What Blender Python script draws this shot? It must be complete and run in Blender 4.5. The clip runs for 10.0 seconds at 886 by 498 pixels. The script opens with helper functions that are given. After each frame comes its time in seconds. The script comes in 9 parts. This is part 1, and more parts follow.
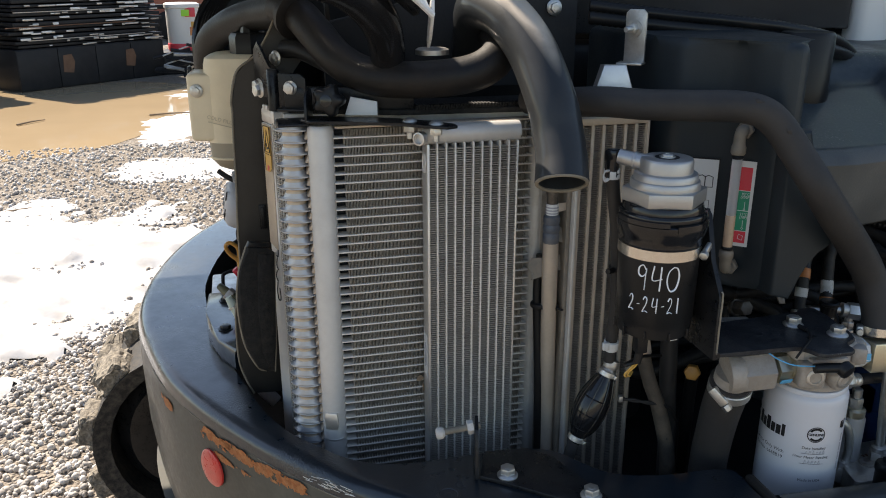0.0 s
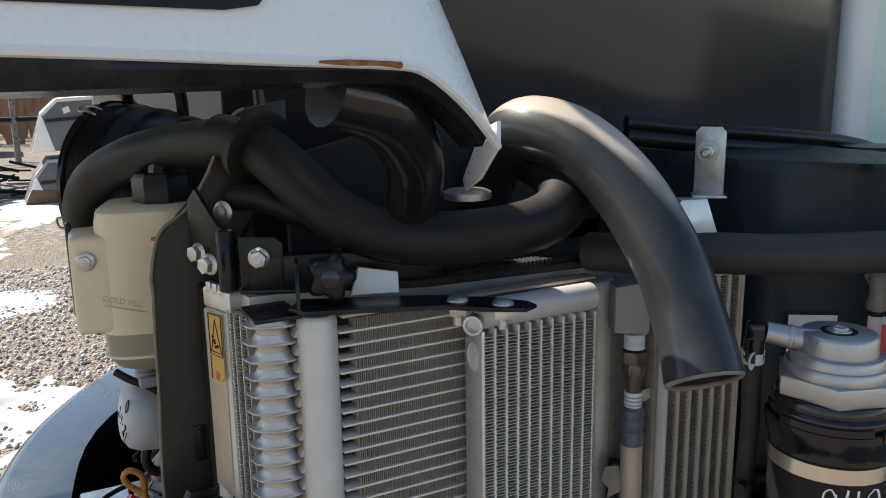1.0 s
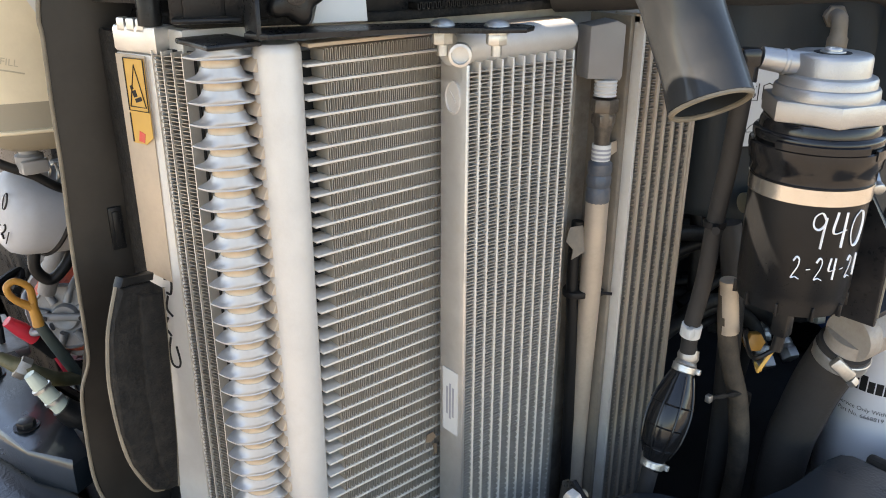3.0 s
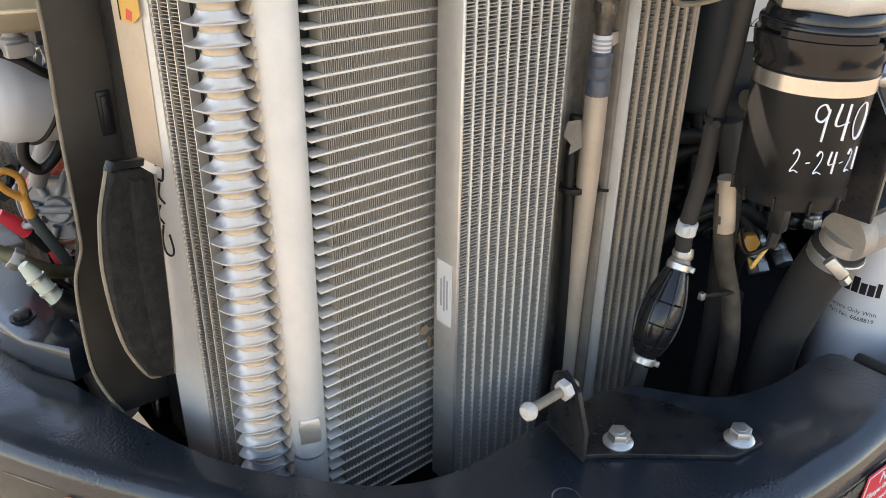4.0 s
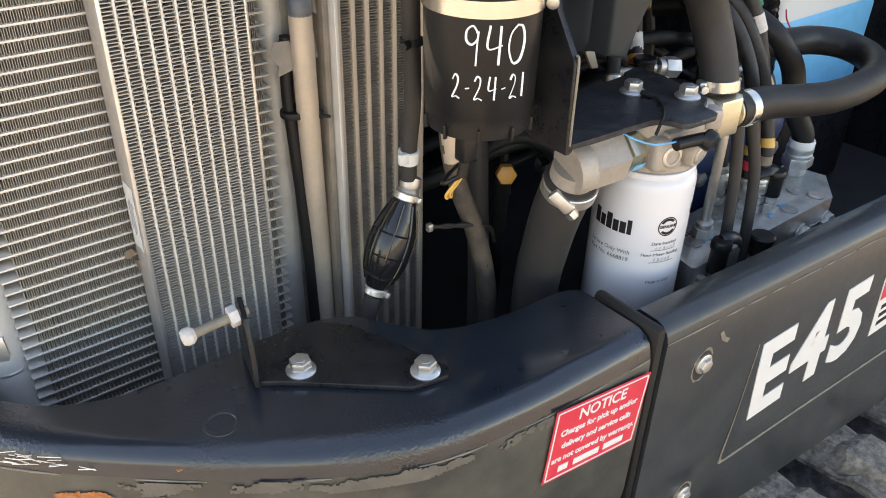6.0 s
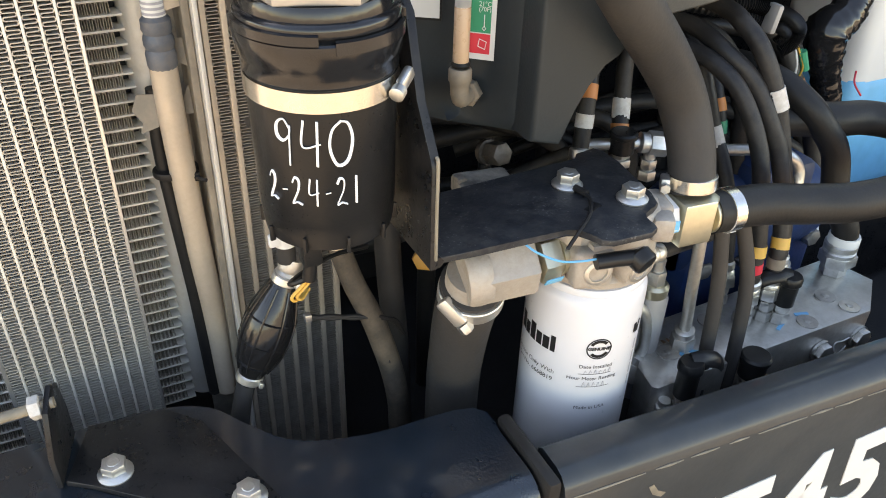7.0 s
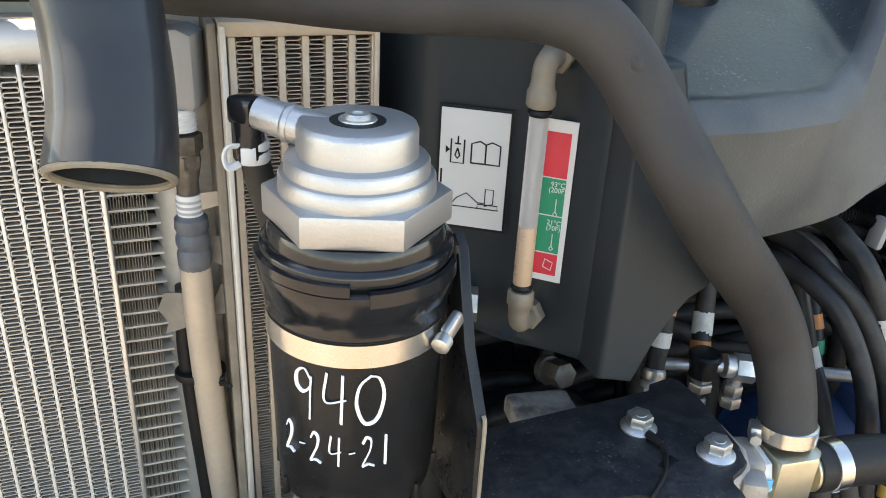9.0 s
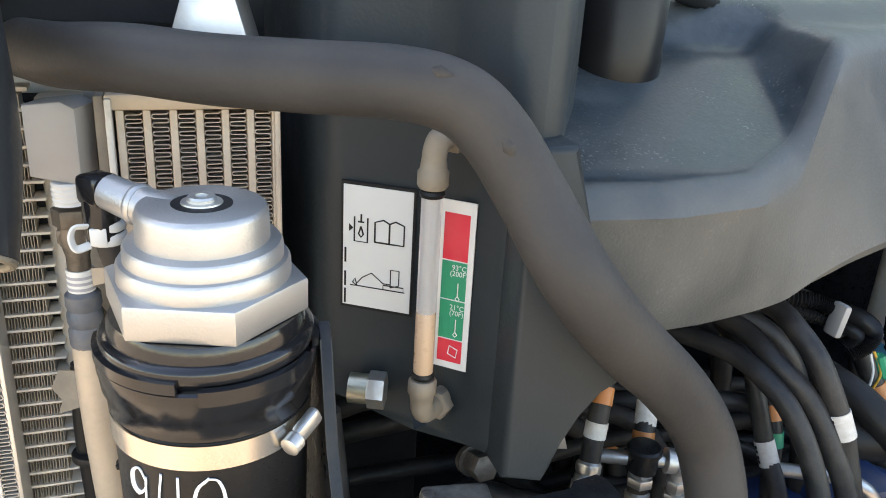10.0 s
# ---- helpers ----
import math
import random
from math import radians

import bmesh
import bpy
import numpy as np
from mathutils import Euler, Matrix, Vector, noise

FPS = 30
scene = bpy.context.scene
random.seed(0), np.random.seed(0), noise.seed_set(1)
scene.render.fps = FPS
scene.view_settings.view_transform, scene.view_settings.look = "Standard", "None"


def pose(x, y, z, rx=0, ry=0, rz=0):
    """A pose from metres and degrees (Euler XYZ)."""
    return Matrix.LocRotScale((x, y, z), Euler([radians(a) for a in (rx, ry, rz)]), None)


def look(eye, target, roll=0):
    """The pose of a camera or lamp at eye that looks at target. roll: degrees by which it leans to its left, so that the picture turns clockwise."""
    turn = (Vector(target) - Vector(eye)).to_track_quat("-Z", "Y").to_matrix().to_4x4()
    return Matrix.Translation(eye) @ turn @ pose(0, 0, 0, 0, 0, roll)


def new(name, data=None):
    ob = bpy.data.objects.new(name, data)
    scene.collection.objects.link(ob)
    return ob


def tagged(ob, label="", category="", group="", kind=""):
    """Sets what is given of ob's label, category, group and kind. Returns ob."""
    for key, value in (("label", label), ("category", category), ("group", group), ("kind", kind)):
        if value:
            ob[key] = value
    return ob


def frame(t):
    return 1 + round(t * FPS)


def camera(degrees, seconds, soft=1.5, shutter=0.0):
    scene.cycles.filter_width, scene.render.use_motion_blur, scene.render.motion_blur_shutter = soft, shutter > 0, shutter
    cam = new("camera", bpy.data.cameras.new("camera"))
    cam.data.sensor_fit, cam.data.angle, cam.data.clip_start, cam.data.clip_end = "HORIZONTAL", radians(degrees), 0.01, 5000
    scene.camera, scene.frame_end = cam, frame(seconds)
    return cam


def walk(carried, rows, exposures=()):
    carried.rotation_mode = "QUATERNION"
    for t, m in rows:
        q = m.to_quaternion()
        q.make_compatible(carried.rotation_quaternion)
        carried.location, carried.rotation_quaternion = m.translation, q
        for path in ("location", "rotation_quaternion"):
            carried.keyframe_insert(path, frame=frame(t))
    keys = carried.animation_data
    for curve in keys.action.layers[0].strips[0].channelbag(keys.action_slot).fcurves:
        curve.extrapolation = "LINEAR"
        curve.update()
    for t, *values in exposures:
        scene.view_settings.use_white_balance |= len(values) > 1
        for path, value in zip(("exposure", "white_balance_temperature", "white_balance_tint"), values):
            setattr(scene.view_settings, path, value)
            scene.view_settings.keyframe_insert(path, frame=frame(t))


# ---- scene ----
cam = camera(57.3, 10.0, 1.0)
PATH = [
    (0, (0.159, 0.118, 1.564), (0.617, 1.954, 0.914), -0.1),
    (0.5, (0.113, 0.329, 1.556), (0.775, 2.151, 1.066), -0.6),
    (0.7, (0.082, 0.415, 1.562), (0.841, 2.214, 1.135), -0.9),
    (1, (0.053, 0.528, 1.570), (0.951, 2.266, 1.152), -0.9),
    (1.2, (0.011, 0.576, 1.556), (1.018, 2.256, 1.154), -1.3),
    (1.5, (-0.025, 0.629, 1.540), (1.073, 2.230, 1.060), -0.6),
    (2, (-0.024, 0.644, 1.509), (1.153, 2.147, 0.914), 0.3),
    (2.5, (-0.018, 0.644, 1.486), (1.172, 2.094, 0.793), 0.4),
    (2.7, (-0.023, 0.648, 1.473), (1.178, 2.079, 0.759), 0.3),
    (4, (-0.026, 0.644, 1.433), (1.132, 1.980, 0.499), 1.0),
    (4.5, (-0.033, 0.637, 1.424), (1.103, 1.938, 0.416), 1.0),
    (5, (-0.031, 0.625, 1.419), (1.086, 1.900, 0.357), 0.7),
    (5.5, (0.036, 0.592, 1.421), (1.175, 1.820, 0.327), 1.0),
    (5.8, (0.138, 0.506, 1.411), (1.253, 1.795, 0.359), 1.0),
    (6, (0.209, 0.463, 1.424), (1.270, 1.777, 0.352), 1.4),
    (6.2, (0.269, 0.431, 1.440), (1.267, 1.796, 0.371), 1.2),
    (7.3, (0.537, 0.488, 1.452), (1.225, 1.986, 0.320), 2.3),
    (7.5, (0.560, 0.487, 1.453), (1.198, 2.017, 0.333), 2.6),
    (8, (0.545, 0.523, 1.445), (1.135, 2.113, 0.384), 4.2),
    (8.5, (0.517, 0.563, 1.460), (1.148, 2.206, 0.511), 3.9),
    (9, (0.528, 0.570, 1.477), (1.205, 2.243, 0.616), 3.2),
    (9.5, (0.550, 0.561, 1.493), (1.225, 2.275, 0.714), 2.5),
    (10, (0.618, 0.573, 1.484), (1.239, 2.328, 0.752), 3.4),
]
EXPOSURES = [(0.0, 1.1, 7300, 12), (0.5, 1.1, 7200, 12), (1.0, 0.97, 6900, 10), (1.5, 1.50, 7600, 13), (2.0, 1.9, 7800, 14), (2.5, 2.16, 7700, 14), (4.0, 2.35, 8200, 15), (5.0, 2.45, 8500, 16), (5.5, 2.50, 8700, 16), (6.0, 2.65, 8900, 17), (7.5, 3.00, 9500, 15), (8.0, 3.04, 9500, 15), (8.5, 2.96, 8700, 12), (9.0, 2.75, 8000, 11), (9.5, 2.88, 8100, 12), (10.0, 3.03, 8300, 13)]
walk(cam, [(t, look(eye, target, roll)) for t, eye, target, roll in PATH], EXPOSURES)

# ---- light ----
world = bpy.data.worlds.new("World")
scene.world = world
world.use_nodes = True
wn = world.node_tree.nodes
sky = wn.new("ShaderNodeTexSky")
sky.sky_type = "NISHITA"
sky.sun_disc = False
SUN_TO = Vector((-0.42, 0.60, 0.73)).normalized()
sky.sun_elevation = math.asin(SUN_TO.z)
sky.sun_rotation = math.atan2(SUN_TO.x, SUN_TO.y)
sky.air_density, sky.dust_density, sky.ozone_density = 1.0, 0.3, 1.5
wn["Background"].inputs["Strength"].default_value = 0.10
world.node_tree.links.new(sky.outputs["Color"], wn["Background"].inputs["Color"])
sun_data = bpy.data.lights.new("sun", "SUN")
sun_data.energy, sun_data.angle, sun_data.color = 5.0, radians(0.53), (1.0, 0.95, 0.87)
sun = new("sun", sun_data)
sun.matrix_world = look(SUN_TO * 20, (0, 0, 0))


# ---- materials ----
def mat(name, color, rough=0.5, metal=0.0, var=0.25, scale=40.0, bump=0.15, bscale=250.0, dust=None, damt=0.3, dscale=14.0, coat=0.0, rvar=0.12, top=0.0, peel=0.0, tmin=0.55, grit=0.0):
    """A procedural surface: base colour varied at two scales, roughness variation, fine relief and an optional layer of dust or wear."""
    m = bpy.data.materials.new(name)
    m.use_nodes = True
    nt = m.node_tree
    n, l = nt.nodes, nt.links
    b = n["Principled BSDF"]
    tc = n.new("ShaderNodeTexCoord")
    big = n.new("ShaderNodeTexNoise")
    big.inputs["Scale"].default_value, big.inputs["Detail"].default_value = scale, 6
    l.new(tc.outputs["Object"], big.inputs["Vector"])
    fine = n.new("ShaderNodeTexNoise")
    fine.inputs["Scale"].default_value, fine.inputs["Detail"].default_value = bscale, 4
    l.new(tc.outputs["Object"], fine.inputs["Vector"])
    mix = n.new("ShaderNodeMix")
    mix.data_type = "RGBA"
    c = Vector(color)
    mix.inputs[6].default_value = (*(c * (1 - var)), 1)
    mix.inputs[7].default_value = (*[min(1.0, v * (1 + var)) for v in c], 1)
    l.new(big.outputs["Fac"], mix.inputs[0])
    out = mix.outputs[2]
    rr = n.new("ShaderNodeMapRange")
    rr.inputs["To Min"].default_value, rr.inputs["To Max"].default_value = max(0.03, rough - rvar), min(1.0, rough + rvar)
    l.new(fine.outputs["Fac"], rr.inputs["Value"])
    rough_out = rr.outputs["Result"]
    if dust:
        dn = n.new("ShaderNodeTexNoise")
        dn.inputs["Scale"].default_value, dn.inputs["Detail"].default_value, dn.inputs["Roughness"].default_value = dscale, 9, 0.68
        l.new(tc.outputs["Object"], dn.inputs["Vector"])
        ramp = n.new("ShaderNodeMapRange")
        ramp.inputs["From Min"].default_value, ramp.inputs["From Max"].default_value = 0.42, 0.72
        ramp.inputs["To Max"].default_value = damt
        l.new(dn.outputs["Fac"], ramp.inputs["Value"])
        mx = n.new("ShaderNodeMix")
        mx.data_type = "RGBA"
        mx.inputs[7].default_value = (*dust, 1)
        l.new(ramp.outputs["Result"], mx.inputs[0])
        l.new(out, mx.inputs[6])
        out = mx.outputs[2]
        ra = n.new("ShaderNodeMath")
        ra.operation = "MULTIPLY_ADD"
        ra.use_clamp = True
        ra.inputs[1].default_value = 0.6
        l.new(ramp.outputs["Result"], ra.inputs[0])
        l.new(rough_out, ra.inputs[2])
        rough_out = ra.outputs[0]
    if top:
        # tan on upward faces: settled dust, and sunlight where top is strong
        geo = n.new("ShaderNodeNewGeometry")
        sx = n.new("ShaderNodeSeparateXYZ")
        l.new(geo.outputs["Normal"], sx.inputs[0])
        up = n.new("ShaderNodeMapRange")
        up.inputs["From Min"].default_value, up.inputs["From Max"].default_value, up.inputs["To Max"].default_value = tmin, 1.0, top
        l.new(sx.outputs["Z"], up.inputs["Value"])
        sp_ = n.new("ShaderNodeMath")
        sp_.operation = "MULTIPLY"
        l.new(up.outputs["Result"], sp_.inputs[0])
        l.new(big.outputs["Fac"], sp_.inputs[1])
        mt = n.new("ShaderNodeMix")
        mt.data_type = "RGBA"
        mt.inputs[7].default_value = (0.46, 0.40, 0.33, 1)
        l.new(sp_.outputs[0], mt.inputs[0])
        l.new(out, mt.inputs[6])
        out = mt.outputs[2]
    if grit:
        # pale specks of dried splash, thicker in some patches
        gn = n.new("ShaderNodeTexNoise")
        gn.inputs["Scale"].default_value, gn.inputs["Detail"].default_value = 420, 3
        l.new(tc.outputs["Object"], gn.inputs["Vector"])
        gp = n.new("ShaderNodeTexNoise")
        gp.inputs["Scale"].default_value, gp.inputs["Detail"].default_value = 16, 4
        l.new(tc.outputs["Object"], gp.inputs["Vector"])
        gs = n.new("ShaderNodeMath")
        gs.operation = "MULTIPLY_ADD"
        gs.inputs[1].default_value = 0.5
        l.new(gp.outputs["Fac"], gs.inputs[0])
        l.new(gn.outputs["Fac"], gs.inputs[2])
        gr = n.new("ShaderNodeMapRange")
        gr.inputs["From Min"].default_value, gr.inputs["From Max"].default_value, gr.inputs["To Max"].default_value = 0.90, 1.02, grit
        l.new(gs.outputs[0], gr.inputs["Value"])
        gm = n.new("ShaderNodeMix")
        gm.data_type = "RGBA"
        gm.inputs[7].default_value = (0.40, 0.38, 0.35, 1)
        l.new(gr.outputs["Result"], gm.inputs[0])
        l.new(out, gm.inputs[6])
        out = gm.outputs[2]
    l.new(out, b.inputs["Base Color"])
    l.new(rough_out, b.inputs["Roughness"])
    b.inputs["Metallic"].default_value = metal
    if max(color) < 0.06 and rough > 0.2:
        b.inputs["Specular IOR Level"].default_value = 0.27
    b.inputs["Coat Weight"].default_value = coat
    b.inputs["Coat Roughness"].default_value = 0.12
    if bump:
        bp = n.new("ShaderNodeBump")
        bp.inputs["Strength"].default_value, bp.inputs["Distance"].default_value = bump, 0.002
        l.new(fine.outputs["Fac"], bp.inputs["Height"])
        l.new(bp.outputs["Normal"], b.inputs["Normal"])
        if peel:
            # orange-peel grain in patches
            pv = n.new("ShaderNodeTexNoise")
            pv.inputs["Scale"].default_value, pv.inputs["Detail"].default_value = 330, 2
            l.new(tc.outputs["Object"], pv.inputs["Vector"])
            pk = n.new("ShaderNodeTexNoise")
            pk.inputs["Scale"].default_value, pk.inputs["Detail"].default_value = 6, 3
            l.new(tc.outputs["Object"], pk.inputs["Vector"])
            pr = n.new("ShaderNodeMapRange")
            pr.inputs["From Min"].default_value, pr.inputs["From Max"].default_value, pr.inputs["To Max"].default_value = 0.48, 0.64, peel
            l.new(pk.outputs["Fac"], pr.inputs["Value"])
            pb = n.new("ShaderNodeBump")
            pb.inputs["Distance"].default_value = 0.003
            l.new(pr.outputs["Result"], pb.inputs["Strength"])
            l.new(pv.outputs["Fac"], pb.inputs["Height"])
            l.new(bp.outputs["Normal"], pb.inputs["Normal"])
            l.new(pb.outputs["Normal"], b.inputs["Normal"])
            l.new(pb.outputs["Normal"], b.inputs["Coat Normal"])
    return m


DUST = (0.30, 0.25, 0.19)
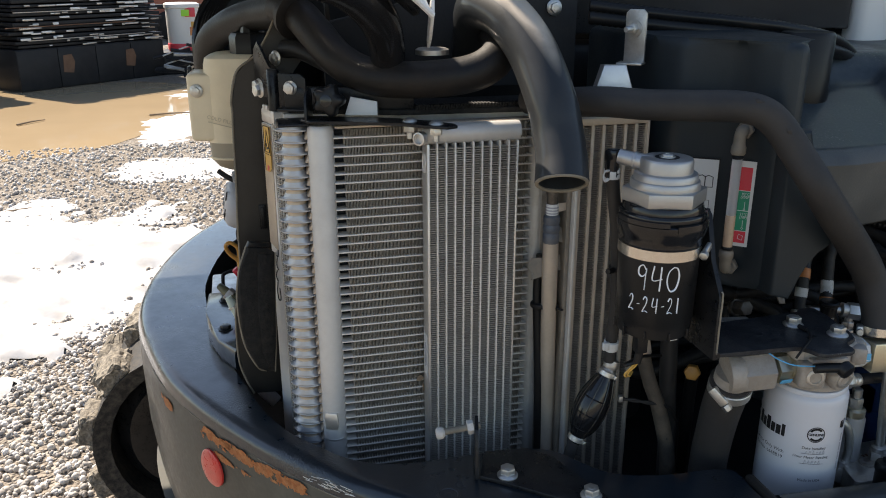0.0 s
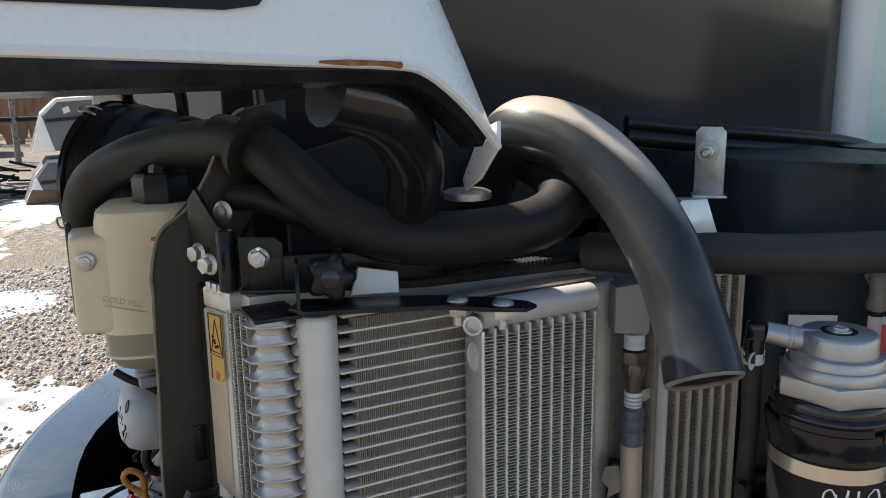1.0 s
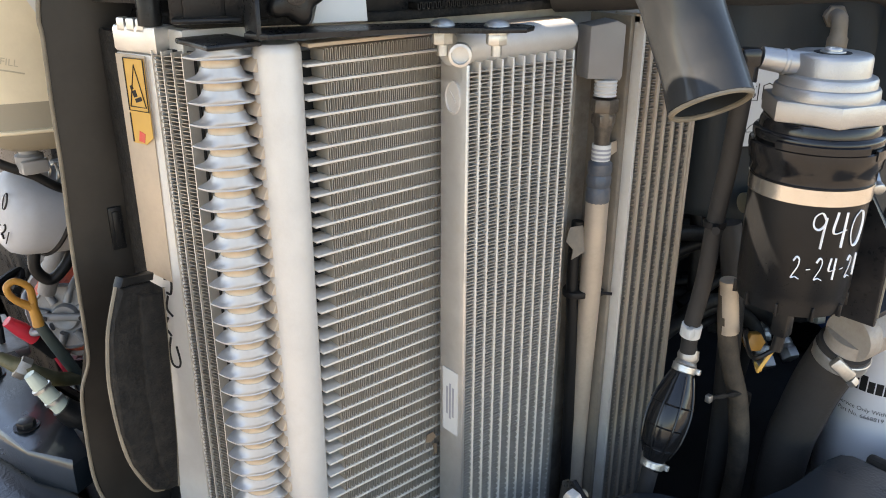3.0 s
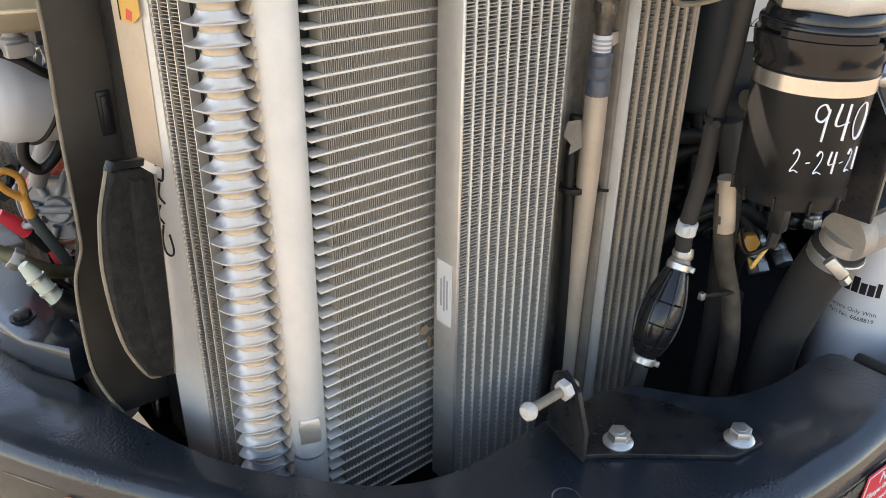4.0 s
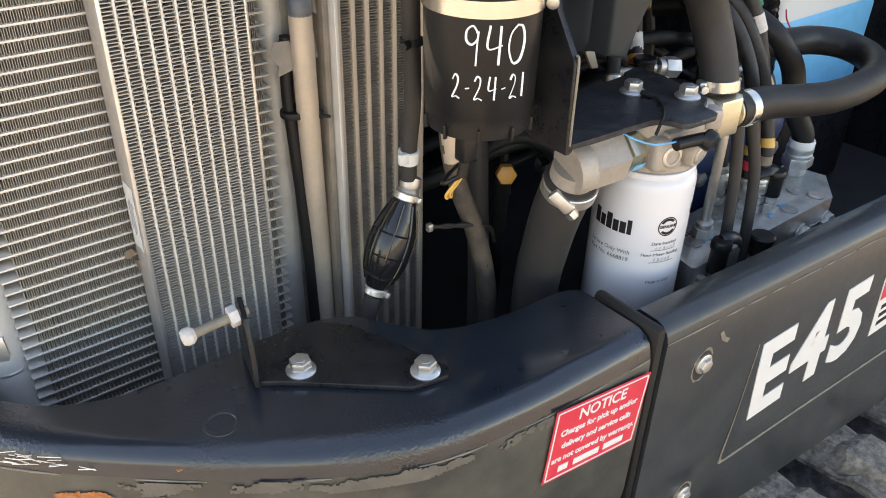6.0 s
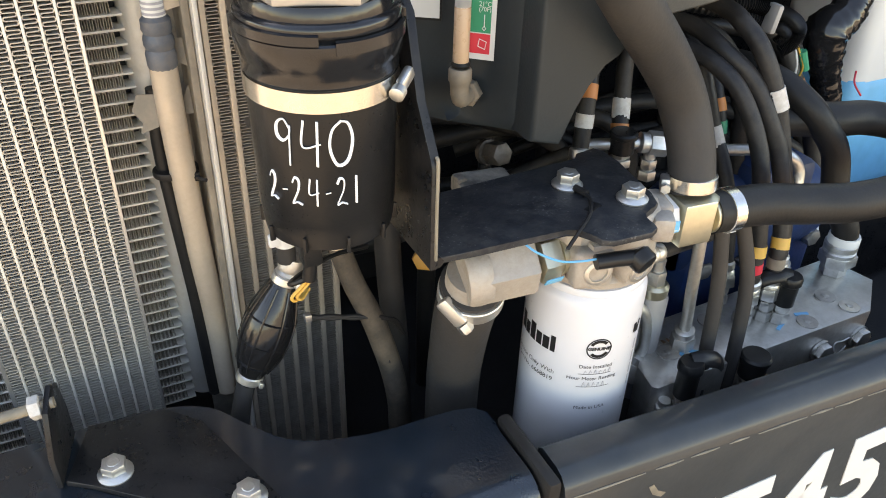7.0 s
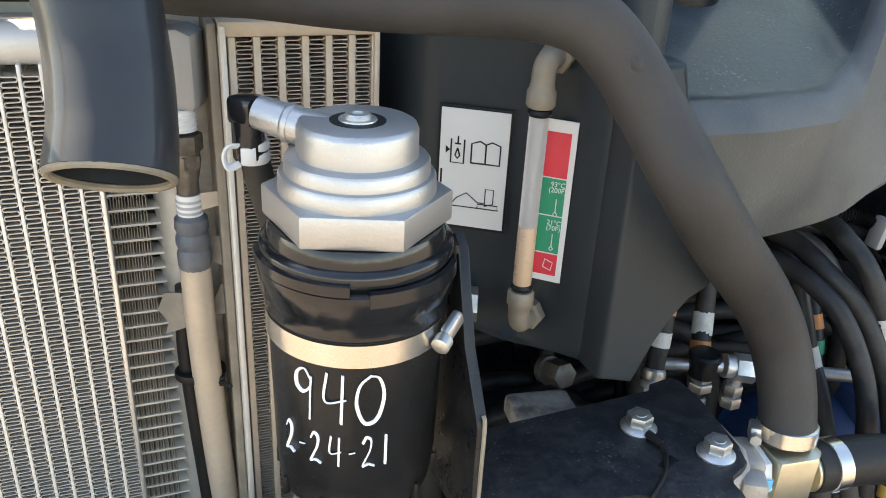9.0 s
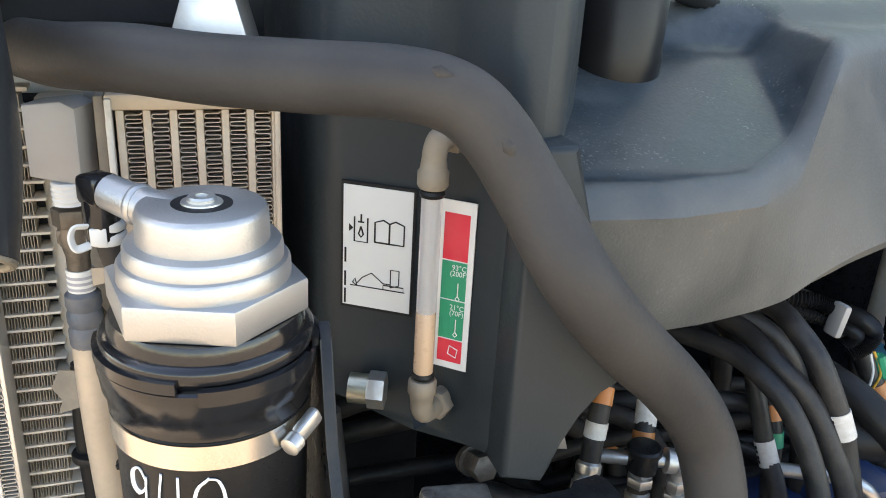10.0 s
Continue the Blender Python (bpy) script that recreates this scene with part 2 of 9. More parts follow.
M = dict(
    alu=mat("aluminium", (0.72, 0.70, 0.67), 0.36, 0.8, 0.10, 30, 0.06, 400, (0.42, 0.36, 0.30), 0.35, 18),
    alu_dull=mat("dusty_aluminium", (0.66, 0.63, 0.58), 0.5, 0.4, 0.12, 60, 0.08, 400, (0.42, 0.36, 0.28), 0.5, 30),
    tank_alu=mat("sprayed_aluminium", (0.65, 0.63, 0.60), 0.52, 0.35, 0.06, 22, 0.10, 500, (0.46, 0.40, 0.34), 0.22, 26),
    # blue cast stands in for sky reflected in the flared skirts
    bright_alu=mat("pressed_aluminium", (0.47, 0.485, 0.51), 0.42, 0.55, 0.08, 60, 0.06, 300, (0.40, 0.34, 0.27), 0.25, 60),
    # tan puts light bounced off the ground, and dust, into the necks
    neck_alu=mat("tan_bounce_aluminium", (0.54, 0.44, 0.33), 0.42, 0.5, 0.12, 60, 0.06, 300, (0.40, 0.33, 0.25), 0.4, 40),
    grimy=mat("grimy_steel", (0.15, 0.13, 0.11), 0.4, 0.6, 0.4, 60, 0.15, 300, (0.05, 0.04, 0.03), 0.6, 50),
    crimp=mat("blued_crimp", (0.09, 0.11, 0.14), 0.5, 0.3, 0.3, 60, 0.15, 300, (0.30, 0.24, 0.18), 0.4, 60),
    fin_dark=mat("dark_fin", (0.40, 0.36, 0.31), 0.45, 0.5, 0.25, 90, 0.0, 400, (0.16, 0.13, 0.10), 0.6, 30),
    tube_pale=mat("pale_tube", (0.74, 0.705, 0.65), 0.5, 0.3, 0.12, 60, 0.08, 400, (0.46, 0.39, 0.31), 0.4, 40),
    fin_pale=mat("pale_fin", (0.46, 0.435, 0.395), 0.42, 0.45, 0.2, 120, 0.0, 400, (0.30, 0.25, 0.19), 0.5, 40),
    fin=mat("fin", (0.37, 0.34, 0.29), 0.5, 0.25, 0.25, 120, 0.0, 400, (0.36, 0.30, 0.23), 0.6, 30),
    plate=mat("grimy_cooler_plate", (0.58, 0.55, 0.51), 0.42, 0.55, 0.15, 50, 0.15, 300, (0.34, 0.27, 0.20), 0.55, 45),
    cream=mat("cream_tube", (0.56, 0.46, 0.36), 0.5, 0.35, 0.12, 60, 0.05, 300, DUST, 0.4, 30),
    cast=mat("cast_aluminium", (0.46, 0.45, 0.435), 0.40, 0.75, 0.08, 40, 0.14, 700),
    zinc=mat("zinc_plate", (0.62, 0.61, 0.58), 0.36, 0.9, 0.15, 80, 0.06, 500, (0.32, 0.28, 0.22), 0.4, 60),
    casting=mat("rough_casting", (0.42, 0.375, 0.325), 0.55, 0.35, 0.2, 40, 0.3, 300, (0.24, 0.19, 0.145), 0.5, 40),
    casting_grey=mat("oxidised_casting", (0.25, 0.255, 0.265), 0.48, 0.35, 0.15, 40, 0.2, 300, (0.24, 0.21, 0.17), 0.4, 40),
    yzinc=mat("yellow_zinc", (0.60, 0.56, 0.43), 0.34, 0.9, 0.2, 90, 0.06, 500),
    steel=mat("bare_steel", (0.50, 0.48, 0.45), 0.4, 0.9, 0.2, 60, 0.1, 300, (0.28, 0.22, 0.17), 0.5, 40),
    band=mat("stainless_band", (0.72, 0.68, 0.62), 0.24, 1.0, 0.04, 30, 0.0, 500, rvar=0.02),
    rubber=mat("rubber_hose", (0.0105, 0.0105, 0.011), 0.45, 0, 0.3, 25, 0.12, 350, (0.040, 0.034, 0.028), 0.3, 8, top=0.05),
    rubber2=mat("dusty_rubber", (0.033, 0.032, 0.032), 0.50, 0, 0.25, 25, 0.08, 350, (0.095, 0.078, 0.062), 0.4, 5, top=0.08),
    # heavy pale top: dust plus the sunlit crest of the intake hose
    rubber_sun=mat("sunlit_dust_rubber", (0.018, 0.0205, 0.023), 0.42, 0, 0.25, 25, 0.03, 350, (0.050, 0.047, 0.042), 0.35, 9, coat=0.4, top=6.0, tmin=0.58),
    hose=mat("hydraulic_hose", (0.019, 0.019, 0.020), 0.40, 0, 0.3, 60, 0.12, 600, (0.10, 0.086, 0.072), 0.4, 30),
    plastic=mat("black_plastic", (0.0105, 0.0108, 0.0115), 0.31, 0, 0.2, 30, 0.06, 500, (0.04, 0.037, 0.034), 0.15, 14),
    gloss=mat("glossy_black_plastic", (0.012, 0.012, 0.013), 0.16, 0, 0.2, 30, 0.05, 300),
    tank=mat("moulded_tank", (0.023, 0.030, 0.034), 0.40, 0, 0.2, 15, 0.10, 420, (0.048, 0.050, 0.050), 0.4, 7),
    # same plastic as the column; lighter for its dust and brighter light
    tank_body=mat("lit_dusty_moulded_tank", (0.070, 0.073, 0.071), 0.46, 0, 0.2, 15, 0.25, 420, (0.17, 0.158, 0.140), 0.5, 8, grit=0.09),
    paint=mat("charcoal_paint", (0.009, 0.015, 0.022), 0.30, 0, 0.25, 22, 0.10, 60, (0.030, 0.036, 0.042), 0.35, 9, coat=0.9, peel=0.35),
    paint_side=mat("charcoal_side_paint", (0.046, 0.047, 0.041), 0.40, 0, 0.3, 14, 0.15, 120, (0.16, 0.148, 0.115), 0.55, 8, coat=0.2),
    black_steel=mat("black_painted_steel", (0.010, 0.011, 0.013), 0.28, 0, 0.25, 30, 0.08, 260, (0.11, 0.095, 0.08), 0.18, 30),
    # same plastic again; the blue cast partly paints reflected sky
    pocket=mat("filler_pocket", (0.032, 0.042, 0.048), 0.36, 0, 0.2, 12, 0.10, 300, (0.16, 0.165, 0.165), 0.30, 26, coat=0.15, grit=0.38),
    moulding=mat("moulded_mark", (0.50, 0.43, 0.31), 0.5, 0, 0.1, 40, 0.0),
    speckled=mat("speckled_black_paint", (0.020, 0.022, 0.026), 0.38, 0, 0.25, 30, 0.2, 300, (0.13, 0.12, 0.105), 0.3, 90, grit=0.2),
    foam=mat("foam", (0.012, 0.012, 0.012), 0.7, 0, 0.5, 60, 1.0, 220, (0.085, 0.075, 0.062), 0.35, 110),
    dirty_white=mat("dirty_white_paint", (0.60, 0.57, 0.53), 0.5, 0, 0.15, 120, 0.2, 300, (0.30, 0.24, 0.18), 0.6, 120),
    brown_rubber=mat("brown_dusted_rubber", (0.0085, 0.0080, 0.0080), 0.46, 0, 0.3, 18, 0.12, 300, (0.050, 0.036, 0.026), 0.4, 10, top=0.07),
    cover=mat("smoky_side_cover", (0.024, 0.023, 0.023), 0.30, 0, 0.3, 3, 0.03, 200, (0.05, 0.046, 0.042), 0.4, 4, coat=0.8),
    dusty_hose=mat("dusty_fabric_hose", (0.055, 0.046, 0.037), 0.65, 0, 0.4, 30, 0.3, 300, (0.22, 0.17, 0.12), 0.5, 22),
    brown_rub=mat("brown_rubbed_rubber", (0.052, 0.044, 0.037), 0.55, 0, 0.4, 60, 0.15, 300, (0.035, 0.032, 0.030), 0.6, 90),
    shroud=mat("shroud_plastic", (0.027, 0.024, 0.021), 0.36, 0, 0.15, 12, 0.05, 300, (0.085, 0.074, 0.060), 0.4, 6),
    rust=mat("rust", (0.33, 0.105, 0.030), 0.85, 0, 0.7, 90, 0.8, 260, (0.52, 0.27, 0.12), 0.75, 120),
    rim=mat("worn_paint_rim", (0.19, 0.165, 0.125), 0.6, 0.1, 0.5, 50, 0.4, 200, (0.38, 0.32, 0.24), 0.6, 40),
    chip=mat("dull_chipped_primer", (0.090, 0.086, 0.074), 0.6, 0.05, 0.4, 50, 0.4, 200, (0.20, 0.18, 0.145), 0.4, 40),
    scrape=mat("bright_scrape", (0.75, 0.74, 0.72), 0.35, 0.6, 0.2, 120, 0.2, 300),
    white=mat("white_paint", (0.82, 0.82, 0.82), 0.30, 0, 0.03, 10, 0.03, 200, coat=0.3),
    white_can=mat("white_can_paint", (0.64, 0.64, 0.66), 0.32, 0, 0.03, 15, 0.03, 200, (0.55, 0.50, 0.44), 0.12, 30, coat=0.25),
    grey_white=mat("grey_white_paint", (0.42, 0.43, 0.46), 0.38, 0, 0.06, 20, 0.05, 200, (0.30, 0.28, 0.25), 0.3, 40),
    label=mat("label_white", (0.68, 0.68, 0.66), 0.42, 0, 0.04, 30, 0.0),
    ink=mat("black_ink", (0.012, 0.012, 0.013), 0.5, 0, 0.1, 30, 0.0),
    marker=mat("paint_marker", (0.88, 0.88, 0.88), 0.6, 0, 0.04, 60, 0.1),
    pencil=mat("pencil", (0.35, 0.35, 0.38), 0.7, 0, 0.2, 200, 0.0),
    red=mat("red_label", (0.68, 0.035, 0.06), 0.38, 0, 0.10, 40, 0.0, 200, (0.4, 0.2, 0.15), 0.15, 40),
    redref=mat("red_reflector", (0.62, 0.022, 0.018), 0.28, 0, 0.15, 60, 0.2, 300, (0.4, 0.2, 0.14), 0.3, 50, coat=0.4),
    green=mat("green_label", (0.01, 0.26, 0.14), 0.4, 0, 0.06, 40, 0.0),
    yellow=mat("yellow_plastic", (0.60, 0.32, 0.05), 0.45, 0, 0.15, 40, 0.1),
    mustard=mat("mustard_plastic", (0.52, 0.25, 0.05), 0.42, 0, 0.2, 60, 0.1),
    sheath=mat("grey_green_sheath", (0.060, 0.078, 0.072), 0.45, 0, 0.3, 40, 0.1),
    blue=mat("blue_paint", (0.007, 0.040, 0.14), 0.4, 0, 0.2, 40, 0.1, 300, (0.08, 0.08, 0.08), 0.4, 40),
    ltblue=mat("light_blue_paint", (0.10, 0.42, 0.68), 0.45, 0, 0.2, 40, 0.05),
    orange=mat("orange_band", (0.55, 0.20, 0.06), 0.5, 0, 0.1, 80, 0.0),
    tape_y=mat("yellow_tape", (0.62, 0.36, 0.08), 0.5, 0, 0.1, 80, 0.0),
    brown=mat("brown_tape", (0.16, 0.06, 0.04), 0.55, 0, 0.1, 80, 0.0),
    translucent=mat("milky_plastic", (0.76, 0.66, 0.48), 0.38, 0, 0.08, 10, 0.06, 200, (0.45, 0.38, 0.26), 0.3, 12),
    elbow=mat("grey_plastic_elbow", (0.20, 0.17, 0.135), 0.45, 0, 0.2, 40, 0.1, 300, (0.36, 0.29, 0.21), 0.5, 40),
    grey=mat("grey_plastic", (0.30, 0.29, 0.28), 0.5, 0, 0.1, 40, 0.06),
    cable=mat("wire", (0.015, 0.014, 0.014), 0.55, 0, 0.2, 60, 0.1),
    engine=mat("oily_engine_casting", (0.055, 0.050, 0.045), 0.6, 0.1, 0.5, 12, 0.4, 90, (0.14, 0.12, 0.10), 0.5, 14),
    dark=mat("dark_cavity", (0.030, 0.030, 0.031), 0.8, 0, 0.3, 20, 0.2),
    panel=mat("charcoal_panel_paint", (0.026, 0.031, 0.034), 0.34, 0, 0.25, 12, 0.12, 120, (0.070, 0.072, 0.070), 0.4, 9, coat=0.35),
    tread=mat("dried_mud_on_rubber", (0.26, 0.225, 0.18), 0.9, 0, 0.75, 110, 1.0, 160, (0.040, 0.040, 0.042), 0.95, 75),
    belt=mat("dirty_rubber_belt", (0.016, 0.016, 0.017), 0.6, 0, 0.5, 60, 0.8, 120, (0.16, 0.14, 0.115), 0.6, 55),
    shoe=mat("muddy_track", (0.12, 0.11, 0.10), 0.85, 0.0, 0.85, 55, 1.0, 110, (0.46, 0.41, 0.35), 0.95, 26),
    brownsteel=mat("rusty_steel", (0.16, 0.085, 0.05), 0.7, 0.2, 0.4, 14, 0.4, 90),
    board=mat("stacked_dark_steel", (0.014, 0.015, 0.018), 0.45, 0.2, 0.4, 8, 0.2, 60, (0.05, 0.048, 0.046), 0.4, 6),
    bucket=mat("worn_bucket_paint", (0.12, 0.13, 0.145), 0.5, 0.2, 0.3, 5, 0.2, 60, (0.24, 0.18, 0.13), 0.4, 4),
    lime=mat("lime_sticker", (0.30, 0.70, 0.05), 0.5, 0, 0.05, 20, 0.0),
    brush=mat("dry_brush", (0.26, 0.17, 0.11), 0.9, 0, 0.5, 3, 0.2, 30),
    glass_green=mat("tinted_window", (0.70, 0.86, 0.77), 0.08, 0, 0.1, 2, 0.0),
    pillar=mat("grey_pillar", (0.78, 0.77, 0.74), 0.5, 0, 0.08, 10, 0.05),
    olive=mat("olive_paint", (0.10, 0.095, 0.045), 0.45, 0, 0.3, 40, 0.1, 300, (0.3, 0.26, 0.18), 0.4, 40),
    pale_green=mat("pale_green_rubber", (0.60, 0.66, 0.56), 0.4, 0, 0.12, 60, 0.1),
    stick=mat("dry_wood", (0.24, 0.17, 0.11), 0.85, 0, 0.3, 30, 0.3),
)


def clear_mat(name, color, ior=1.45, rough=0.08):
    m = bpy.data.materials.new(name)
    m.use_nodes = True
    b = m.node_tree.nodes["Principled BSDF"]
    b.inputs["Base Color"].default_value = (*color, 1)
    b.inputs["Transmission Weight"].default_value = 1.0
    b.inputs["Roughness"].default_value = rough
    b.inputs["IOR"].default_value = ior
    return m


M["tube_clear"] = clear_mat("clear_tube", (0.95, 0.93, 0.92), 1.2, 0.3)
M["tube_clear"].node_tree.nodes["Principled BSDF"].inputs["Transmission Weight"].default_value = 0.72
M["coolant"] = mat("milky_plastic_over_coolant", (0.30, 0.265, 0.20), 0.38, 0, 0.12, 10, 0.06, 200, (0.36, 0.30, 0.21), 0.3, 12)
M["copper"] = mat("copper_windings", (0.50, 0.085, 0.045), 0.45, 0.2, 0.4, 300, 0.6, 260)
M["oil"] = mat("amber_oil", (0.58, 0.40, 0.27), 0.3, 0, 0.1, 40, 0.0)


# ---- builders ----
def link(name, bm, material, parent=None, label="", smooth=True, at=None, sharp=38):
    me = bpy.data.meshes.new(name)
    bmesh.ops.recalc_face_normals(bm, faces=bm.faces)
    bm.to_mesh(me)
    bm.free()
    for x in material if isinstance(material, (list, tuple)) else [material]:
        me.materials.append(x)
    if smooth:
        me.shade_smooth()
        me.set_sharp_from_angle(angle=radians(sharp))
    ob = new(name, me)
    if at is not None:
        ob.location = at
    if parent:
        ob.parent = parent
        ob.matrix_parent_inverse = Matrix.Translation(parent.location).inverted() if at is None else Matrix()
    if label:
        tagged(ob, label)
    return ob


def part(name, bm, material, parent, label="", smooth=True):
    return link(name, bm, material, parent, label, smooth)


def thing(name, at, label, category, group="", kind=""):
    ob = new(name)
    ob.location = at
    ob.empty_display_size = 0.02
    return tagged(ob, label, category, group, kind)


def join(*bms):
    out = bmesh.new()
    for b in bms:
        me = bpy.data.meshes.new("tmp")
        b.to_mesh(me)
        b.free()
        out.from_mesh(me)
        bpy.data.meshes.remove(me)
    return out


def box(c, s, bevel=0.0, m=None, seg=2):
    bm = bmesh.new()
    bmesh.ops.create_cube(bm, size=1.0)
    bmesh.ops.scale(bm, vec=s, verts=bm.verts)
    if bevel:
        bmesh.ops.bevel(bm, geom=bm.edges[:], offset=bevel, segments=seg, affect="EDGES", profile=0.5)
    if m:
        bm.transform(m)
    bmesh.ops.translate(bm, vec=c, verts=bm.verts)
    return bm


def prism(poly, z0, z1, bevel=0.0, m=None, seg=2):
    """A flat outline drawn upwards from z0 to z1, with its edges rounded."""
    bm = bmesh.new()
    a = [bm.verts.new((x, y, z0)) for x, y in poly]
    b = [bm.verts.new((x, y, z1)) for x, y in poly]
    n = len(poly)
    bm.faces.new(a[::-1])
    bm.faces.new(b)
    for i in range(n):
        bm.faces.new((a[i], a[(i + 1) % n], b[(i + 1) % n], b[i]))
    if bevel:
        es = [e for e in bm.edges if abs(e.verts[0].co.z - e.verts[1].co.z) < 1e-6]
        bmesh.ops.bevel(bm, geom=es, offset=bevel, segments=seg, affect="EDGES", profile=0.5)
    if m:
        bm.transform(m)
    return bm


def smooth_path(pts, n=8):
    """Catmull-Rom curve through the points."""
    p = [Vector(q) for q in pts]
    if len(p) < 3:
        return p
    p = [2 * p[0] - p[1]] + p + [2 * p[-1] - p[-2]]
    out = []
    for i in range(1, len(p) - 2):
        for k in range(n):
            t = k / n
            a, b, c, d = p[i - 1 : i + 3]
            out.append(0.5 * (2 * b + (c - a) * t + (2 * a - 5 * b + 4 * c - d) * t * t + (3 * b - a - 3 * c + d) * t**3))
    out.append(p[-2])
    return out


def tube(pts, r, seg=16, n=8, raw=False, hollow=0.0, flat=1.0, closed=False):
    """A round hose or rod along a curve; r may be a list, one for each given point. hollow: depth of an open mouth at the end."""
    path = [Vector(q) for q in pts] if raw else smooth_path(pts, n)
    if isinstance(r, (int, float)):
        rad = [r] * len(path)
    else:
        rad = np.interp(np.linspace(0, 1, len(path)), np.linspace(0, 1, len(r)), r)
    bm = bmesh.new()
    t0 = (path[1] - path[0]).normalized()
    u = t0.orthogonal().normalized()
    rings = []
    for i, p in enumerate(path):
        t = (path[min(i + 1, len(path) - 1)] - path[max(i - 1, 0)]).normalized()
        u = (u - u.dot(t) * t).normalized()
        v = t.cross(u)
        rings.append([bm.verts.new(p + float(rad[i]) * (math.cos(2 * math.pi * k / seg) * u + flat * math.sin(2 * math.pi * k / seg) * v)) for k in range(seg)])
    for a, b in zip(rings, rings[1:]):
        for k in range(seg):
            bm.faces.new((a[k], a[(k + 1) % seg], b[(k + 1) % seg], b[k]))
    bm.faces.new(rings[0][::-1])
    if hollow:
        t = (path[-1] - path[-2]).normalized()
        last = rings[-1]
        c = path[-1]
        prev = last
        for d, k in ((0.0015, 0.94), (0.0, 0.86), (-hollow, 0.84)):
            ring = [bm.verts.new(c + (v.co - c) * k + t * d) for v in last]
            for j in range(seg):
                bm.faces.new((prev[j], prev[(j + 1) % seg], ring[(j + 1) % seg], ring[j]))
            prev = ring
        bm.faces.new(prev)
    else:
        bm.faces.new(rings[-1])
    return bm


def lathe(profile, c=(0, 0, 0), seg=32, m=None):
    """A turned form about z from (radius, height) pairs, closed at both ends."""
    bm = bmesh.new()
    rings = [[bm.verts.new((r * math.cos(2 * math.pi * k / seg), r * math.sin(2 * math.pi * k / seg), z)) for k in range(seg)] for r, z in profile]
    for a, b in zip(rings, rings[1:]):
        for k in range(seg):
            bm.faces.new((a[k], a[(k + 1) % seg], b[(k + 1) % seg], b[k]))
    bm.faces.new(rings[0][::-1])
    bm.faces.new(rings[-1])
    if m:
        bm.transform(m)
    bmesh.ops.translate(bm, vec=c, verts=bm.verts)
    return bm


def axis(c, to, spin=0.0):
    """A pose at c with z along the way to."""
    q = Vector(to).normalized().to_track_quat("Z", "Y")
    return Matrix.Translation(c) @ q.to_matrix().to_4x4() @ Matrix.Rotation(radians(spin), 4, "Z")


def hexagon(r):
    return [(r * math.cos(math.pi * k / 3), r * math.sin(math.pi * k / 3)) for k in range(6)]


def hexprism(r, z0, z1, m, bevel=0.0008):
    return prism(hexagon(r), z0, z1, bevel, m)


def text_mesh(body, size, m, depth=0.0002, spacing=1.0, align="CENTER", shear=0.0, bold=0.0):
    cu = bpy.data.curves.new("writing", "FONT")
    cu.body, cu.size, cu.extrude, cu.align_x, cu.align_y, cu.shear, cu.offset = body, size, depth, align, "CENTER", shear, bold
    cu.space_character = spacing
    cu.resolution_u = 3
    ob = bpy.data.objects.new("writing", cu)
    scene.collection.objects.link(ob)
    dg = bpy.context.evaluated_depsgraph_get()
    me = bpy.data.meshes.new_from_object(ob.evaluated_get(dg))
    bpy.data.objects.remove(ob)
    bpy.data.curves.remove(cu)
    bm = bmesh.new()
    bm.from_mesh(me)
    bpy.data.meshes.remove(me)
    bm.transform(m)
    return bm


def wrap(bm, cx, cy, r, ang):
    """Bends a flat drawing (x along, y up, z out) round an upright cylinder, its middle at the angle ang."""
    for v in bm.verts:
        a = ang + v.co.x / r
        k = r + v.co.z
        v.co = (cx + k * math.cos(a), cy + k * math.sin(a), v.co.y)
    return bm


def facing(c, normal, up=(0, 0, 1)):
    """A pose at c whose z is the normal and whose y points up as far as it can."""
    z = Vector(normal).normalized()
    y = (Vector(up) - Vector(up).dot(z) * z).normalized()
    x = y.cross(z)
    return Matrix.Translation(c) @ Matrix((x, y, z)).transposed().to_4x4()


def flange_bolt(name, at, normal, hexr, flr, length, material, label, group=""):
    m = axis(at, normal, 17)
    b = thing(name, at, label, "bolt", group)
    part("flange", lathe([(flr * 0.98, 0), (flr, length * 0.12), (flr * 0.8, length * 0.34), (hexr * 0.8, length * 0.4)], seg=24, m=m), material, b)
    part("head", join(hexprism(hexr, length * 0.3, length, m, 0.0009), lathe([(hexr * 0.5, length), (hexr * 0.46, length * 1.03)], seg=16, m=m)), material, b)
    return b


# ---- ground and distance ----
def ground_mat():
    m = bpy.data.materials.new("gravel_snow_puddle")
    m.use_nodes = True
    nt = m.node_tree
    n, l = nt.nodes, nt.links
    b = n["Principled BSDF"]
    tc = n.new("ShaderNodeTexCoord")

    def tex(kind, scale, detail=4):
        t = n.new(kind)
        t.inputs["Scale"].default_value = scale
        if kind == "ShaderNodeTexNoise":
            t.inputs["Detail"].default_value = detail
        l.new(tc.outputs["Object"], t.inputs["Vector"])
        return t

    def mixc(fac, a, c):
        x = n.new("ShaderNodeMix")
        x.data_type = "RGBA"
        for s, v in ((0, fac), (6, a), (7, c)):
            if isinstance(v, tuple):
                x.inputs[s].default_value = (*v, 1)
            else:
                l.new(v, x.inputs[s])
        return x.outputs[2]

    def rng(v, a, c, lo=0.0, hi=1.0):
        x = n.new("ShaderNodeMapRange")
        for s, w in (("From Min", a), ("From Max", c), ("To Min", lo), ("To Max", hi)):
            x.inputs[s].default_value = w
        l.new(v, x.inputs["Value"])
        return x.outputs["Result"]

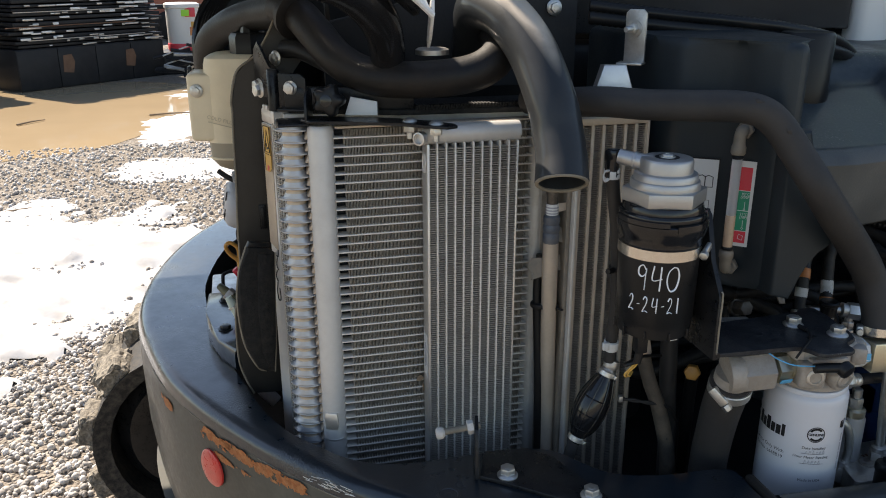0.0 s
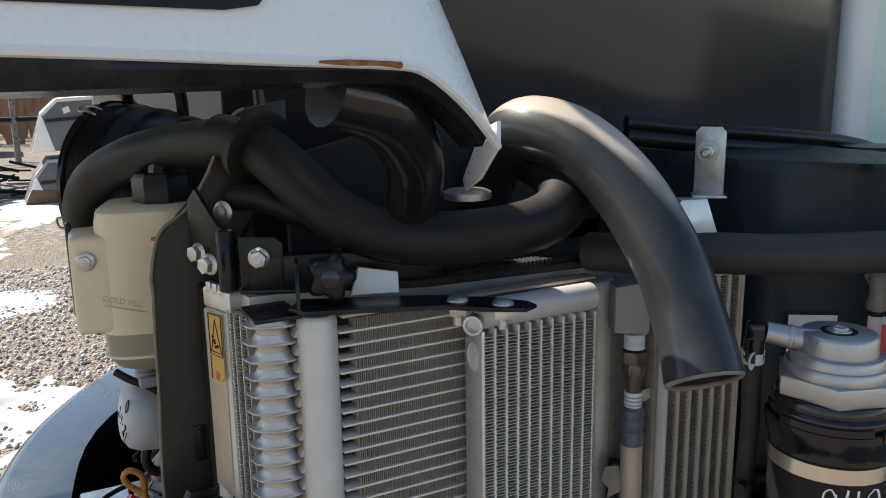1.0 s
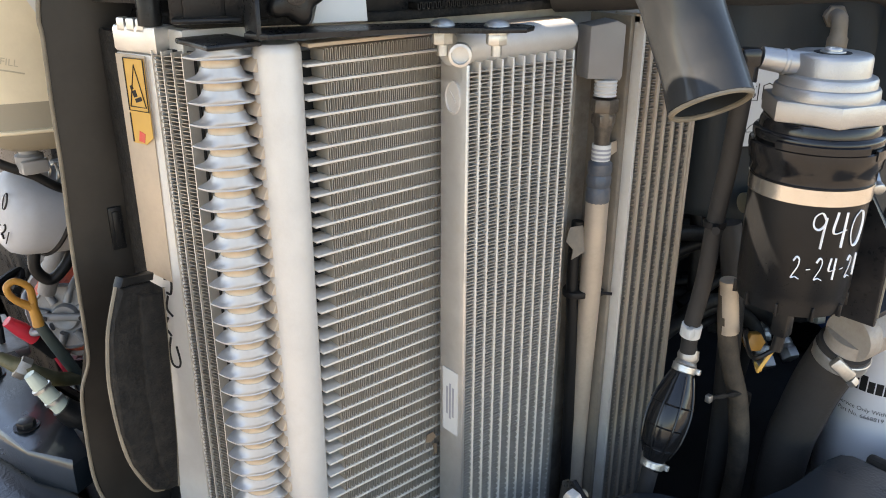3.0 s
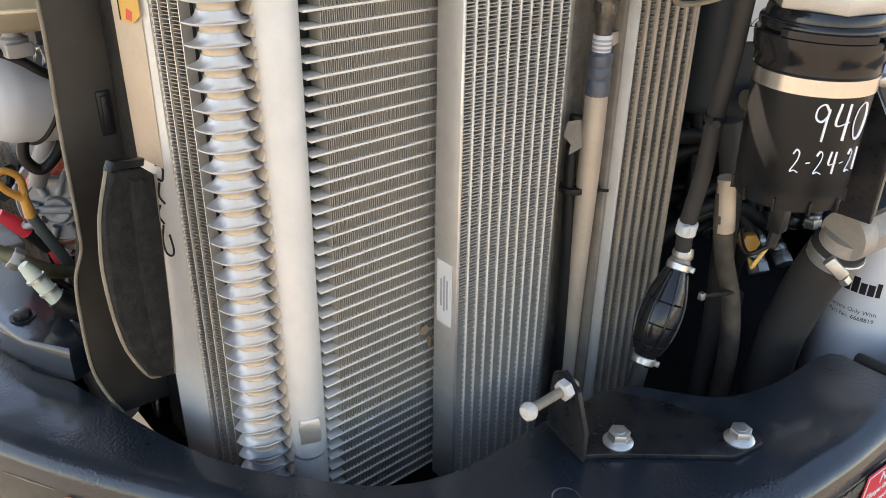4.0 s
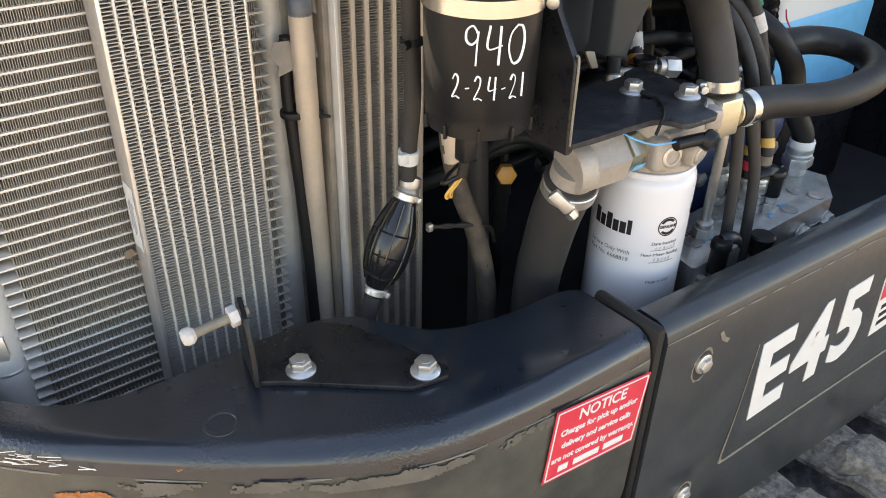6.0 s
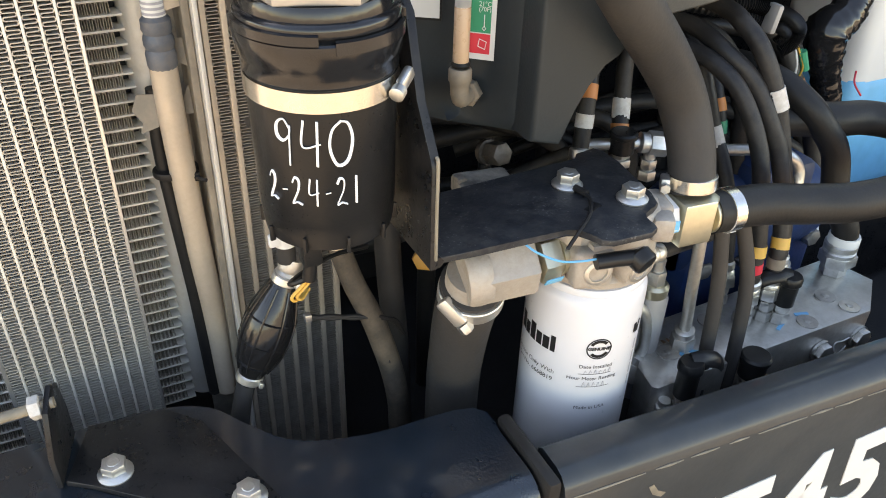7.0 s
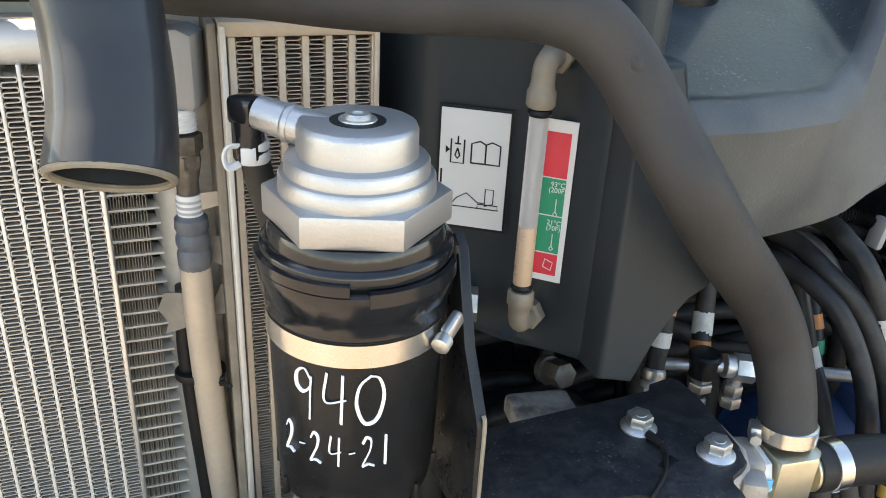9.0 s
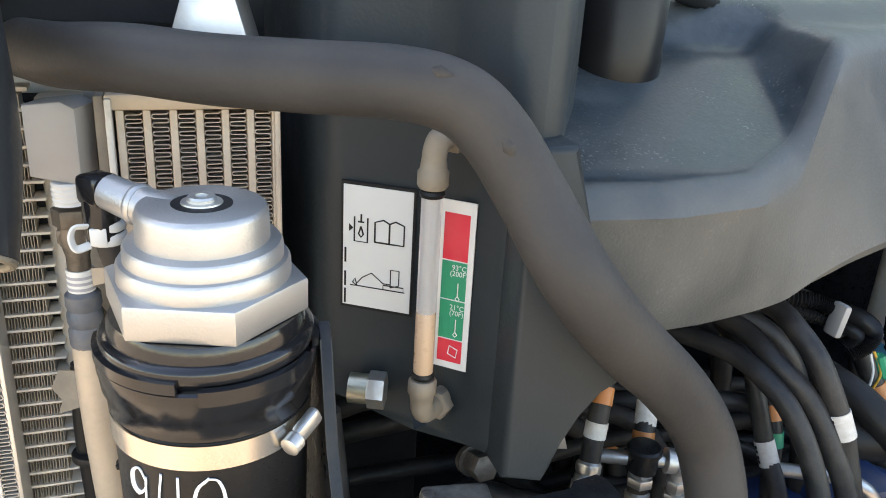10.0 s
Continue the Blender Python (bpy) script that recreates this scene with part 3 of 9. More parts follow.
    stones = tex("ShaderNodeTexVoronoi", 26)
    stones2 = tex("ShaderNodeTexVoronoi", 60)
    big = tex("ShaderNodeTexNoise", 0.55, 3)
    ramp = n.new("ShaderNodeValToRGB")
    e = ramp.color_ramp.elements
    e[0].color, e[1].color = (0.10, 0.085, 0.07, 1), (0.42, 0.38, 0.33, 1)
    mid = e.new(0.5)
    mid.color = (0.23, 0.19, 0.155, 1)
    sep = n.new("ShaderNodeSeparateColor")
    l.new(stones.outputs["Color"], sep.inputs[0])
    l.new(sep.outputs[0], ramp.inputs[0])
    col = mixc(rng(stones2.outputs["Distance"], 0.0, 0.6), (0.30, 0.27, 0.23), ramp.outputs["Color"])
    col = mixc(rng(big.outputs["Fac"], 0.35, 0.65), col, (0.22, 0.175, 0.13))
    b.inputs["Roughness"].default_value = 0.8
    l.new(col, b.inputs["Base Color"])
    add = n.new("ShaderNodeMath")
    add.operation = "ADD"
    l.new(stones.outputs["Distance"], add.inputs[0])
    l.new(stones2.outputs["Distance"], add.inputs[1])
    bp = n.new("ShaderNodeBump")
    bp.inputs["Strength"].default_value, bp.inputs["Distance"].default_value = 1.0, 0.02
    bp.invert = True
    l.new(add.outputs[0], bp.inputs["Height"])
    l.new(bp.outputs["Normal"], b.inputs["Normal"])
    return m


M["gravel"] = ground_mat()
M["snow"] = mat("old_snow", (0.50, 0.50, 0.51), 0.7, 0, 0.16, 9, 1.0, 24, (0.42, 0.36, 0.29), 0.55, 5)
M["muddy_water"] = mat("muddy_water", (0.44, 0.33, 0.205), 0.05, 0, 0.12, 1.2, 0.03, 6, rvar=0.03)
M["ice"] = mat("wet_ice", (0.75, 0.76, 0.78), 0.12, 0, 0.1, 3, 0.1, 12)
M["stone"] = mat("stone", (0.34, 0.31, 0.28), 0.75, 0, 0.45, 9, 0.4, 60)

g = bmesh.new()
bmesh.ops.create_grid(g, x_segments=2, y_segments=2, size=600)
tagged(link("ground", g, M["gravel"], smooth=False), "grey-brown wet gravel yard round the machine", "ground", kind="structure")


def blob(name, cx, cy, rx, ry, z, h, material, label, category, seed, n=48, wob=0.22):
    """A low uneven patch lying on the ground."""
    rnd = random.Random(seed)
    ph = [rnd.uniform(0, 6.28) for _ in range(6)]
    bm = bmesh.new()
    rings = []
    for j, (k, hz) in enumerate(((1.0, -0.01), (0.97, 0.25), (0.85, 0.7), (0.6, 0.95), (0.3, 1.0))):
        ring = []
        for i in range(n):
            a = 2 * math.pi * i / n
            w = 1 + wob * sum(math.sin((q + 2) * a + ph[q]) / (q + 1.3) for q in range(6)) * 0.6
            x, y = cx + rx * k * w * math.cos(a), cy + ry * k * w * math.sin(a)
            hh = h * hz * (0.8 + 0.5 * noise.noise((x * 2.1, y * 2.1, seed)))
            ring.append(bm.verts.new((x, y, z + hh)))
        rings.append(ring)
    for a, c in zip(rings, rings[1:]):
        for i in range(n):
            bm.faces.new((a[i], a[(i + 1) % n], c[(i + 1) % n], c[i]))
    bm.faces.new(rings[-1])
    return tagged(link(name, bm, material), label, category)


def snow_field(x0, x1, y0, y1, inside, h, label, seed, step=0.035):
    """Thawing snow: a lumpy sheet with a ragged edge where its height falls to the ground."""
    bm = bmesh.new()
    grid = {}
    nx, ny = int((x1 - x0) / step), int((y1 - y0) / step)
    for j in range(ny + 1):
        for i in range(nx + 1):
            x, y = x0 + i * step, y0 + j * step
            e = inside(x, y)
            n = noise.fractal((x * 1.7, y * 1.7, seed), 0.9, 2.1, 5) + 0.55 * noise.noise((x * 9, y * 9, seed))
            z = h * (0.9 * e + 0.6 * n + 0.22 * noise.noise((x * 14, y * 14, seed + 3)) - 0.18)
            if z > -0.012:
                grid[i, j] = bm.verts.new((x, y, z))
    for j in range(ny):
        for i in range(nx):
            q = [grid.get(k) for k in ((i, j), (i + 1, j), (i + 1, j + 1), (i, j + 1))]
            if all(q):
                bm.faces.new(q)
    bmesh.ops.delete(bm, geom=[v for v in bm.verts if not v.link_faces], context="VERTS")
    return tagged(link("snow_patch", bm, M["snow"]), label, "snow")


def oval(cx, cy, rx, ry):
    return lambda x, y: 1.0 - ((x - cx) / rx) ** 2 - ((y - cy) / ry) ** 2


snow_field(-3.6, 0.7, 3.0, 6.9, oval(-1.55, 4.75, 1.75, 1.55), 0.085, "thawing dirty-edged white snow lying on gravel", 3)
snow_field(-1.2, 0.4, 6.2, 7.9, oval(-0.3, 7.1, 0.62, 0.55), 0.03, "thin slushy snow beside the puddle", 9)
blob("puddle", -2.75, 10.5, 2.5, 3.2, 0.003, 0.0, M["muddy_water"], "shallow brown muddy puddle on the gravel", "puddle", 8)
snow_field(-1.1, 0.3, 7.8, 10.4, oval(-0.5, 9.1, 0.42, 1.1), 0.02, "wet slushy ice at the puddle's edge", 12, 0.05)
snow_field(-0.8, 2.0, 9.8, 13.4, oval(0.5, 11.6, 1.3, 1.5), 0.02, "wet slushy ice sheet on gravel", 15, 0.07)

# loose stones near the machine
def stone_mat():
    m = mat("stone", (0.34, 0.31, 0.28), 0.75, 0, 0.25, 30, 0.3, 90)
    nt = m.node_tree
    geo = nt.nodes.new("ShaderNodeNewGeometry")
    ramp = nt.nodes.new("ShaderNodeValToRGB")
    e = ramp.color_ramp.elements
    e[0].color, e[1].color = (0.20, 0.18, 0.16, 1), (0.75, 0.71, 0.66, 1)
    for at, c in ((0.35, (0.42, 0.39, 0.36, 1)), (0.6, (0.52, 0.46, 0.39, 1)), (0.8, (0.60, 0.58, 0.56, 1))):
        e.new(at).color = c
    nt.links.new(geo.outputs["Random Per Island"], ramp.inputs[0])
    nt.links.new(ramp.outputs[0], nt.nodes["Principled BSDF"].inputs["Base Color"])
    return m


M["stone"] = stone_mat()
rnd = random.Random(4)
ico = bmesh.new()
bmesh.ops.create_icosphere(ico, subdivisions=1, radius=1.0)
SV = [v.co.copy() for v in ico.verts]
SF = [[v.index for v in f.verts] for f in ico.faces]
ico.free()
sv, sf = [], []
for i in range(14000):
    near = i < 8000
    x, y = (rnd.uniform(-1.5, 0.15), rnd.uniform(2.1, 4.0)) if near else (rnd.uniform(-2.6, 0.5), rnd.uniform(4.0, 8.2))
    s = rnd.uniform(0.006, 0.018) * (1 if near else 1.2)
    q = Matrix.Translation((x, y, s * 0.3)) @ Euler([rnd.uniform(0, 6.28) for _ in range(3)]).to_matrix().to_4x4() @ Matrix.Diagonal((s, s * rnd.uniform(0.65, 0.95), s * rnd.uniform(0.5, 0.8), 1))
    b0 = len(sv)
    sv += [tuple(q @ (v * rnd.uniform(0.82, 1.12))) for v in SV]
    sf += [[b0 + k for k in f] for f in SF]
gme = bpy.data.meshes.new("gravel_stones")
gme.from_pydata(sv, [], sf)
gme.materials.append(M["stone"])
gme.shade_smooth()
tagged(new("gravel_stones", gme), "loose grey and tan gravel stones", "gravel", kind="stuff")
for i, (x, y, a, ln) in enumerate(((-2.05, 9.7, 50, 0.35), (-1.3, 6.0, 12, 0.3), (-0.6, 9.9, 8, 0.5), (-1.0, 5.2, 20, 0.22), (-0.9, 4.3, 5, 0.15))):
    d = Vector((math.cos(radians(a)), math.sin(radians(a)), 0)) * ln / 2
    c = Vector((x, y, 0.016))
    tagged(link("stick", tube([c - d, c + Vector((0, 0.012, 0.004)), c + d], [0.011, 0.009, 0.005], 7), M["stick"]), "dry brown stick lying on the ground", "stick", "sticks on the gravel")


def stack(base, turn, w, d, hb, n, label, seed):
    """A dark panelled bin with many thin steel frames lying on it, some with pale plates on their ends."""
    r = random.Random(seed)
    m = Matrix.Translation((*base, 0)) @ Matrix.Rotation(turn, 4, "Z")

    def slab(c, size, bevel):
        return box((0, 0, 0), size, bevel, m @ Matrix.Translation(c))

    t = thing("attachment_stack", (*base, 0), label, "steel stack", "stacks in the yard")
    bin_ = part("bin", slab((w / 2, d / 2, hb / 2), (w, d, hb), 0.015), M["board"], t, "black steel bin with faint rusty patches")
    for k in range(4):
        part("bin_panel", slab((w * (0.125 + 0.25 * k), -0.006, hb * 0.5), (w * 0.246, 0.02, hb * 0.95), 0.006), M["board"], bin_)
    for k in (0.31, 0.74):
        part("rust_patch", prism([(-0.09, -0.11), (0.06, -0.13), (0.10, 0.02), (0.06, 0.13), (-0.07, 0.12)], 0, 0.003, 0, m @ Matrix.Translation((w * k, -0.019, hb * 0.58)) @ Matrix.Rotation(radians(90), 4, "X")), M["brownsteel"], bin_)
    z = hb + 0.005
    for i in range(n):
        h = r.uniform(0.045, 0.075)
        part("frame", slab((w / 2 + r.uniform(-0.05, 0.05), d / 2 + r.uniform(-0.03, 0.05), z + h / 2), (w * r.uniform(0.95, 1.02), d, h * 0.72), 0.006), M["board"], t)
        for k in range(r.randint(6, 9)):
            ln = r.choice((0.04, 0.08, 0.14, 0.14, 0.25))
            part("end_plate", slab((w * r.uniform(0.03, 0.97), -0.030 - r.uniform(0, 0.03), z + h * r.uniform(0.3, 0.7)), (ln, 0.02, r.uniform(0.010, 0.032)), 0.002), M["label" if r.random() < 0.55 else "steel"], t)
        if i % 3 == 1:
            part("rod", tube([m @ Vector((w * a, -0.05, z + h)) for a in (r.uniform(-0.05, 0.3), r.uniform(0.6, 1.08))], 0.008, 6, raw=True), M["steel" if i % 2 else "brownsteel"], t)
        z += h
    return t


TURN = math.atan2(1.63, 1.75)
stack((-2.70, 12.28), TURN, 2.40, 1.0, 0.56, 17, "tall stack of black steel attachment frames on a bin", 1)
stack((-4.9, 10.9), TURN, 2.3, 1.0, 0.62, 15, "stack of black steel frames farther along the yard", 2)
st = thing("scrap_frames", (-0.4, 13.4, 0), "low heap of black steel frames and rods", "steel heap")
rnd = random.Random(9)
for i in range(26):
    x, z = rnd.uniform(-0.8, 0.25), rnd.uniform(0.03, 0.48)
    a = rnd.uniform(-0.35, 0.35)
    d = Vector((math.cos(a), 0.2, math.sin(a))) * rnd.uniform(0.15, 0.4)
    part("bar", tube([Vector((x, 13.3, z)) - d, Vector((x, 13.3, z)) + d], rnd.uniform(0.012, 0.03), 6), M["board" if i % 3 else "zinc"], st)
bk = thing("tote", (-0.62, 14.2, 0), "white plastic tote with red, green and yellow stickers", "tote")
part("body", lathe([(0.24, 0.36), (0.25, 0.40), (0.255, 1.00), (0.275, 1.02), (0.275, 1.07), (0.24, 1.09)], (-0.62, 14.2, 0), 28), M["label"], bk)
part("red_band", lathe([(0.260, 0.36), (0.262, 0.37), (0.262, 0.46), (0.260, 0.47)], (-0.62, 14.2, 0), 28), M["red"], bk)
part("stand", box((-0.62, 14.2, 0.175), (0.7, 0.6, 0.35), 0.02), M["board"], bk)
for x, z, w_, h_, k in ((-0.52, 0.95, 0.22, 0.14, "red"), (-0.56, 0.94, 0.12, 0.10, "lime"), (-0.46, 0.76, 0.12, 0.09, "tape_y"), (-0.48, 0.66, 0.20, 0.13, "orange")):
    yy = 14.2 - math.sqrt(0.262**2 - (x + 0.62) ** 2) - 0.004 * (k == "lime")
    part("sticker", box((x, yy, z), (w_, 0.012, h_), 0.002, None), M[k], bk)
part("sticker_face", box((-0.485, 13.968, 0.955), (0.10, 0.006, 0.09)), M["label"], bk)
for nm, pts, zb, lab in (("upper", ((0.184, 0.69), (0.339, 1.16), (0.536, 1.34), (1.70, 1.40), (1.70, 0.66)), 0.66, "grey-blue loader bucket with a worn pale rim, stacked on another"), ("lower", ((0.037, 0.02), (0.200, 0.36), (0.355, 0.56), (1.60, 0.60), (1.60, 0.0), (0.60, 0.0)), 0.0, "worn grey loader bucket with rusty lower edge")):
    dz = thing("loader_bucket", (0.8, 12.9, zb), lab, "bucket", "stacked loader buckets")
    up_ = Matrix.Translation((0, 12.3, 0)) @ Matrix.Rotation(radians(90), 4, "X")
    part("shell", prism(pts, -1.0, 0.0, 0.015, up_), M["bucket"], dz, "blue-grey worn shell")
    part("side", prism([pts[0], pts[1], (pts[1][0] + 0.12, pts[0][1])], -0.2, 0.012, 0.004, up_), M["pillar"], dz, "pale worn side plate")
    part("rim", tube([(x, 12.29, z) for x, z in pts[1:4]], 0.028, 8, raw=True), M["label" if nm == "upper" else "steel"], dz, "bright worn rim")
    part("band", prism([(pts[1][0] + 0.04, pts[1][1] - 0.10), (1.65, pts[1][1] - 0.02), (1.65, pts[1][1] + 0.02), (pts[1][0] + 0.04, pts[1][1] - 0.06)], 0, 0.03, 0.004, up_), M["board"], dz)
    part("sticker", prism([(-0.03, -0.05), (0.05, -0.02), (0.03, 0.05), (-0.05, 0.02)], 0, 0.012, 0, up_ @ Matrix.Translation((pts[1][0] + 0.30, pts[1][1] + (0.05 if nm == "upper" else -0.16), 0.0))), M["label"], dz)
    if nm == "lower":
        part("rusty_edge", prism([(0.04, 0.02), (0.60, 0.004), (1.60, 0.004), (1.60, 0.16), (0.40, 0.17), (0.13, 0.20)], 0, 0.02, 0.004, up_), M["brownsteel"], dz, "rusty lower edge")
fence = thing("rail_fence", (-4, 19, 0), "weathered steel pipe rail fence", "fence")
for z in (0.85, 1.5):
    part("rail", tube([(-14, 19, z), (10, 19, z)], 0.05, 8), M["board"], fence)
for x in range(-12, 10, 3):
    part("post", tube([(x, 19, 0), (x, 19, 1.6)], 0.06, 8), M["shoe"], fence)

# dry brush bank far behind: thin upright stems
rnd = random.Random(21)
bs = bmesh.new()
for i in range(5200):
    x, y = rnd.uniform(-34, 40), rnd.uniform(24, 36)
    h = rnd.uniform(1.2, 3.6) + 1.4 * noise.noise((x * 0.25, y * 0.2, 0))
    w = rnd.uniform(0.025, 0.07)
    lx, ly = rnd.uniform(-0.5, 0.5), rnd.uniform(-0.3, 0.3)
    p = [bs.verts.new(v) for v in ((x - w, y, 0), (x + w, y, 0), (x + lx + w * 0.3, y + ly, h), (x + lx - w * 0.3, y + ly, h))]
    bs.faces.new(p)
    for k in range(3):
        zz = h * rnd.uniform(0.35, 0.9)
        t = zz / h
        bx, by = x + lx * t, y + ly * t
        ex = rnd.uniform(-0.7, 0.7)
        q = [bs.verts.new(v) for v in ((bx, by, zz), (bx, by, zz + 0.05), (bx + ex, by + 0.1, zz + 0.5))]
        bs.faces.new(q)
tagged(link("dry_brush", bs, M["brush"], smooth=False), "bank of bare brown winter brush", "brush", kind="stuff")
bb = bmesh.new()
for i in range(80):
    a, b = -44 + i * 1.2, -44 + (i + 1) * 1.2
    za, zb = 2.2 + 1.5 * noise.noise((a * 0.13, 3, 0)), 2.2 + 1.5 * noise.noise((b * 0.13, 3, 0))
    bb.faces.new([bb.verts.new(v) for v in ((a, 38, -0.1), (b, 38, -0.1), (b, 42, zb), (a, 42, za))])
tagged(link("brush_bank", bb, M["brush"], smooth=False), "brown earth bank under bare brush", "bank", kind="structure")
car = thing("parked_car", (-2.6, 21.5, 0), "snow-dusted reddish old car parked behind the fence", "car")
part("body", prism([(-2, 0.3), (2, 0.3), (2.1, 0.8), (1.2, 0.95), (0.7, 1.45), (-0.9, 1.45), (-1.5, 0.95), (-2.1, 0.85)], -0.8, 0.8, 0.06, Matrix.Translation((-2.6, 21.8, 0.25)) @ Matrix.Rotation(radians(90), 4, "X")), mat("old_red_paint", (0.35, 0.12, 0.08), 0.5, 0, 0.3, 2), car)
for x in (-3.9, -1.3):
    part("wheel", lathe([(0.28, -0.1), (0.34, -0.08), (0.34, 0.08), (0.28, 0.1)], seg=18, m=Matrix.Translation((x, 21.0, 0.34)) @ Matrix.Rotation(radians(90), 4, "X")), M["rubber"], car)

def strip(rows, close=False):
    """A skin through rows of points of equal count."""
    bm = bmesh.new()
    vs = [[bm.verts.new(p) for p in r] for r in rows]
    for a, b in zip(vs, vs[1:]):
        for k in range(len(a) - (0 if close else 1)):
            bm.faces.new((a[k], a[(k + 1) % len(a)], b[(k + 1) % len(b)], b[k]))
    return bm


# ---- the excavator's undercarriage ----
def track(name, y0, y1, x0, x1, z1, label):
    """A rubber track: a ribbed belt round two idlers, with staggered tread blocks."""
    t = thing(name, ((x0 + x1) / 2, (y0 + y1) / 2, 0), label, "track", "tracks")
    lug = 0.040
    r = (z1 - 2 * lug) / 2
    cz = z1 / 2
    ln = (x1 - x0) - 2 * lug - 2 * r
    around = 2 * ln + 2 * math.pi * r

    def at(s, off):
        """Point and outward way at the length s along the belt."""
        s = s % around
        xa, xb = x0 + lug + r, x1 - lug - r
        if s < ln:
            return (xa + s, cz + r + off), (0, 1)
        s -= ln
        if s < math.pi * r:
            a = math.pi / 2 - s / r
            return (xb + (r + off) * math.cos(a), cz + (r + off) * math.sin(a)), (math.cos(a), math.sin(a))
        s -= math.pi * r
        if s < ln:
            return (xb - s, cz - r - off), (0, -1)
        a = -math.pi / 2 - (s - ln) / r
        return (xa + (r + off) * math.cos(a), cz + (r + off) * math.sin(a)), (math.cos(a), math.sin(a))

    n = 90
    rows = []
    for i in range(n + 1):
        (xo, zo), w = at(around * i / n, 0.0)
        (xi, zi), w = at(around * i / n, -0.045)
        rows.append([(xo, y0, zo), (xo, y1, zo), (xi, y1 - 0.01, zi), (xi, y0 + 0.01, zi)])
    part("belt", strip(rows, True), M["belt"], t, "black rubber belt caked with mud")
    m = int(around / 0.165)
    w = (y1 - y0) * 0.47
    shape = box((0, 0, 0), (0.104, w * 0.92, lug + 0.02), 0.012, None, 1)
    bmesh.ops.subdivide_edges(shape, edges=shape.edges[:], cuts=6, use_grid_fill=True)
    for v in shape.verts:
        if v.co.z > 0:
            v.co.x *= 0.82
        v.co.x += 0.14 * v.co.y
        d = 1.5 * Vector([noise.fractal(v.co * 22 + Vector((k * 7, k * 3, 0)), 0.9, 2.2, 4) for k in range(3)])
        v.co += Vector((d.x * 0.007, d.y * 0.007, d.z * 0.009))
    me = None
    for i in range(2 * m):
        side = i % 2
        (x, z), d = at(around * (i + 0.25) / (2 * m), lug / 2 - 0.006)
        mtx = Matrix.Translation((x, y0 + w / 2 if side else y1 - w / 2, z)) @ Matrix.Rotation(math.atan2(d[0], d[1]), 4, "Y") @ Matrix.Diagonal((1, -1 if side else 1, 1, 1))
        if me is None:
            o = part("tread_block", shape, M["tread"], t, smooth=False)
            me = o.data
        else:
            o = new("tread_block", me)
            o.parent = t
            o.matrix_parent_inverse = Matrix.Translation(t.location).inverted()
        o.matrix_basis = mtx
    ym = (y0 + y1) / 2
    part("track_frame", box(((x0 + x1) / 2, ym, cz), (x1 - x0 - 2.4 * r, (y1 - y0) * 0.6, r * 0.9), 0.03), M["black_steel"], t)
    for x in (x0 + lug + r, x1 - lug - r):
        im = Matrix.Translation((x, ym, cz)) @ Matrix.Rotation(radians(90), 4, "X")
        ri = r - 0.05
        part("idler", lathe([(0.03, -0.15), (ri * 0.35, -0.15), (ri * 0.4, -0.12), (ri * 0.70, -0.12), (ri * 0.74, -0.15), (ri * 0.82, -0.15), (ri, -0.10), (ri, 0.10), (ri * 0.82, 0.15), (ri * 0.74, 0.15), (ri * 0.4, 0.12), (0.03, 0.15)], seg=36, m=im), M["black_steel"], t)
    return t


track("track_left", 2.20, 2.60, -0.345, 1.90, 0.64, "muddy black rubber track with dusty tread blocks")
track("track_right", 0.64, 1.04, 0.02, 1.95, 0.545, "muddy rubber track with gravel-caked tread blocks")
hub = thing("turntable_frame", (0.7, 1.6, 0), "dark steel undercarriage frame under the house", "undercarriage")
part("frame", box((0.72, 1.5, 0.36), (0.7, 1.2, 0.22), 0.03), M["shoe"], hub)
part("swing_bearing", lathe([(0.36, 0.46), (0.38, 0.48), (0.38, 0.57), (0.34, 0.59)], (0.75, 1.6, 0), 36), M["black_steel"], hub)

# ---- the house: counterweight, deck and side panel ----
OUTER = [(0.745, 0.806), (0.66, 0.808), (0.60, 0.811), (0.523, 0.821), (0.468, 0.840), (0.40, 0.879), (0.315, 0.944), (0.225, 1.028), (0.127, 1.150), (0.036, 1.30), (-0.021, 1.447), (-0.067, 1.69), (-0.037, 1.96), (0.05, 2.20), (0.20, 2.42), (0.40, 2.56), (0.60, 2.62)]
INNER = [(0.745, 0.862), (0.738, 0.908), (0.65, 0.917), (0.59, 0.936), (0.56, 0.968), (0.533, 1.004), (0.49, 1.02), (0.42, 1.022), (0.329, 1.024), (0.271, 1.047), (0.23, 1.088), (0.187, 1.144), (0.157, 1.211), (0.136, 1.283), (0.11, 1.38), (0.085, 1.50), (0.066, 1.64), (0.064, 1.80), (0.118, 2.04), (0.265, 2.264), (0.42, 2.40), (0.60, 2.46)]
so = [(p.x, p.y) for p in smooth_path([(x, y, 0) for x, y in OUTER], 6)]
si = [(p.x, p.y) for p in smooth_path([(x, y, 0) for x, y in INNER], 4)]
LEDGE = 0.948
cw = thing("counterweight", (0.1, 1.6, 0.6), "chipped charcoal cast counterweight ledge with rust along its rim", "counterweight")


def inset(path, d):
    out = []
    for i, p in enumerate(path):
        a, b = Vector(path[max(i - 1, 0)]), Vector(path[min(i + 1, len(path) - 1)])
        t = (b - a).normalized()
        out.append((p[0] - t.y * d * -1, p[1] + t.x * d * -1))
    return out


IN3 = inset(so, 0.026)
top = bmesh.new()
ring = [top.verts.new((x, y, LEDGE)) for x, y in IN3] + [top.verts.new((x, y, LEDGE)) for x, y in si[::-1]]
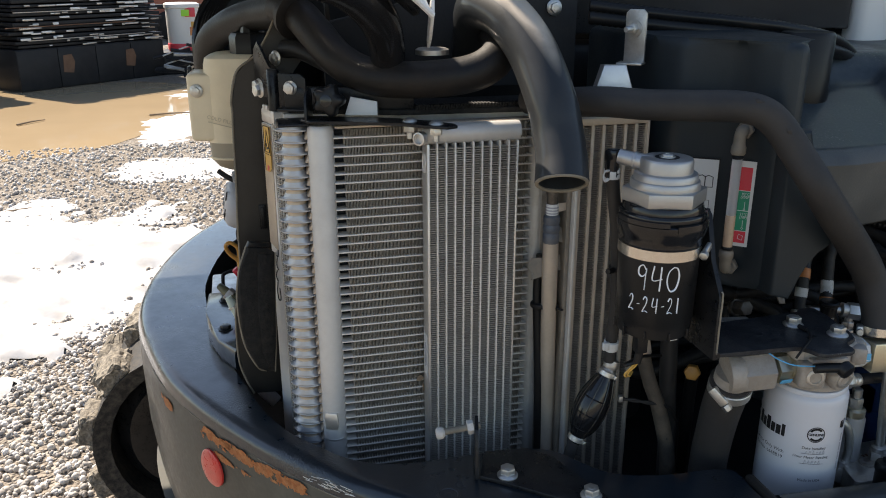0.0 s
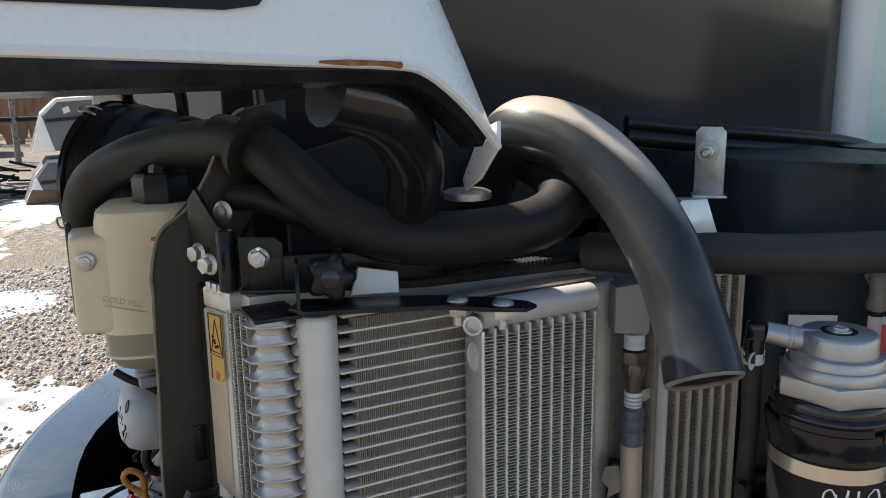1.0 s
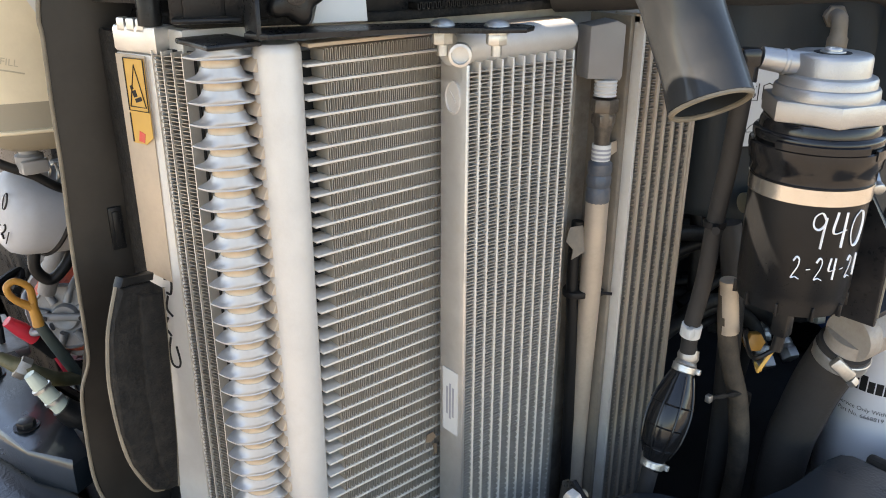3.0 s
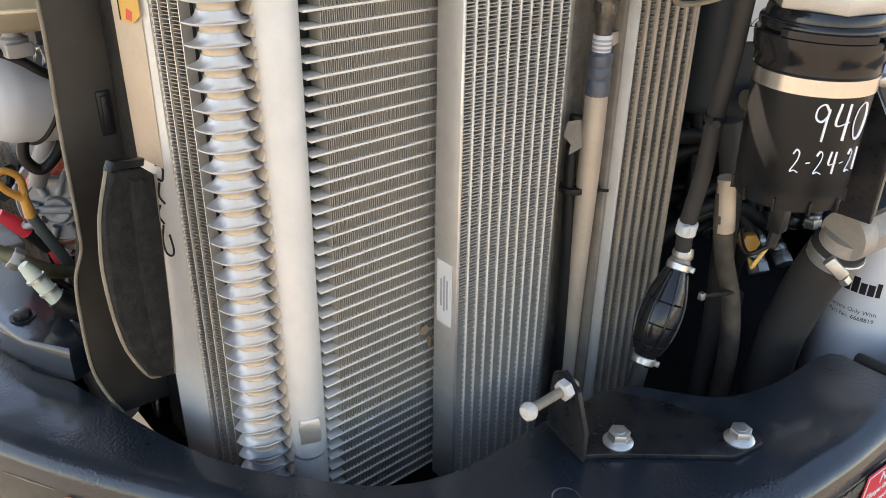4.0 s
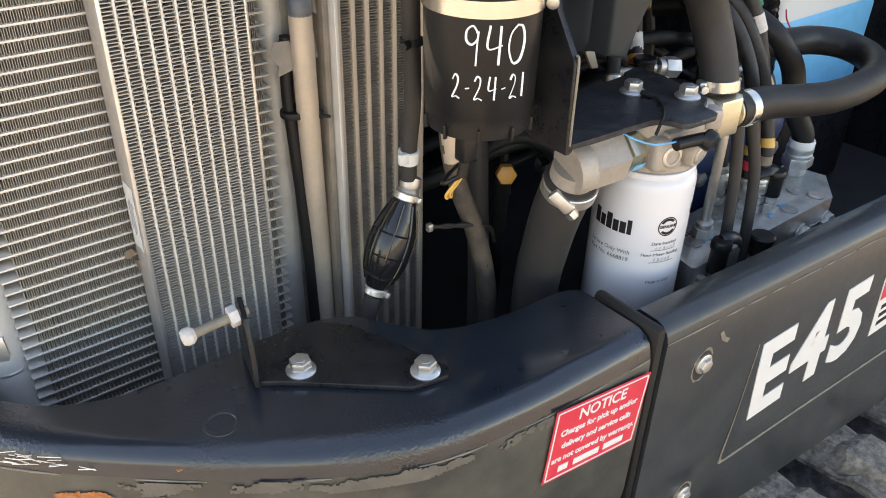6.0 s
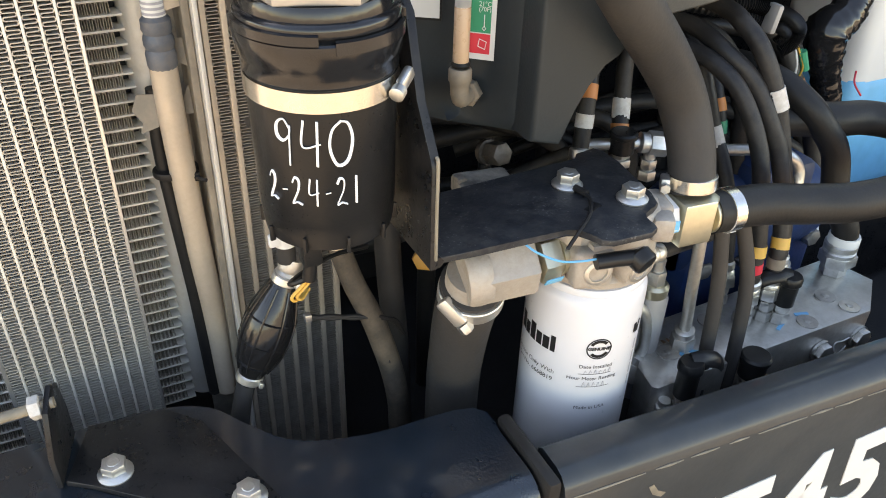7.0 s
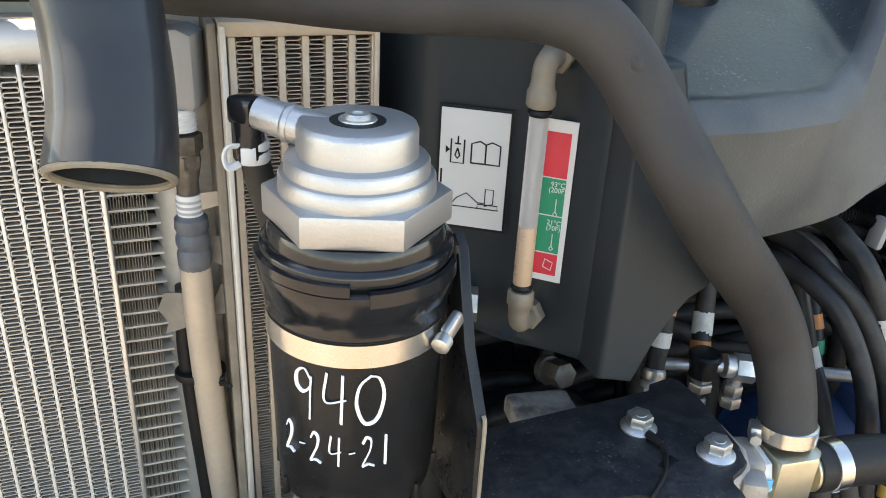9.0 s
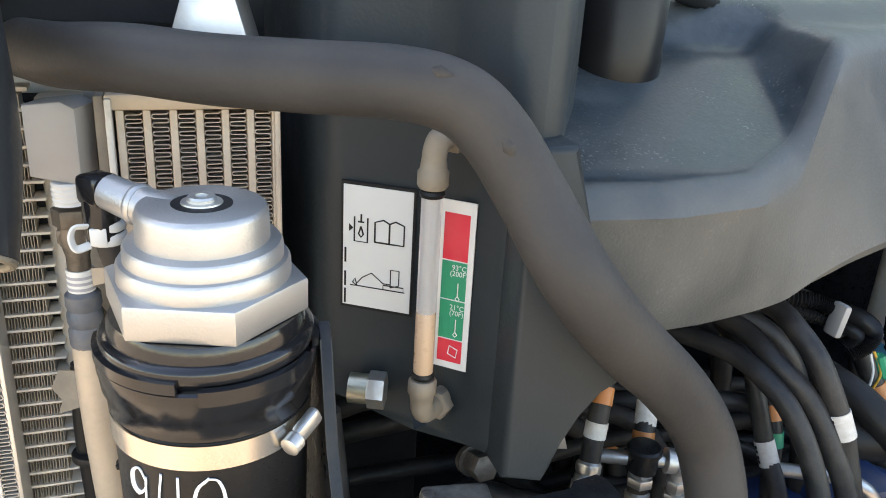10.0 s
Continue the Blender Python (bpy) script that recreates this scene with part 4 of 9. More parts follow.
top.faces.new(ring)
bmesh.ops.triangulate(top, faces=top.faces)
wall_in = strip([[(x, y, LEDGE) for x, y in si], [(x, y, 0.62) for x, y in si]])
prof = [(0.026, 0.0), (0.018, -0.0008), (0.010, -0.004), (0.004, -0.010), (0.0015, -0.018), (0.0, -0.026)]
crest = strip([[(x, y, LEDGE + dz) for x, y in inset(so, d)] for d, dz in prof])
deck_bm = join(top, wall_in, crest)
bmesh.ops.remove_doubles(deck_bm, verts=deck_bm.verts, dist=0.0002)
part("ledge", deck_bm, M["paint"], cw, "dark blue-black painted top face")
part("side_wall", strip([[(x, y, z) for x, y in inset(so, d)] for d, z in ((0.0002, LEDGE - 0.0255), (-0.0010, LEDGE - 0.030), (-0.002, 0.86), (0.0, 0.74), (0.008, 0.66), (0.03, 0.62), (0.09, 0.61))]), M["paint_side"], cw, "dusty dark grey side")
rimpath = [(x, y, LEDGE - 0.027) for x, y in inset(so, -0.0005)]
rnd = random.Random(31)
k = 0
while k < len(rimpath) - 6:
    n = rnd.randint(3, 9)
    part("worn_edge", tube(rimpath[k : k + n], [0.0004] + [rnd.uniform(0.0006, 0.0012) for _ in range(3)] + [0.0004], 6, raw=True), M["rim"], cw, "worn bare edge line")
    k += n + rnd.randint(1, 6)
bt = bmesh.new()
bt.faces.new([bt.verts.new((x, y, 0.615)) for x, y in so + si[::-1]])
bmesh.ops.triangulate(bt, faces=bt.faces)
part("underside", bt, M["paint_side"], cw)


def on_side(s, z, out=0.0):
    """A point on the counterweight's side at the fraction s of its outline, and its outward normal."""
    k = s * (len(so) - 1)
    i = min(int(k), len(so) - 2)
    a, b = Vector(so[i]), Vector(so[i + 1])
    p = a + (b - a) * (k - i)
    t = (b - a).normalized()
    nrm = Vector((-t.y * -1, t.x * -1))
    nrm = -nrm if (p + nrm * 0.1 - Vector((0.6, 1.7))).length < (p - Vector((0.6, 1.7))).length else nrm
    q = p + nrm * out
    return Vector((q.x, q.y, z)), Vector((nrm.x, nrm.y, 0))


def s_at(x, y):
    return min(range(len(so)), key=lambda i: (so[i][0] - x) ** 2 + (so[i][1] - y) ** 2) / (len(so) - 1)


def side_patch(s0, s1, z0, z1, seed, out=0.003, step=0.0016, fill=0.0):
    """A flaked area of the side between two stretches of its outline, with a ragged edge."""
    bm = bmesh.new()
    span = sum((Vector(so[k + 1]) - Vector(so[k])).length for k in range(int(min(s0, s1) * (len(so) - 1)), int(max(s0, s1) * (len(so) - 1))))
    n, m = max(8, int(span / step)), max(4, int((z1 - z0) / step))
    vs = {}

    def vert(i, j):
        if (i, j) not in vs:
            q, w = noise.noise((i * 0.9, j * 0.9, seed)) * step * 0.9, noise.noise((i * 0.8, j * 0.8, seed + 20)) * 0.9
            vs[i, j] = bm.verts.new(on_side(s0 + (s1 - s0) * min(1, max(0, (i + w) / n)), z0 + (z1 - z0) * j / m + q, out)[0])
        return vs[i, j]

    for i in range(n):
        for j in range(m):
            u, v = (i + 0.5) / n, (j + 0.5) / m
            e = 1.0 - abs(2 * v - 1) ** 2 - abs(2 * u - 1) ** 6
            f = noise.noise((i * 0.025, j * 0.07 + i * 0.007, seed)) * 1.1 + noise.noise((i * 0.10, j * 0.15, seed + 3)) * 0.55 + noise.noise((i * 0.36, j * 0.36, seed + 7)) * 0.35
            if e * 0.75 - 0.42 + fill + f > 0:
                bm.faces.new((vert(i, j), vert(i + 1, j), vert(i + 1, j + 1), vert(i, j + 1)))
    return bm


for a, b, z0, z1, sd, fl in (((0.205, 1.036), (0.10, 1.20), 0.898, 0.9215, 4, 0.12), ((0.11, 1.185), (0.068, 1.25), 0.893, 0.920, 6, 0.05), ((0.30, 0.935), (0.235, 1.0), 0.892, 0.908, 7, -0.2), ((0.15, 1.115), (0.09, 1.215), 0.876, 0.890, 8, -0.3), ((0.04, 1.30), (0.0, 1.39), 0.890, 0.914, 9, -0.1)):
    tagged(part("rust_patch", side_patch(s_at(*a), s_at(*b), z0, z1, sd, 0.0028, 0.0011, fl), M["rust"], cw), "orange flaking rust", kind="stuff")
for a, b, z0, z1, sd, fl in (((0.53, 0.803), (0.33, 0.915), 0.906, 0.9225, 11, 0.1), ((0.33, 0.912), (0.26, 0.975), 0.895, 0.920, 27, -0.15), ((0.66, 0.792), (0.54, 0.802), 0.900, 0.922, 29, -0.2)):
    tagged(part("chipped_rim", side_patch(s_at(*a), s_at(*b), z0, z1, sd, 0.0023, 0.0012, fl), M["chip"], cw), "chipped tan bare patch", kind="stuff")
rnd = random.Random(12)
for i in range(26):
    s = s_at(0.205 + 0.0022 * i, 1.036 - 0.0022 * i) + rnd.uniform(-0.004, 0.004)
    p, nn = on_side(s, LEDGE - 0.012, 0.001)
    d = Vector((0.006 + 0.012 * rnd.random(), -0.004 * rnd.random(), -0.006 - 0.004 * rnd.random()))
    p.z += rnd.uniform(-0.008, 0.006)
    part("scrape", tube([p - d * rnd.uniform(0.1, 0.8), p + d * rnd.uniform(0.1, 0.9)], rnd.uniform(0.0002, 0.0005), 5), M["scrape"], cw, "bright scrape in the paint")
for x, y, r_ in ((0.372, 0.945, 0.015),):
    part("plug", lathe([(r_, 0.0), (r_ * 0.98, 0.0012), (r_ * 0.8, 0.0014), (r_ * 0.74, 0.0006)], (x, y, LEDGE - 0.0004), 28), M["paint"], cw)
part("fleck", box((0.326, 0.922, LEDGE - 0.003), (0.004, 0.003, 0.001), 0.0003), M["rust"], cw)

rb = thing("raised_pad", (0.1, 1.45, LEDGE), "raised charcoal steel pad bolted on the ledge", "pad")
part("plate", prism([(0.119, 1.345), (0.140, 1.356), (0.141, 1.45), (0.141, 1.62), (0.072, 1.62), (0.069, 1.53), (0.075, 1.458), (0.094, 1.398)], LEDGE, 0.984, 0.007), M["paint"], rb)
for x, y in ((0.105, 1.44), (0.105, 1.57)):
    part("bolt", join(hexprism(0.009, 0, 0.007, Matrix.Translation((x, y, 0.984))), lathe([(0.0125, 0.0), (0.0125, 0.0015)], (x, y, 0.984), 20)), M["black_steel"], rb)
hd = thing("lift_handle", (0.115, 1.66, 0.95), "black wire bail on a pale steel tray", "handle")
part("tray", box((0.12, 1.72, 0.955), (0.09, 0.12, 0.014), 0.004), M["zinc"], hd)
part("bail", tube([(0.10, 1.66, 0.962), (0.10, 1.655, 0.995), (0.105, 1.66, 1.005), (0.135, 1.68, 1.005), (0.14, 1.685, 0.995), (0.14, 1.69, 0.962)], 0.0035, 8), M["cable"], hd)

# red reflector on the side
p, nn = on_side(s_at(0.083, 1.228), 0.855, 0.003)
rf = thing("reflector", p, "round red plastic reflector on the counterweight", "reflector")
part("lens", lathe([(0.030, 0), (0.030, 0.003), (0.027, 0.0052), (0.015, 0.006)], seg=32, m=axis(p, nn)), M["redref"], rf)
# slot below it
p, nn = on_side(s_at(0.17, 1.085), 0.832, 0.001)
sl = thing("tow_slot", p, "dark oblong slot in the counterweight side", "slot")
part("recess", prism([(-0.04, -0.02), (0.04, -0.02), (0.045, 0.0), (0.04, 0.02), (-0.03, 0.02), (-0.04, 0.01)], 0, 0.002, 0, facing(p, nn)), M["dark"], sl)

# notice label
nm = facing((0.676, 0.8035, 0.8745), (-0.04, -1, 0)) @ Matrix.Rotation(radians(-6), 4, "Z") @ Matrix.Diagonal((0.91, 0.94, 1, 1))
nt_ = thing("notice_label", (0.676, 0.8035, 0.8745), "red warning label with white border and lettering", "label")
nt_sheet = part("sheet", prism([(-0.068, -0.046), (0.068, -0.046), (0.068, 0.046), (-0.068, 0.046)], 0, 0.0008, 0, nm), M["red"], nt_)
for a, b in (((-0.065, 0.043), (0.065, 0.043)), ((-0.065, -0.043), (0.065, -0.043))):
    part("border", prism([(a[0], a[1] - 0.0008), (b[0], a[1] - 0.0008), (b[0], a[1] + 0.0008), (a[0], a[1] + 0.0008)], 0.0008, 0.0012, 0, nm), M["label"], nt_sheet)
for x in (-0.065, 0.065):
    part("border", prism([(x - 0.0008, -0.043), (x + 0.0008, -0.043), (x + 0.0008, 0.043), (x - 0.0008, 0.043)], 0.0008, 0.0012, 0, nm), M["label"], nt_sheet)
for i, (tx, sz) in enumerate((("NOTICE", 0.019), ("Charges for pick up and/or", 0.0103), ("delivery and service calls", 0.0103), ("are not covered by warranty.", 0.0103))):
    part("writing", text_mesh(tx, sz, nm @ Matrix.Translation((0, 0.031 - 0.0165 * i, 0.001)), 0.0002, bold=0.0003), M["label"], nt_sheet, smooth=False)
for x, w in ((-0.042, 0.014), (-0.008, 0.038), (0.033, 0.03)):
    part("bar", prism([(x - w / 2, -0.037), (x + w / 2, -0.037), (x + w / 2, -0.029), (x - w / 2, -0.029)], 0.0008, 0.0012, 0, nm), M["label"], nt_sheet)

# side panel beyond the gap, turned a little towards the yard
sp = thing("side_panel", (1.2, 0.8, 0.57), "charcoal painted steel side panel with white model lettering", "panel")
poly = [(0.0, 0.57), (0.0, 0.932), (0.003, 0.942), (0.010, 0.949), (0.018, 0.951), (0.040, 0.950), (0.047, 0.944), (0.048, 0.90), (0.018, 0.90), (0.018, 0.57)]
PNL = Matrix.Translation((0.764, 0.802, 0)) @ Matrix.Rotation(radians(-3.6), 4, "Z")
part("sheet", prism(poly, 0, 1.25, 0.0, PNL @ Matrix(((0, 0, 1, 0), (1, 0, 0, 0), (0, 1, 0, 0), (0, 0, 0, 1)))), M["panel"], sp)
rnd = random.Random(77)
x = 0.0
while x < 1.2:
    w = rnd.uniform(0.02, 0.09)
    part("edge_bead", tube([PNL @ Vector((x, -0.0003, 0.9315)), PNL @ Vector((x + w / 2, -0.0003, 0.9315 + rnd.uniform(-0.0006, 0.0006))), PNL @ Vector((x + w, -0.0003, 0.9315))], [0.0004, rnd.uniform(0.0009, 0.0017), 0.0004], 6), M["rim"], sp, "worn tan edge")
    x += w + rnd.uniform(0.0, 0.012)
part("press_line", tube([PNL @ Vector(q) for q in ((0.166, -0.0005, 0.86), (0.158, -0.0008, 0.76), (0.150, -0.001, 0.694), (0.152, -0.001, 0.686), (0.162, -0.001, 0.683), (0.30, -0.001, 0.690), (0.60, -0.001, 0.703), (1.2, -0.001, 0.73))], [0.0004, 0.0006, 0.0012, 0.0018, 0.0018, 0.0015, 0.0015, 0.0015], 8), M["rim"], sp)
part("seal", box((0.755, 0.846, 0.757), (0.013, 0.085, 0.392), 0.005), M["rubber"], sp, "black rubber gap seal")
part("model_lettering", text_mesh("E45", 0.156, PNL @ facing((0.286, -0.0006, 0.797), (0, -1, 0)) @ Matrix.Rotation(radians(5), 4, "Z") @ Matrix.Diagonal((0.86, 1.04, 1, 1)), 0.0005, 1.16, shear=0.0, bold=0.0055), M["label"], sp, "white E45 lettering", smooth=False)
FACE = PNL @ Matrix(((1, 0, 0, 0), (0, 0, -1, 0), (0, 1, 0, 0), (0, 0, 0, 1)))
part("paint_fleck", prism([(0.083, 0.911), (0.089, 0.899), (0.099, 0.892), (0.103, 0.896), (0.094, 0.902), (0.088, 0.912)], 0.0002, 0.0008, 0, FACE), M["rim"], sp, "pale paint chip")
DEC = FACE @ Matrix.Translation((0.432, 0.755, 0)) @ Matrix.Rotation(radians(5), 4, "Z")
decal_ = part("decal", prism([(0.0, 0.0), (0.148, 0.0), (0.148, 0.101), (-0.004, 0.101)], 0.0002, 0.0010, 0, DEC), M["label"], sp, "white decal with a red head")
part("red_head", prism([(0.0, 0.062), (0.146, 0.062), (0.146, 0.099), (-0.002, 0.099)], 0.0010, 0.0014, 0, DEC), M["red"], decal_)
for k in range(3):
    part("bar", prism([(0.010, 0.042 - 0.014 * k), (0.108, 0.042 - 0.014 * k), (0.108, 0.049 - 0.014 * k), (0.010, 0.049 - 0.014 * k)], 0.0010, 0.0014, 0, DEC), M["ink"], decal_)
for x, z in ((0.064, 0.877), (0.088, 0.664)):
    torn = random.Random(int(x * 1000))
    ring_ = [(math.cos(a), math.sin(a)) for a in [2 * math.pi * k / 28 for k in range(28)]]
    tilt_ = Matrix.Rotation(radians(-14), 4, "Z")
    part("torn_paint", prism([(0.0145 * c * torn.uniform(0.9, 1.1), 0.0215 * q * torn.uniform(0.92, 1.08)) for c, q in ring_], 0, 0.0012, 0, PNL @ facing((x, 0.0006, z), (0, -1, 0)) @ tilt_), M["rim"], sp, "chipped paint round the bolt hole")
    recess_ = part("bolt_recess", prism([(0.0122 * c, 0.0185 * q) for c, q in ring_], 0, 0.0018, 0, PNL @ facing((x, 0.0006, z), (0, -1, 0)) @ tilt_), M["dark"], sp)
    bm_ = PNL @ facing((x, -0.001, z + 0.003), (0, -1, 0))
    part("bolt", join(hexprism(0.0085, 0.0, 0.007, bm_), lathe([(0.0118, 0), (0.0118, 0.0022), (0.0105, 0.003)], seg=20, m=bm_)), M["zinc"], recess_, "zinc hex bolt")

# dark deck under the engine bay and the far walls that close it
tagged(link("engine_deck", prism([(0.745, 0.80), (2.0, 0.80), (2.0, 2.55), (0.6, 2.55), (0.35, 2.36), (0.15, 2.1), (0.09, 1.75), (0.12, 1.4), (0.24, 1.09), (0.34, 1.04), (0.55, 1.0), (0.62, 0.93), (0.74, 0.92)], 0.60, 0.66, 0.005), M["dark"]), "dark greasy steel deck under the engine", "deck", kind="structure")
tagged(link("bulkhead_front", box((2.0, 1.68, 1.1), (0.04, 1.75, 1.0), 0.005), M["black_steel"]), "black painted steel bulkhead", "wall", kind="structure")
tagged(link("firewall", box((1.25, 1.62, 1.16), (1.5, 0.03, 1.0), 0.005), M["black_steel"]), "black steel firewall behind the hydraulic tank", "wall", kind="structure")

# ---- the cooler pack ----
def ribbon(bm, pts, put, d0, d1, w):
    """A folded sheet of thickness w through the points of a plane, from the depth d0 to d1."""
    n = len(pts)
    lines = []
    for s in (-0.5, 0.5):
        row = []
        for i, p in enumerate(pts):
            a, b = Vector(pts[max(i - 1, 0)]), Vector(pts[min(i + 1, n - 1)])
            t = Vector(p) - a if i == n - 1 else Vector(pts[i + 1]) - Vector(p)
            t2 = Vector(p) - a if i else t
            q = (t.normalized() + t2.normalized())
            q = t.normalized() if q.length < 0.2 else q.normalized()
            k = min(3.0, 1 / max(0.33, q.dot(t.normalized())))
            row.append(Vector(p) + Vector((-q.y, q.x)) * (s * w * k))
        lines.append([[bm.verts.new(put(q.x, q.y, d)) for q in row] for d in (d0, d1)])
    (a0, a1), (b0, b1) = lines
    for i in range(n - 1):
        bm.faces.new((a0[i], a0[i + 1], b0[i + 1], b0[i]))
        bm.faces.new((a0[i], a0[i + 1], a1[i + 1], a1[i]))
        bm.faces.new((b0[i], b0[i + 1], b1[i + 1], b1[i]))


def folds(n, lo, hi, a, b, pitch, r):
    """Points of a fold that runs from a to b: straight legs joined by rounded turns at lo and hi."""
    out = []
    g = (b - a) / n
    c = a + g / 2
    for i in range(n):
        x = c + r.uniform(-1, 1) * g * 0.10
        s = 1 if i % 2 else -1
        z0, z1 = (lo, hi) if s > 0 else (hi, lo)
        k = (hi - lo) * 0.10
        out += [(x, z0 + s * k), (x + g * 0.06, z1 - s * k), (x + g * 0.5, z1)]
        c += g
    return out


def fins_x(rows, x0, x1, y0, y1, pitch, seed, w=0.0005):
    bm = bmesh.new()
    for k, (z0, z1) in enumerate(rows):
        pts = folds(int((x1 - x0) / pitch * 2), z0, z1, x0, x1, pitch, random.Random(seed + k))
        ribbon(bm, pts, lambda p, q, d: (p, d, q), y0, y1, w)
    return bm


def fins_z(cols, z0, z1, y0, y1, pitch, seed, m=None, w=0.0006):
    bm = bmesh.new()
    for k, (x0, x1) in enumerate(cols):
        pts = folds(int((z1 - z0) / pitch * 2), x0, x1, z0, z1, pitch, random.Random(seed + k))
        ribbon(bm, pts, lambda p, q, d: (q, d, p), y0, y1, w)
    if m:
        bm.transform(m)
    return bm


BOT = 0.84
# condenser: upright round tanks with flat tubes between them
co = thing("condenser", (0.40, 1.15, BOT), "dusty aluminium condenser with flat horizontal tubes between round tanks", "condenser")
part("left_tank", lathe([(0.0140, BOT), (0.0169, BOT + 0.002), (0.0169, 1.372), (0.0160, 1.377), (0.0140, 1.379)], (0.2556, 1.151, 0), 48), M["tank_alu"], co, "smooth pale aluminium tank")
part("right_tank", lathe([(0.0140, BOT), (0.0170, BOT + 0.002), (0.0170, 1.362), (0.0160, 1.368), (0.0140, 1.370)], (0.552, 1.154, 0), 36), M["alu_dull"], co)
PITCH = 0.01185
zs = [1.3632 - PITCH * i for i in range(45)]
tube_me = None
for z in zs:
    if tube_me is None:
        o = part("tube", box((0.404, 1.1455, z), (0.268, 0.018, 0.0021), 0.0007), M["tube_pale"], co)
        tube_me, z00 = o.data, z
    else:
        o = new("tube", tube_me)
        o.parent, o.matrix_parent_inverse = co, Matrix.Translation(co.location).inverted()
        o.location.z = z - z00
tagged(part("fin_pack", fins_x([(b + 0.0012, a - 0.0012) for a, b in zip([zs[0] + PITCH] + zs, zs)], 0.2835, 0.5300, 1.1372, 1.154, 0.0038, 5, 0.00052), M["fin"], co, "fine dusty corrugated fins", smooth=False), kind="stuff")
part("top_bar", box((0.404, 1.1455, 1.3765), (0.262, 0.016, 0.003), 0.0008), M["cream"], co)
pt_ = facing((0.2495, 1.1353, 0.959), (-0.36, -0.93, 0))
part("weld_pad", prism([(-0.0085, -0.013), (0.0085, -0.013), (0.0105, -0.006), (0.0085, 0.006), (0.0095, 0.013), (-0.0085, 0.013), (-0.0095, 0.004)], -0.002, 0.0014, 0.0008, pt_), M["alu"], co, "raised brazed pad")
part("tank_seam", lathe([(0.0168, 0.926), (0.0174, 0.927), (0.0174, 0.929), (0.0168, 0.930)], (0.2556, 1.151, 0), 48), M["alu"], co, "brazed seam ring")
part("leaf_scrap", prism([(-0.005, -0.004), (0.001, -0.005), (0.006, 0.0), (0.003, 0.005), (-0.003, 0.003)], 0, 0.0006, 0, facing((0.378, 1.1355, 1.011), (-0.3, -1, 0.1))), M["stick"], co)
part("leaf_scrap", prism([(-0.001, -0.007), (0.002, -0.006), (0.002, 0.004), (-0.002, 0.005)], 0, 0.0006, 0, facing((0.384, 1.1355, 0.997), (-0.3, -1, 0.1))), M["stick"], co)
# near-black sheet puts the shade between the condenser fins into colour
part("shade_backing", box((0.404, 1.158, (1.37 + BOT) / 2), (0.27, 0.002, 1.37 - BOT), 0), M["dark"], co)

# oil cooler standing in front of it: upright tubes
oc = thing("oil_cooler", (0.445, 1.11, BOT), "aluminium oil cooler with upright tubes and solid side plates", "oil cooler")
part("side_plate", box((0.3845, 1.112, (1.357 + BOT) / 2), (0.0035, 0.030, 1.357 - BOT), 0.0008), M["alu"], oc, "flat pale side plate")
part("side_plate", box((0.5035, 1.112, (1.357 + BOT) / 2), (0.003, 0.028, 1.357 - BOT), 0.0008), M["alu"], oc)
part("top_tank", lathe([(0.0090, -0.067), (0.0125, -0.066), (0.0130, -0.063), (0.0130, 0.062), (0.0125, 0.065), (0.0090, 0.067)], seg=28, m=axis((0.4435, 1.1115, 1.368), (1, 0, 0))), M["tank_alu"], oc, "round pale tank across the top")
part("side_emboss", join(lathe([(0.0105, 0.0), (0.0105, 0.0012), (0.0092, 0.0016), (0.0088, 0.0004)], seg=28, m=facing((0.3827, 1.112, 1.331), (-1, 0, 0)) @ Matrix.Diagonal((0.85, 1.25, 1, 1))), box((0.3822, 1.112, 1.331), (0.0012, 0.010, 0.002), 0.0004, Matrix.Rotation(radians(50), 4, "X"))), M["tank_alu"], oc, "embossed oval mark")
part("port", lathe([(0.0085, 0), (0.0085, 0.010), (0.0065, 0.0105), (0.0065, 0.004)], seg=20, m=axis((0.3775, 1.098, 1.366), (-0.7, -0.7, 0))), M["alu"], oc)
xs = [0.3845 + 0.0119 * i for i in range(11)]
tm = None
for x in xs[1:-1]:
    if tm is None:
        o = part("tube", box((x, 1.110, (1.358 + BOT) / 2), (0.0022, 0.026, 1.358 - BOT), 0.0006), M["tube_pale"], oc)
        tm, x00 = o.data, x
    else:
        o = new("tube", tm)
        o.parent, o.matrix_parent_inverse = oc, Matrix.Translation(oc.location).inverted()
        o.location.x = x - x00
tagged(part("fin_pack", fins_z([(a + 0.0012, b - 0.0012) for a, b in zip(xs, xs[1:])], BOT + 0.01, 1.352, 1.0976, 1.124, 0.0060, 55, None, 0.0008), M["fin_pale"], oc, "bright corrugated fins", smooth=False), kind="stuff")
# dark sheet stands in for the shaded depth of the oil cooler
part("shade_backing", box((0.444, 1.1268, (1.35 + BOT) / 2), (0.118, 0.002, 1.35 - BOT), 0), M["dark"], oc)
m_pl = facing((0.3823, 1.112, 1.06), (-1, 0, 0))
pl_label = part("label", prism([(-0.010, -0.032), (0.010, -0.032), (0.010, 0.032), (-0.010, 0.032)], 0, 0.0004, 0, m_pl), M["label"], oc, "small white part label")
for i, (w, x) in enumerate(((0.028, -0.004), (0.036, 0.0), (0.030, 0.004))):
    part("bar", prism([(x - 0.0011, -w / 2), (x + 0.0011, -w / 2), (x + 0.0011, w / 2), (x - 0.0011, w / 2)], 0.0004, 0.0007, 0, m_pl), M["pencil"], pl_label)

# radiator at the end of the pack: broad upright tubes
LOW = 0.70
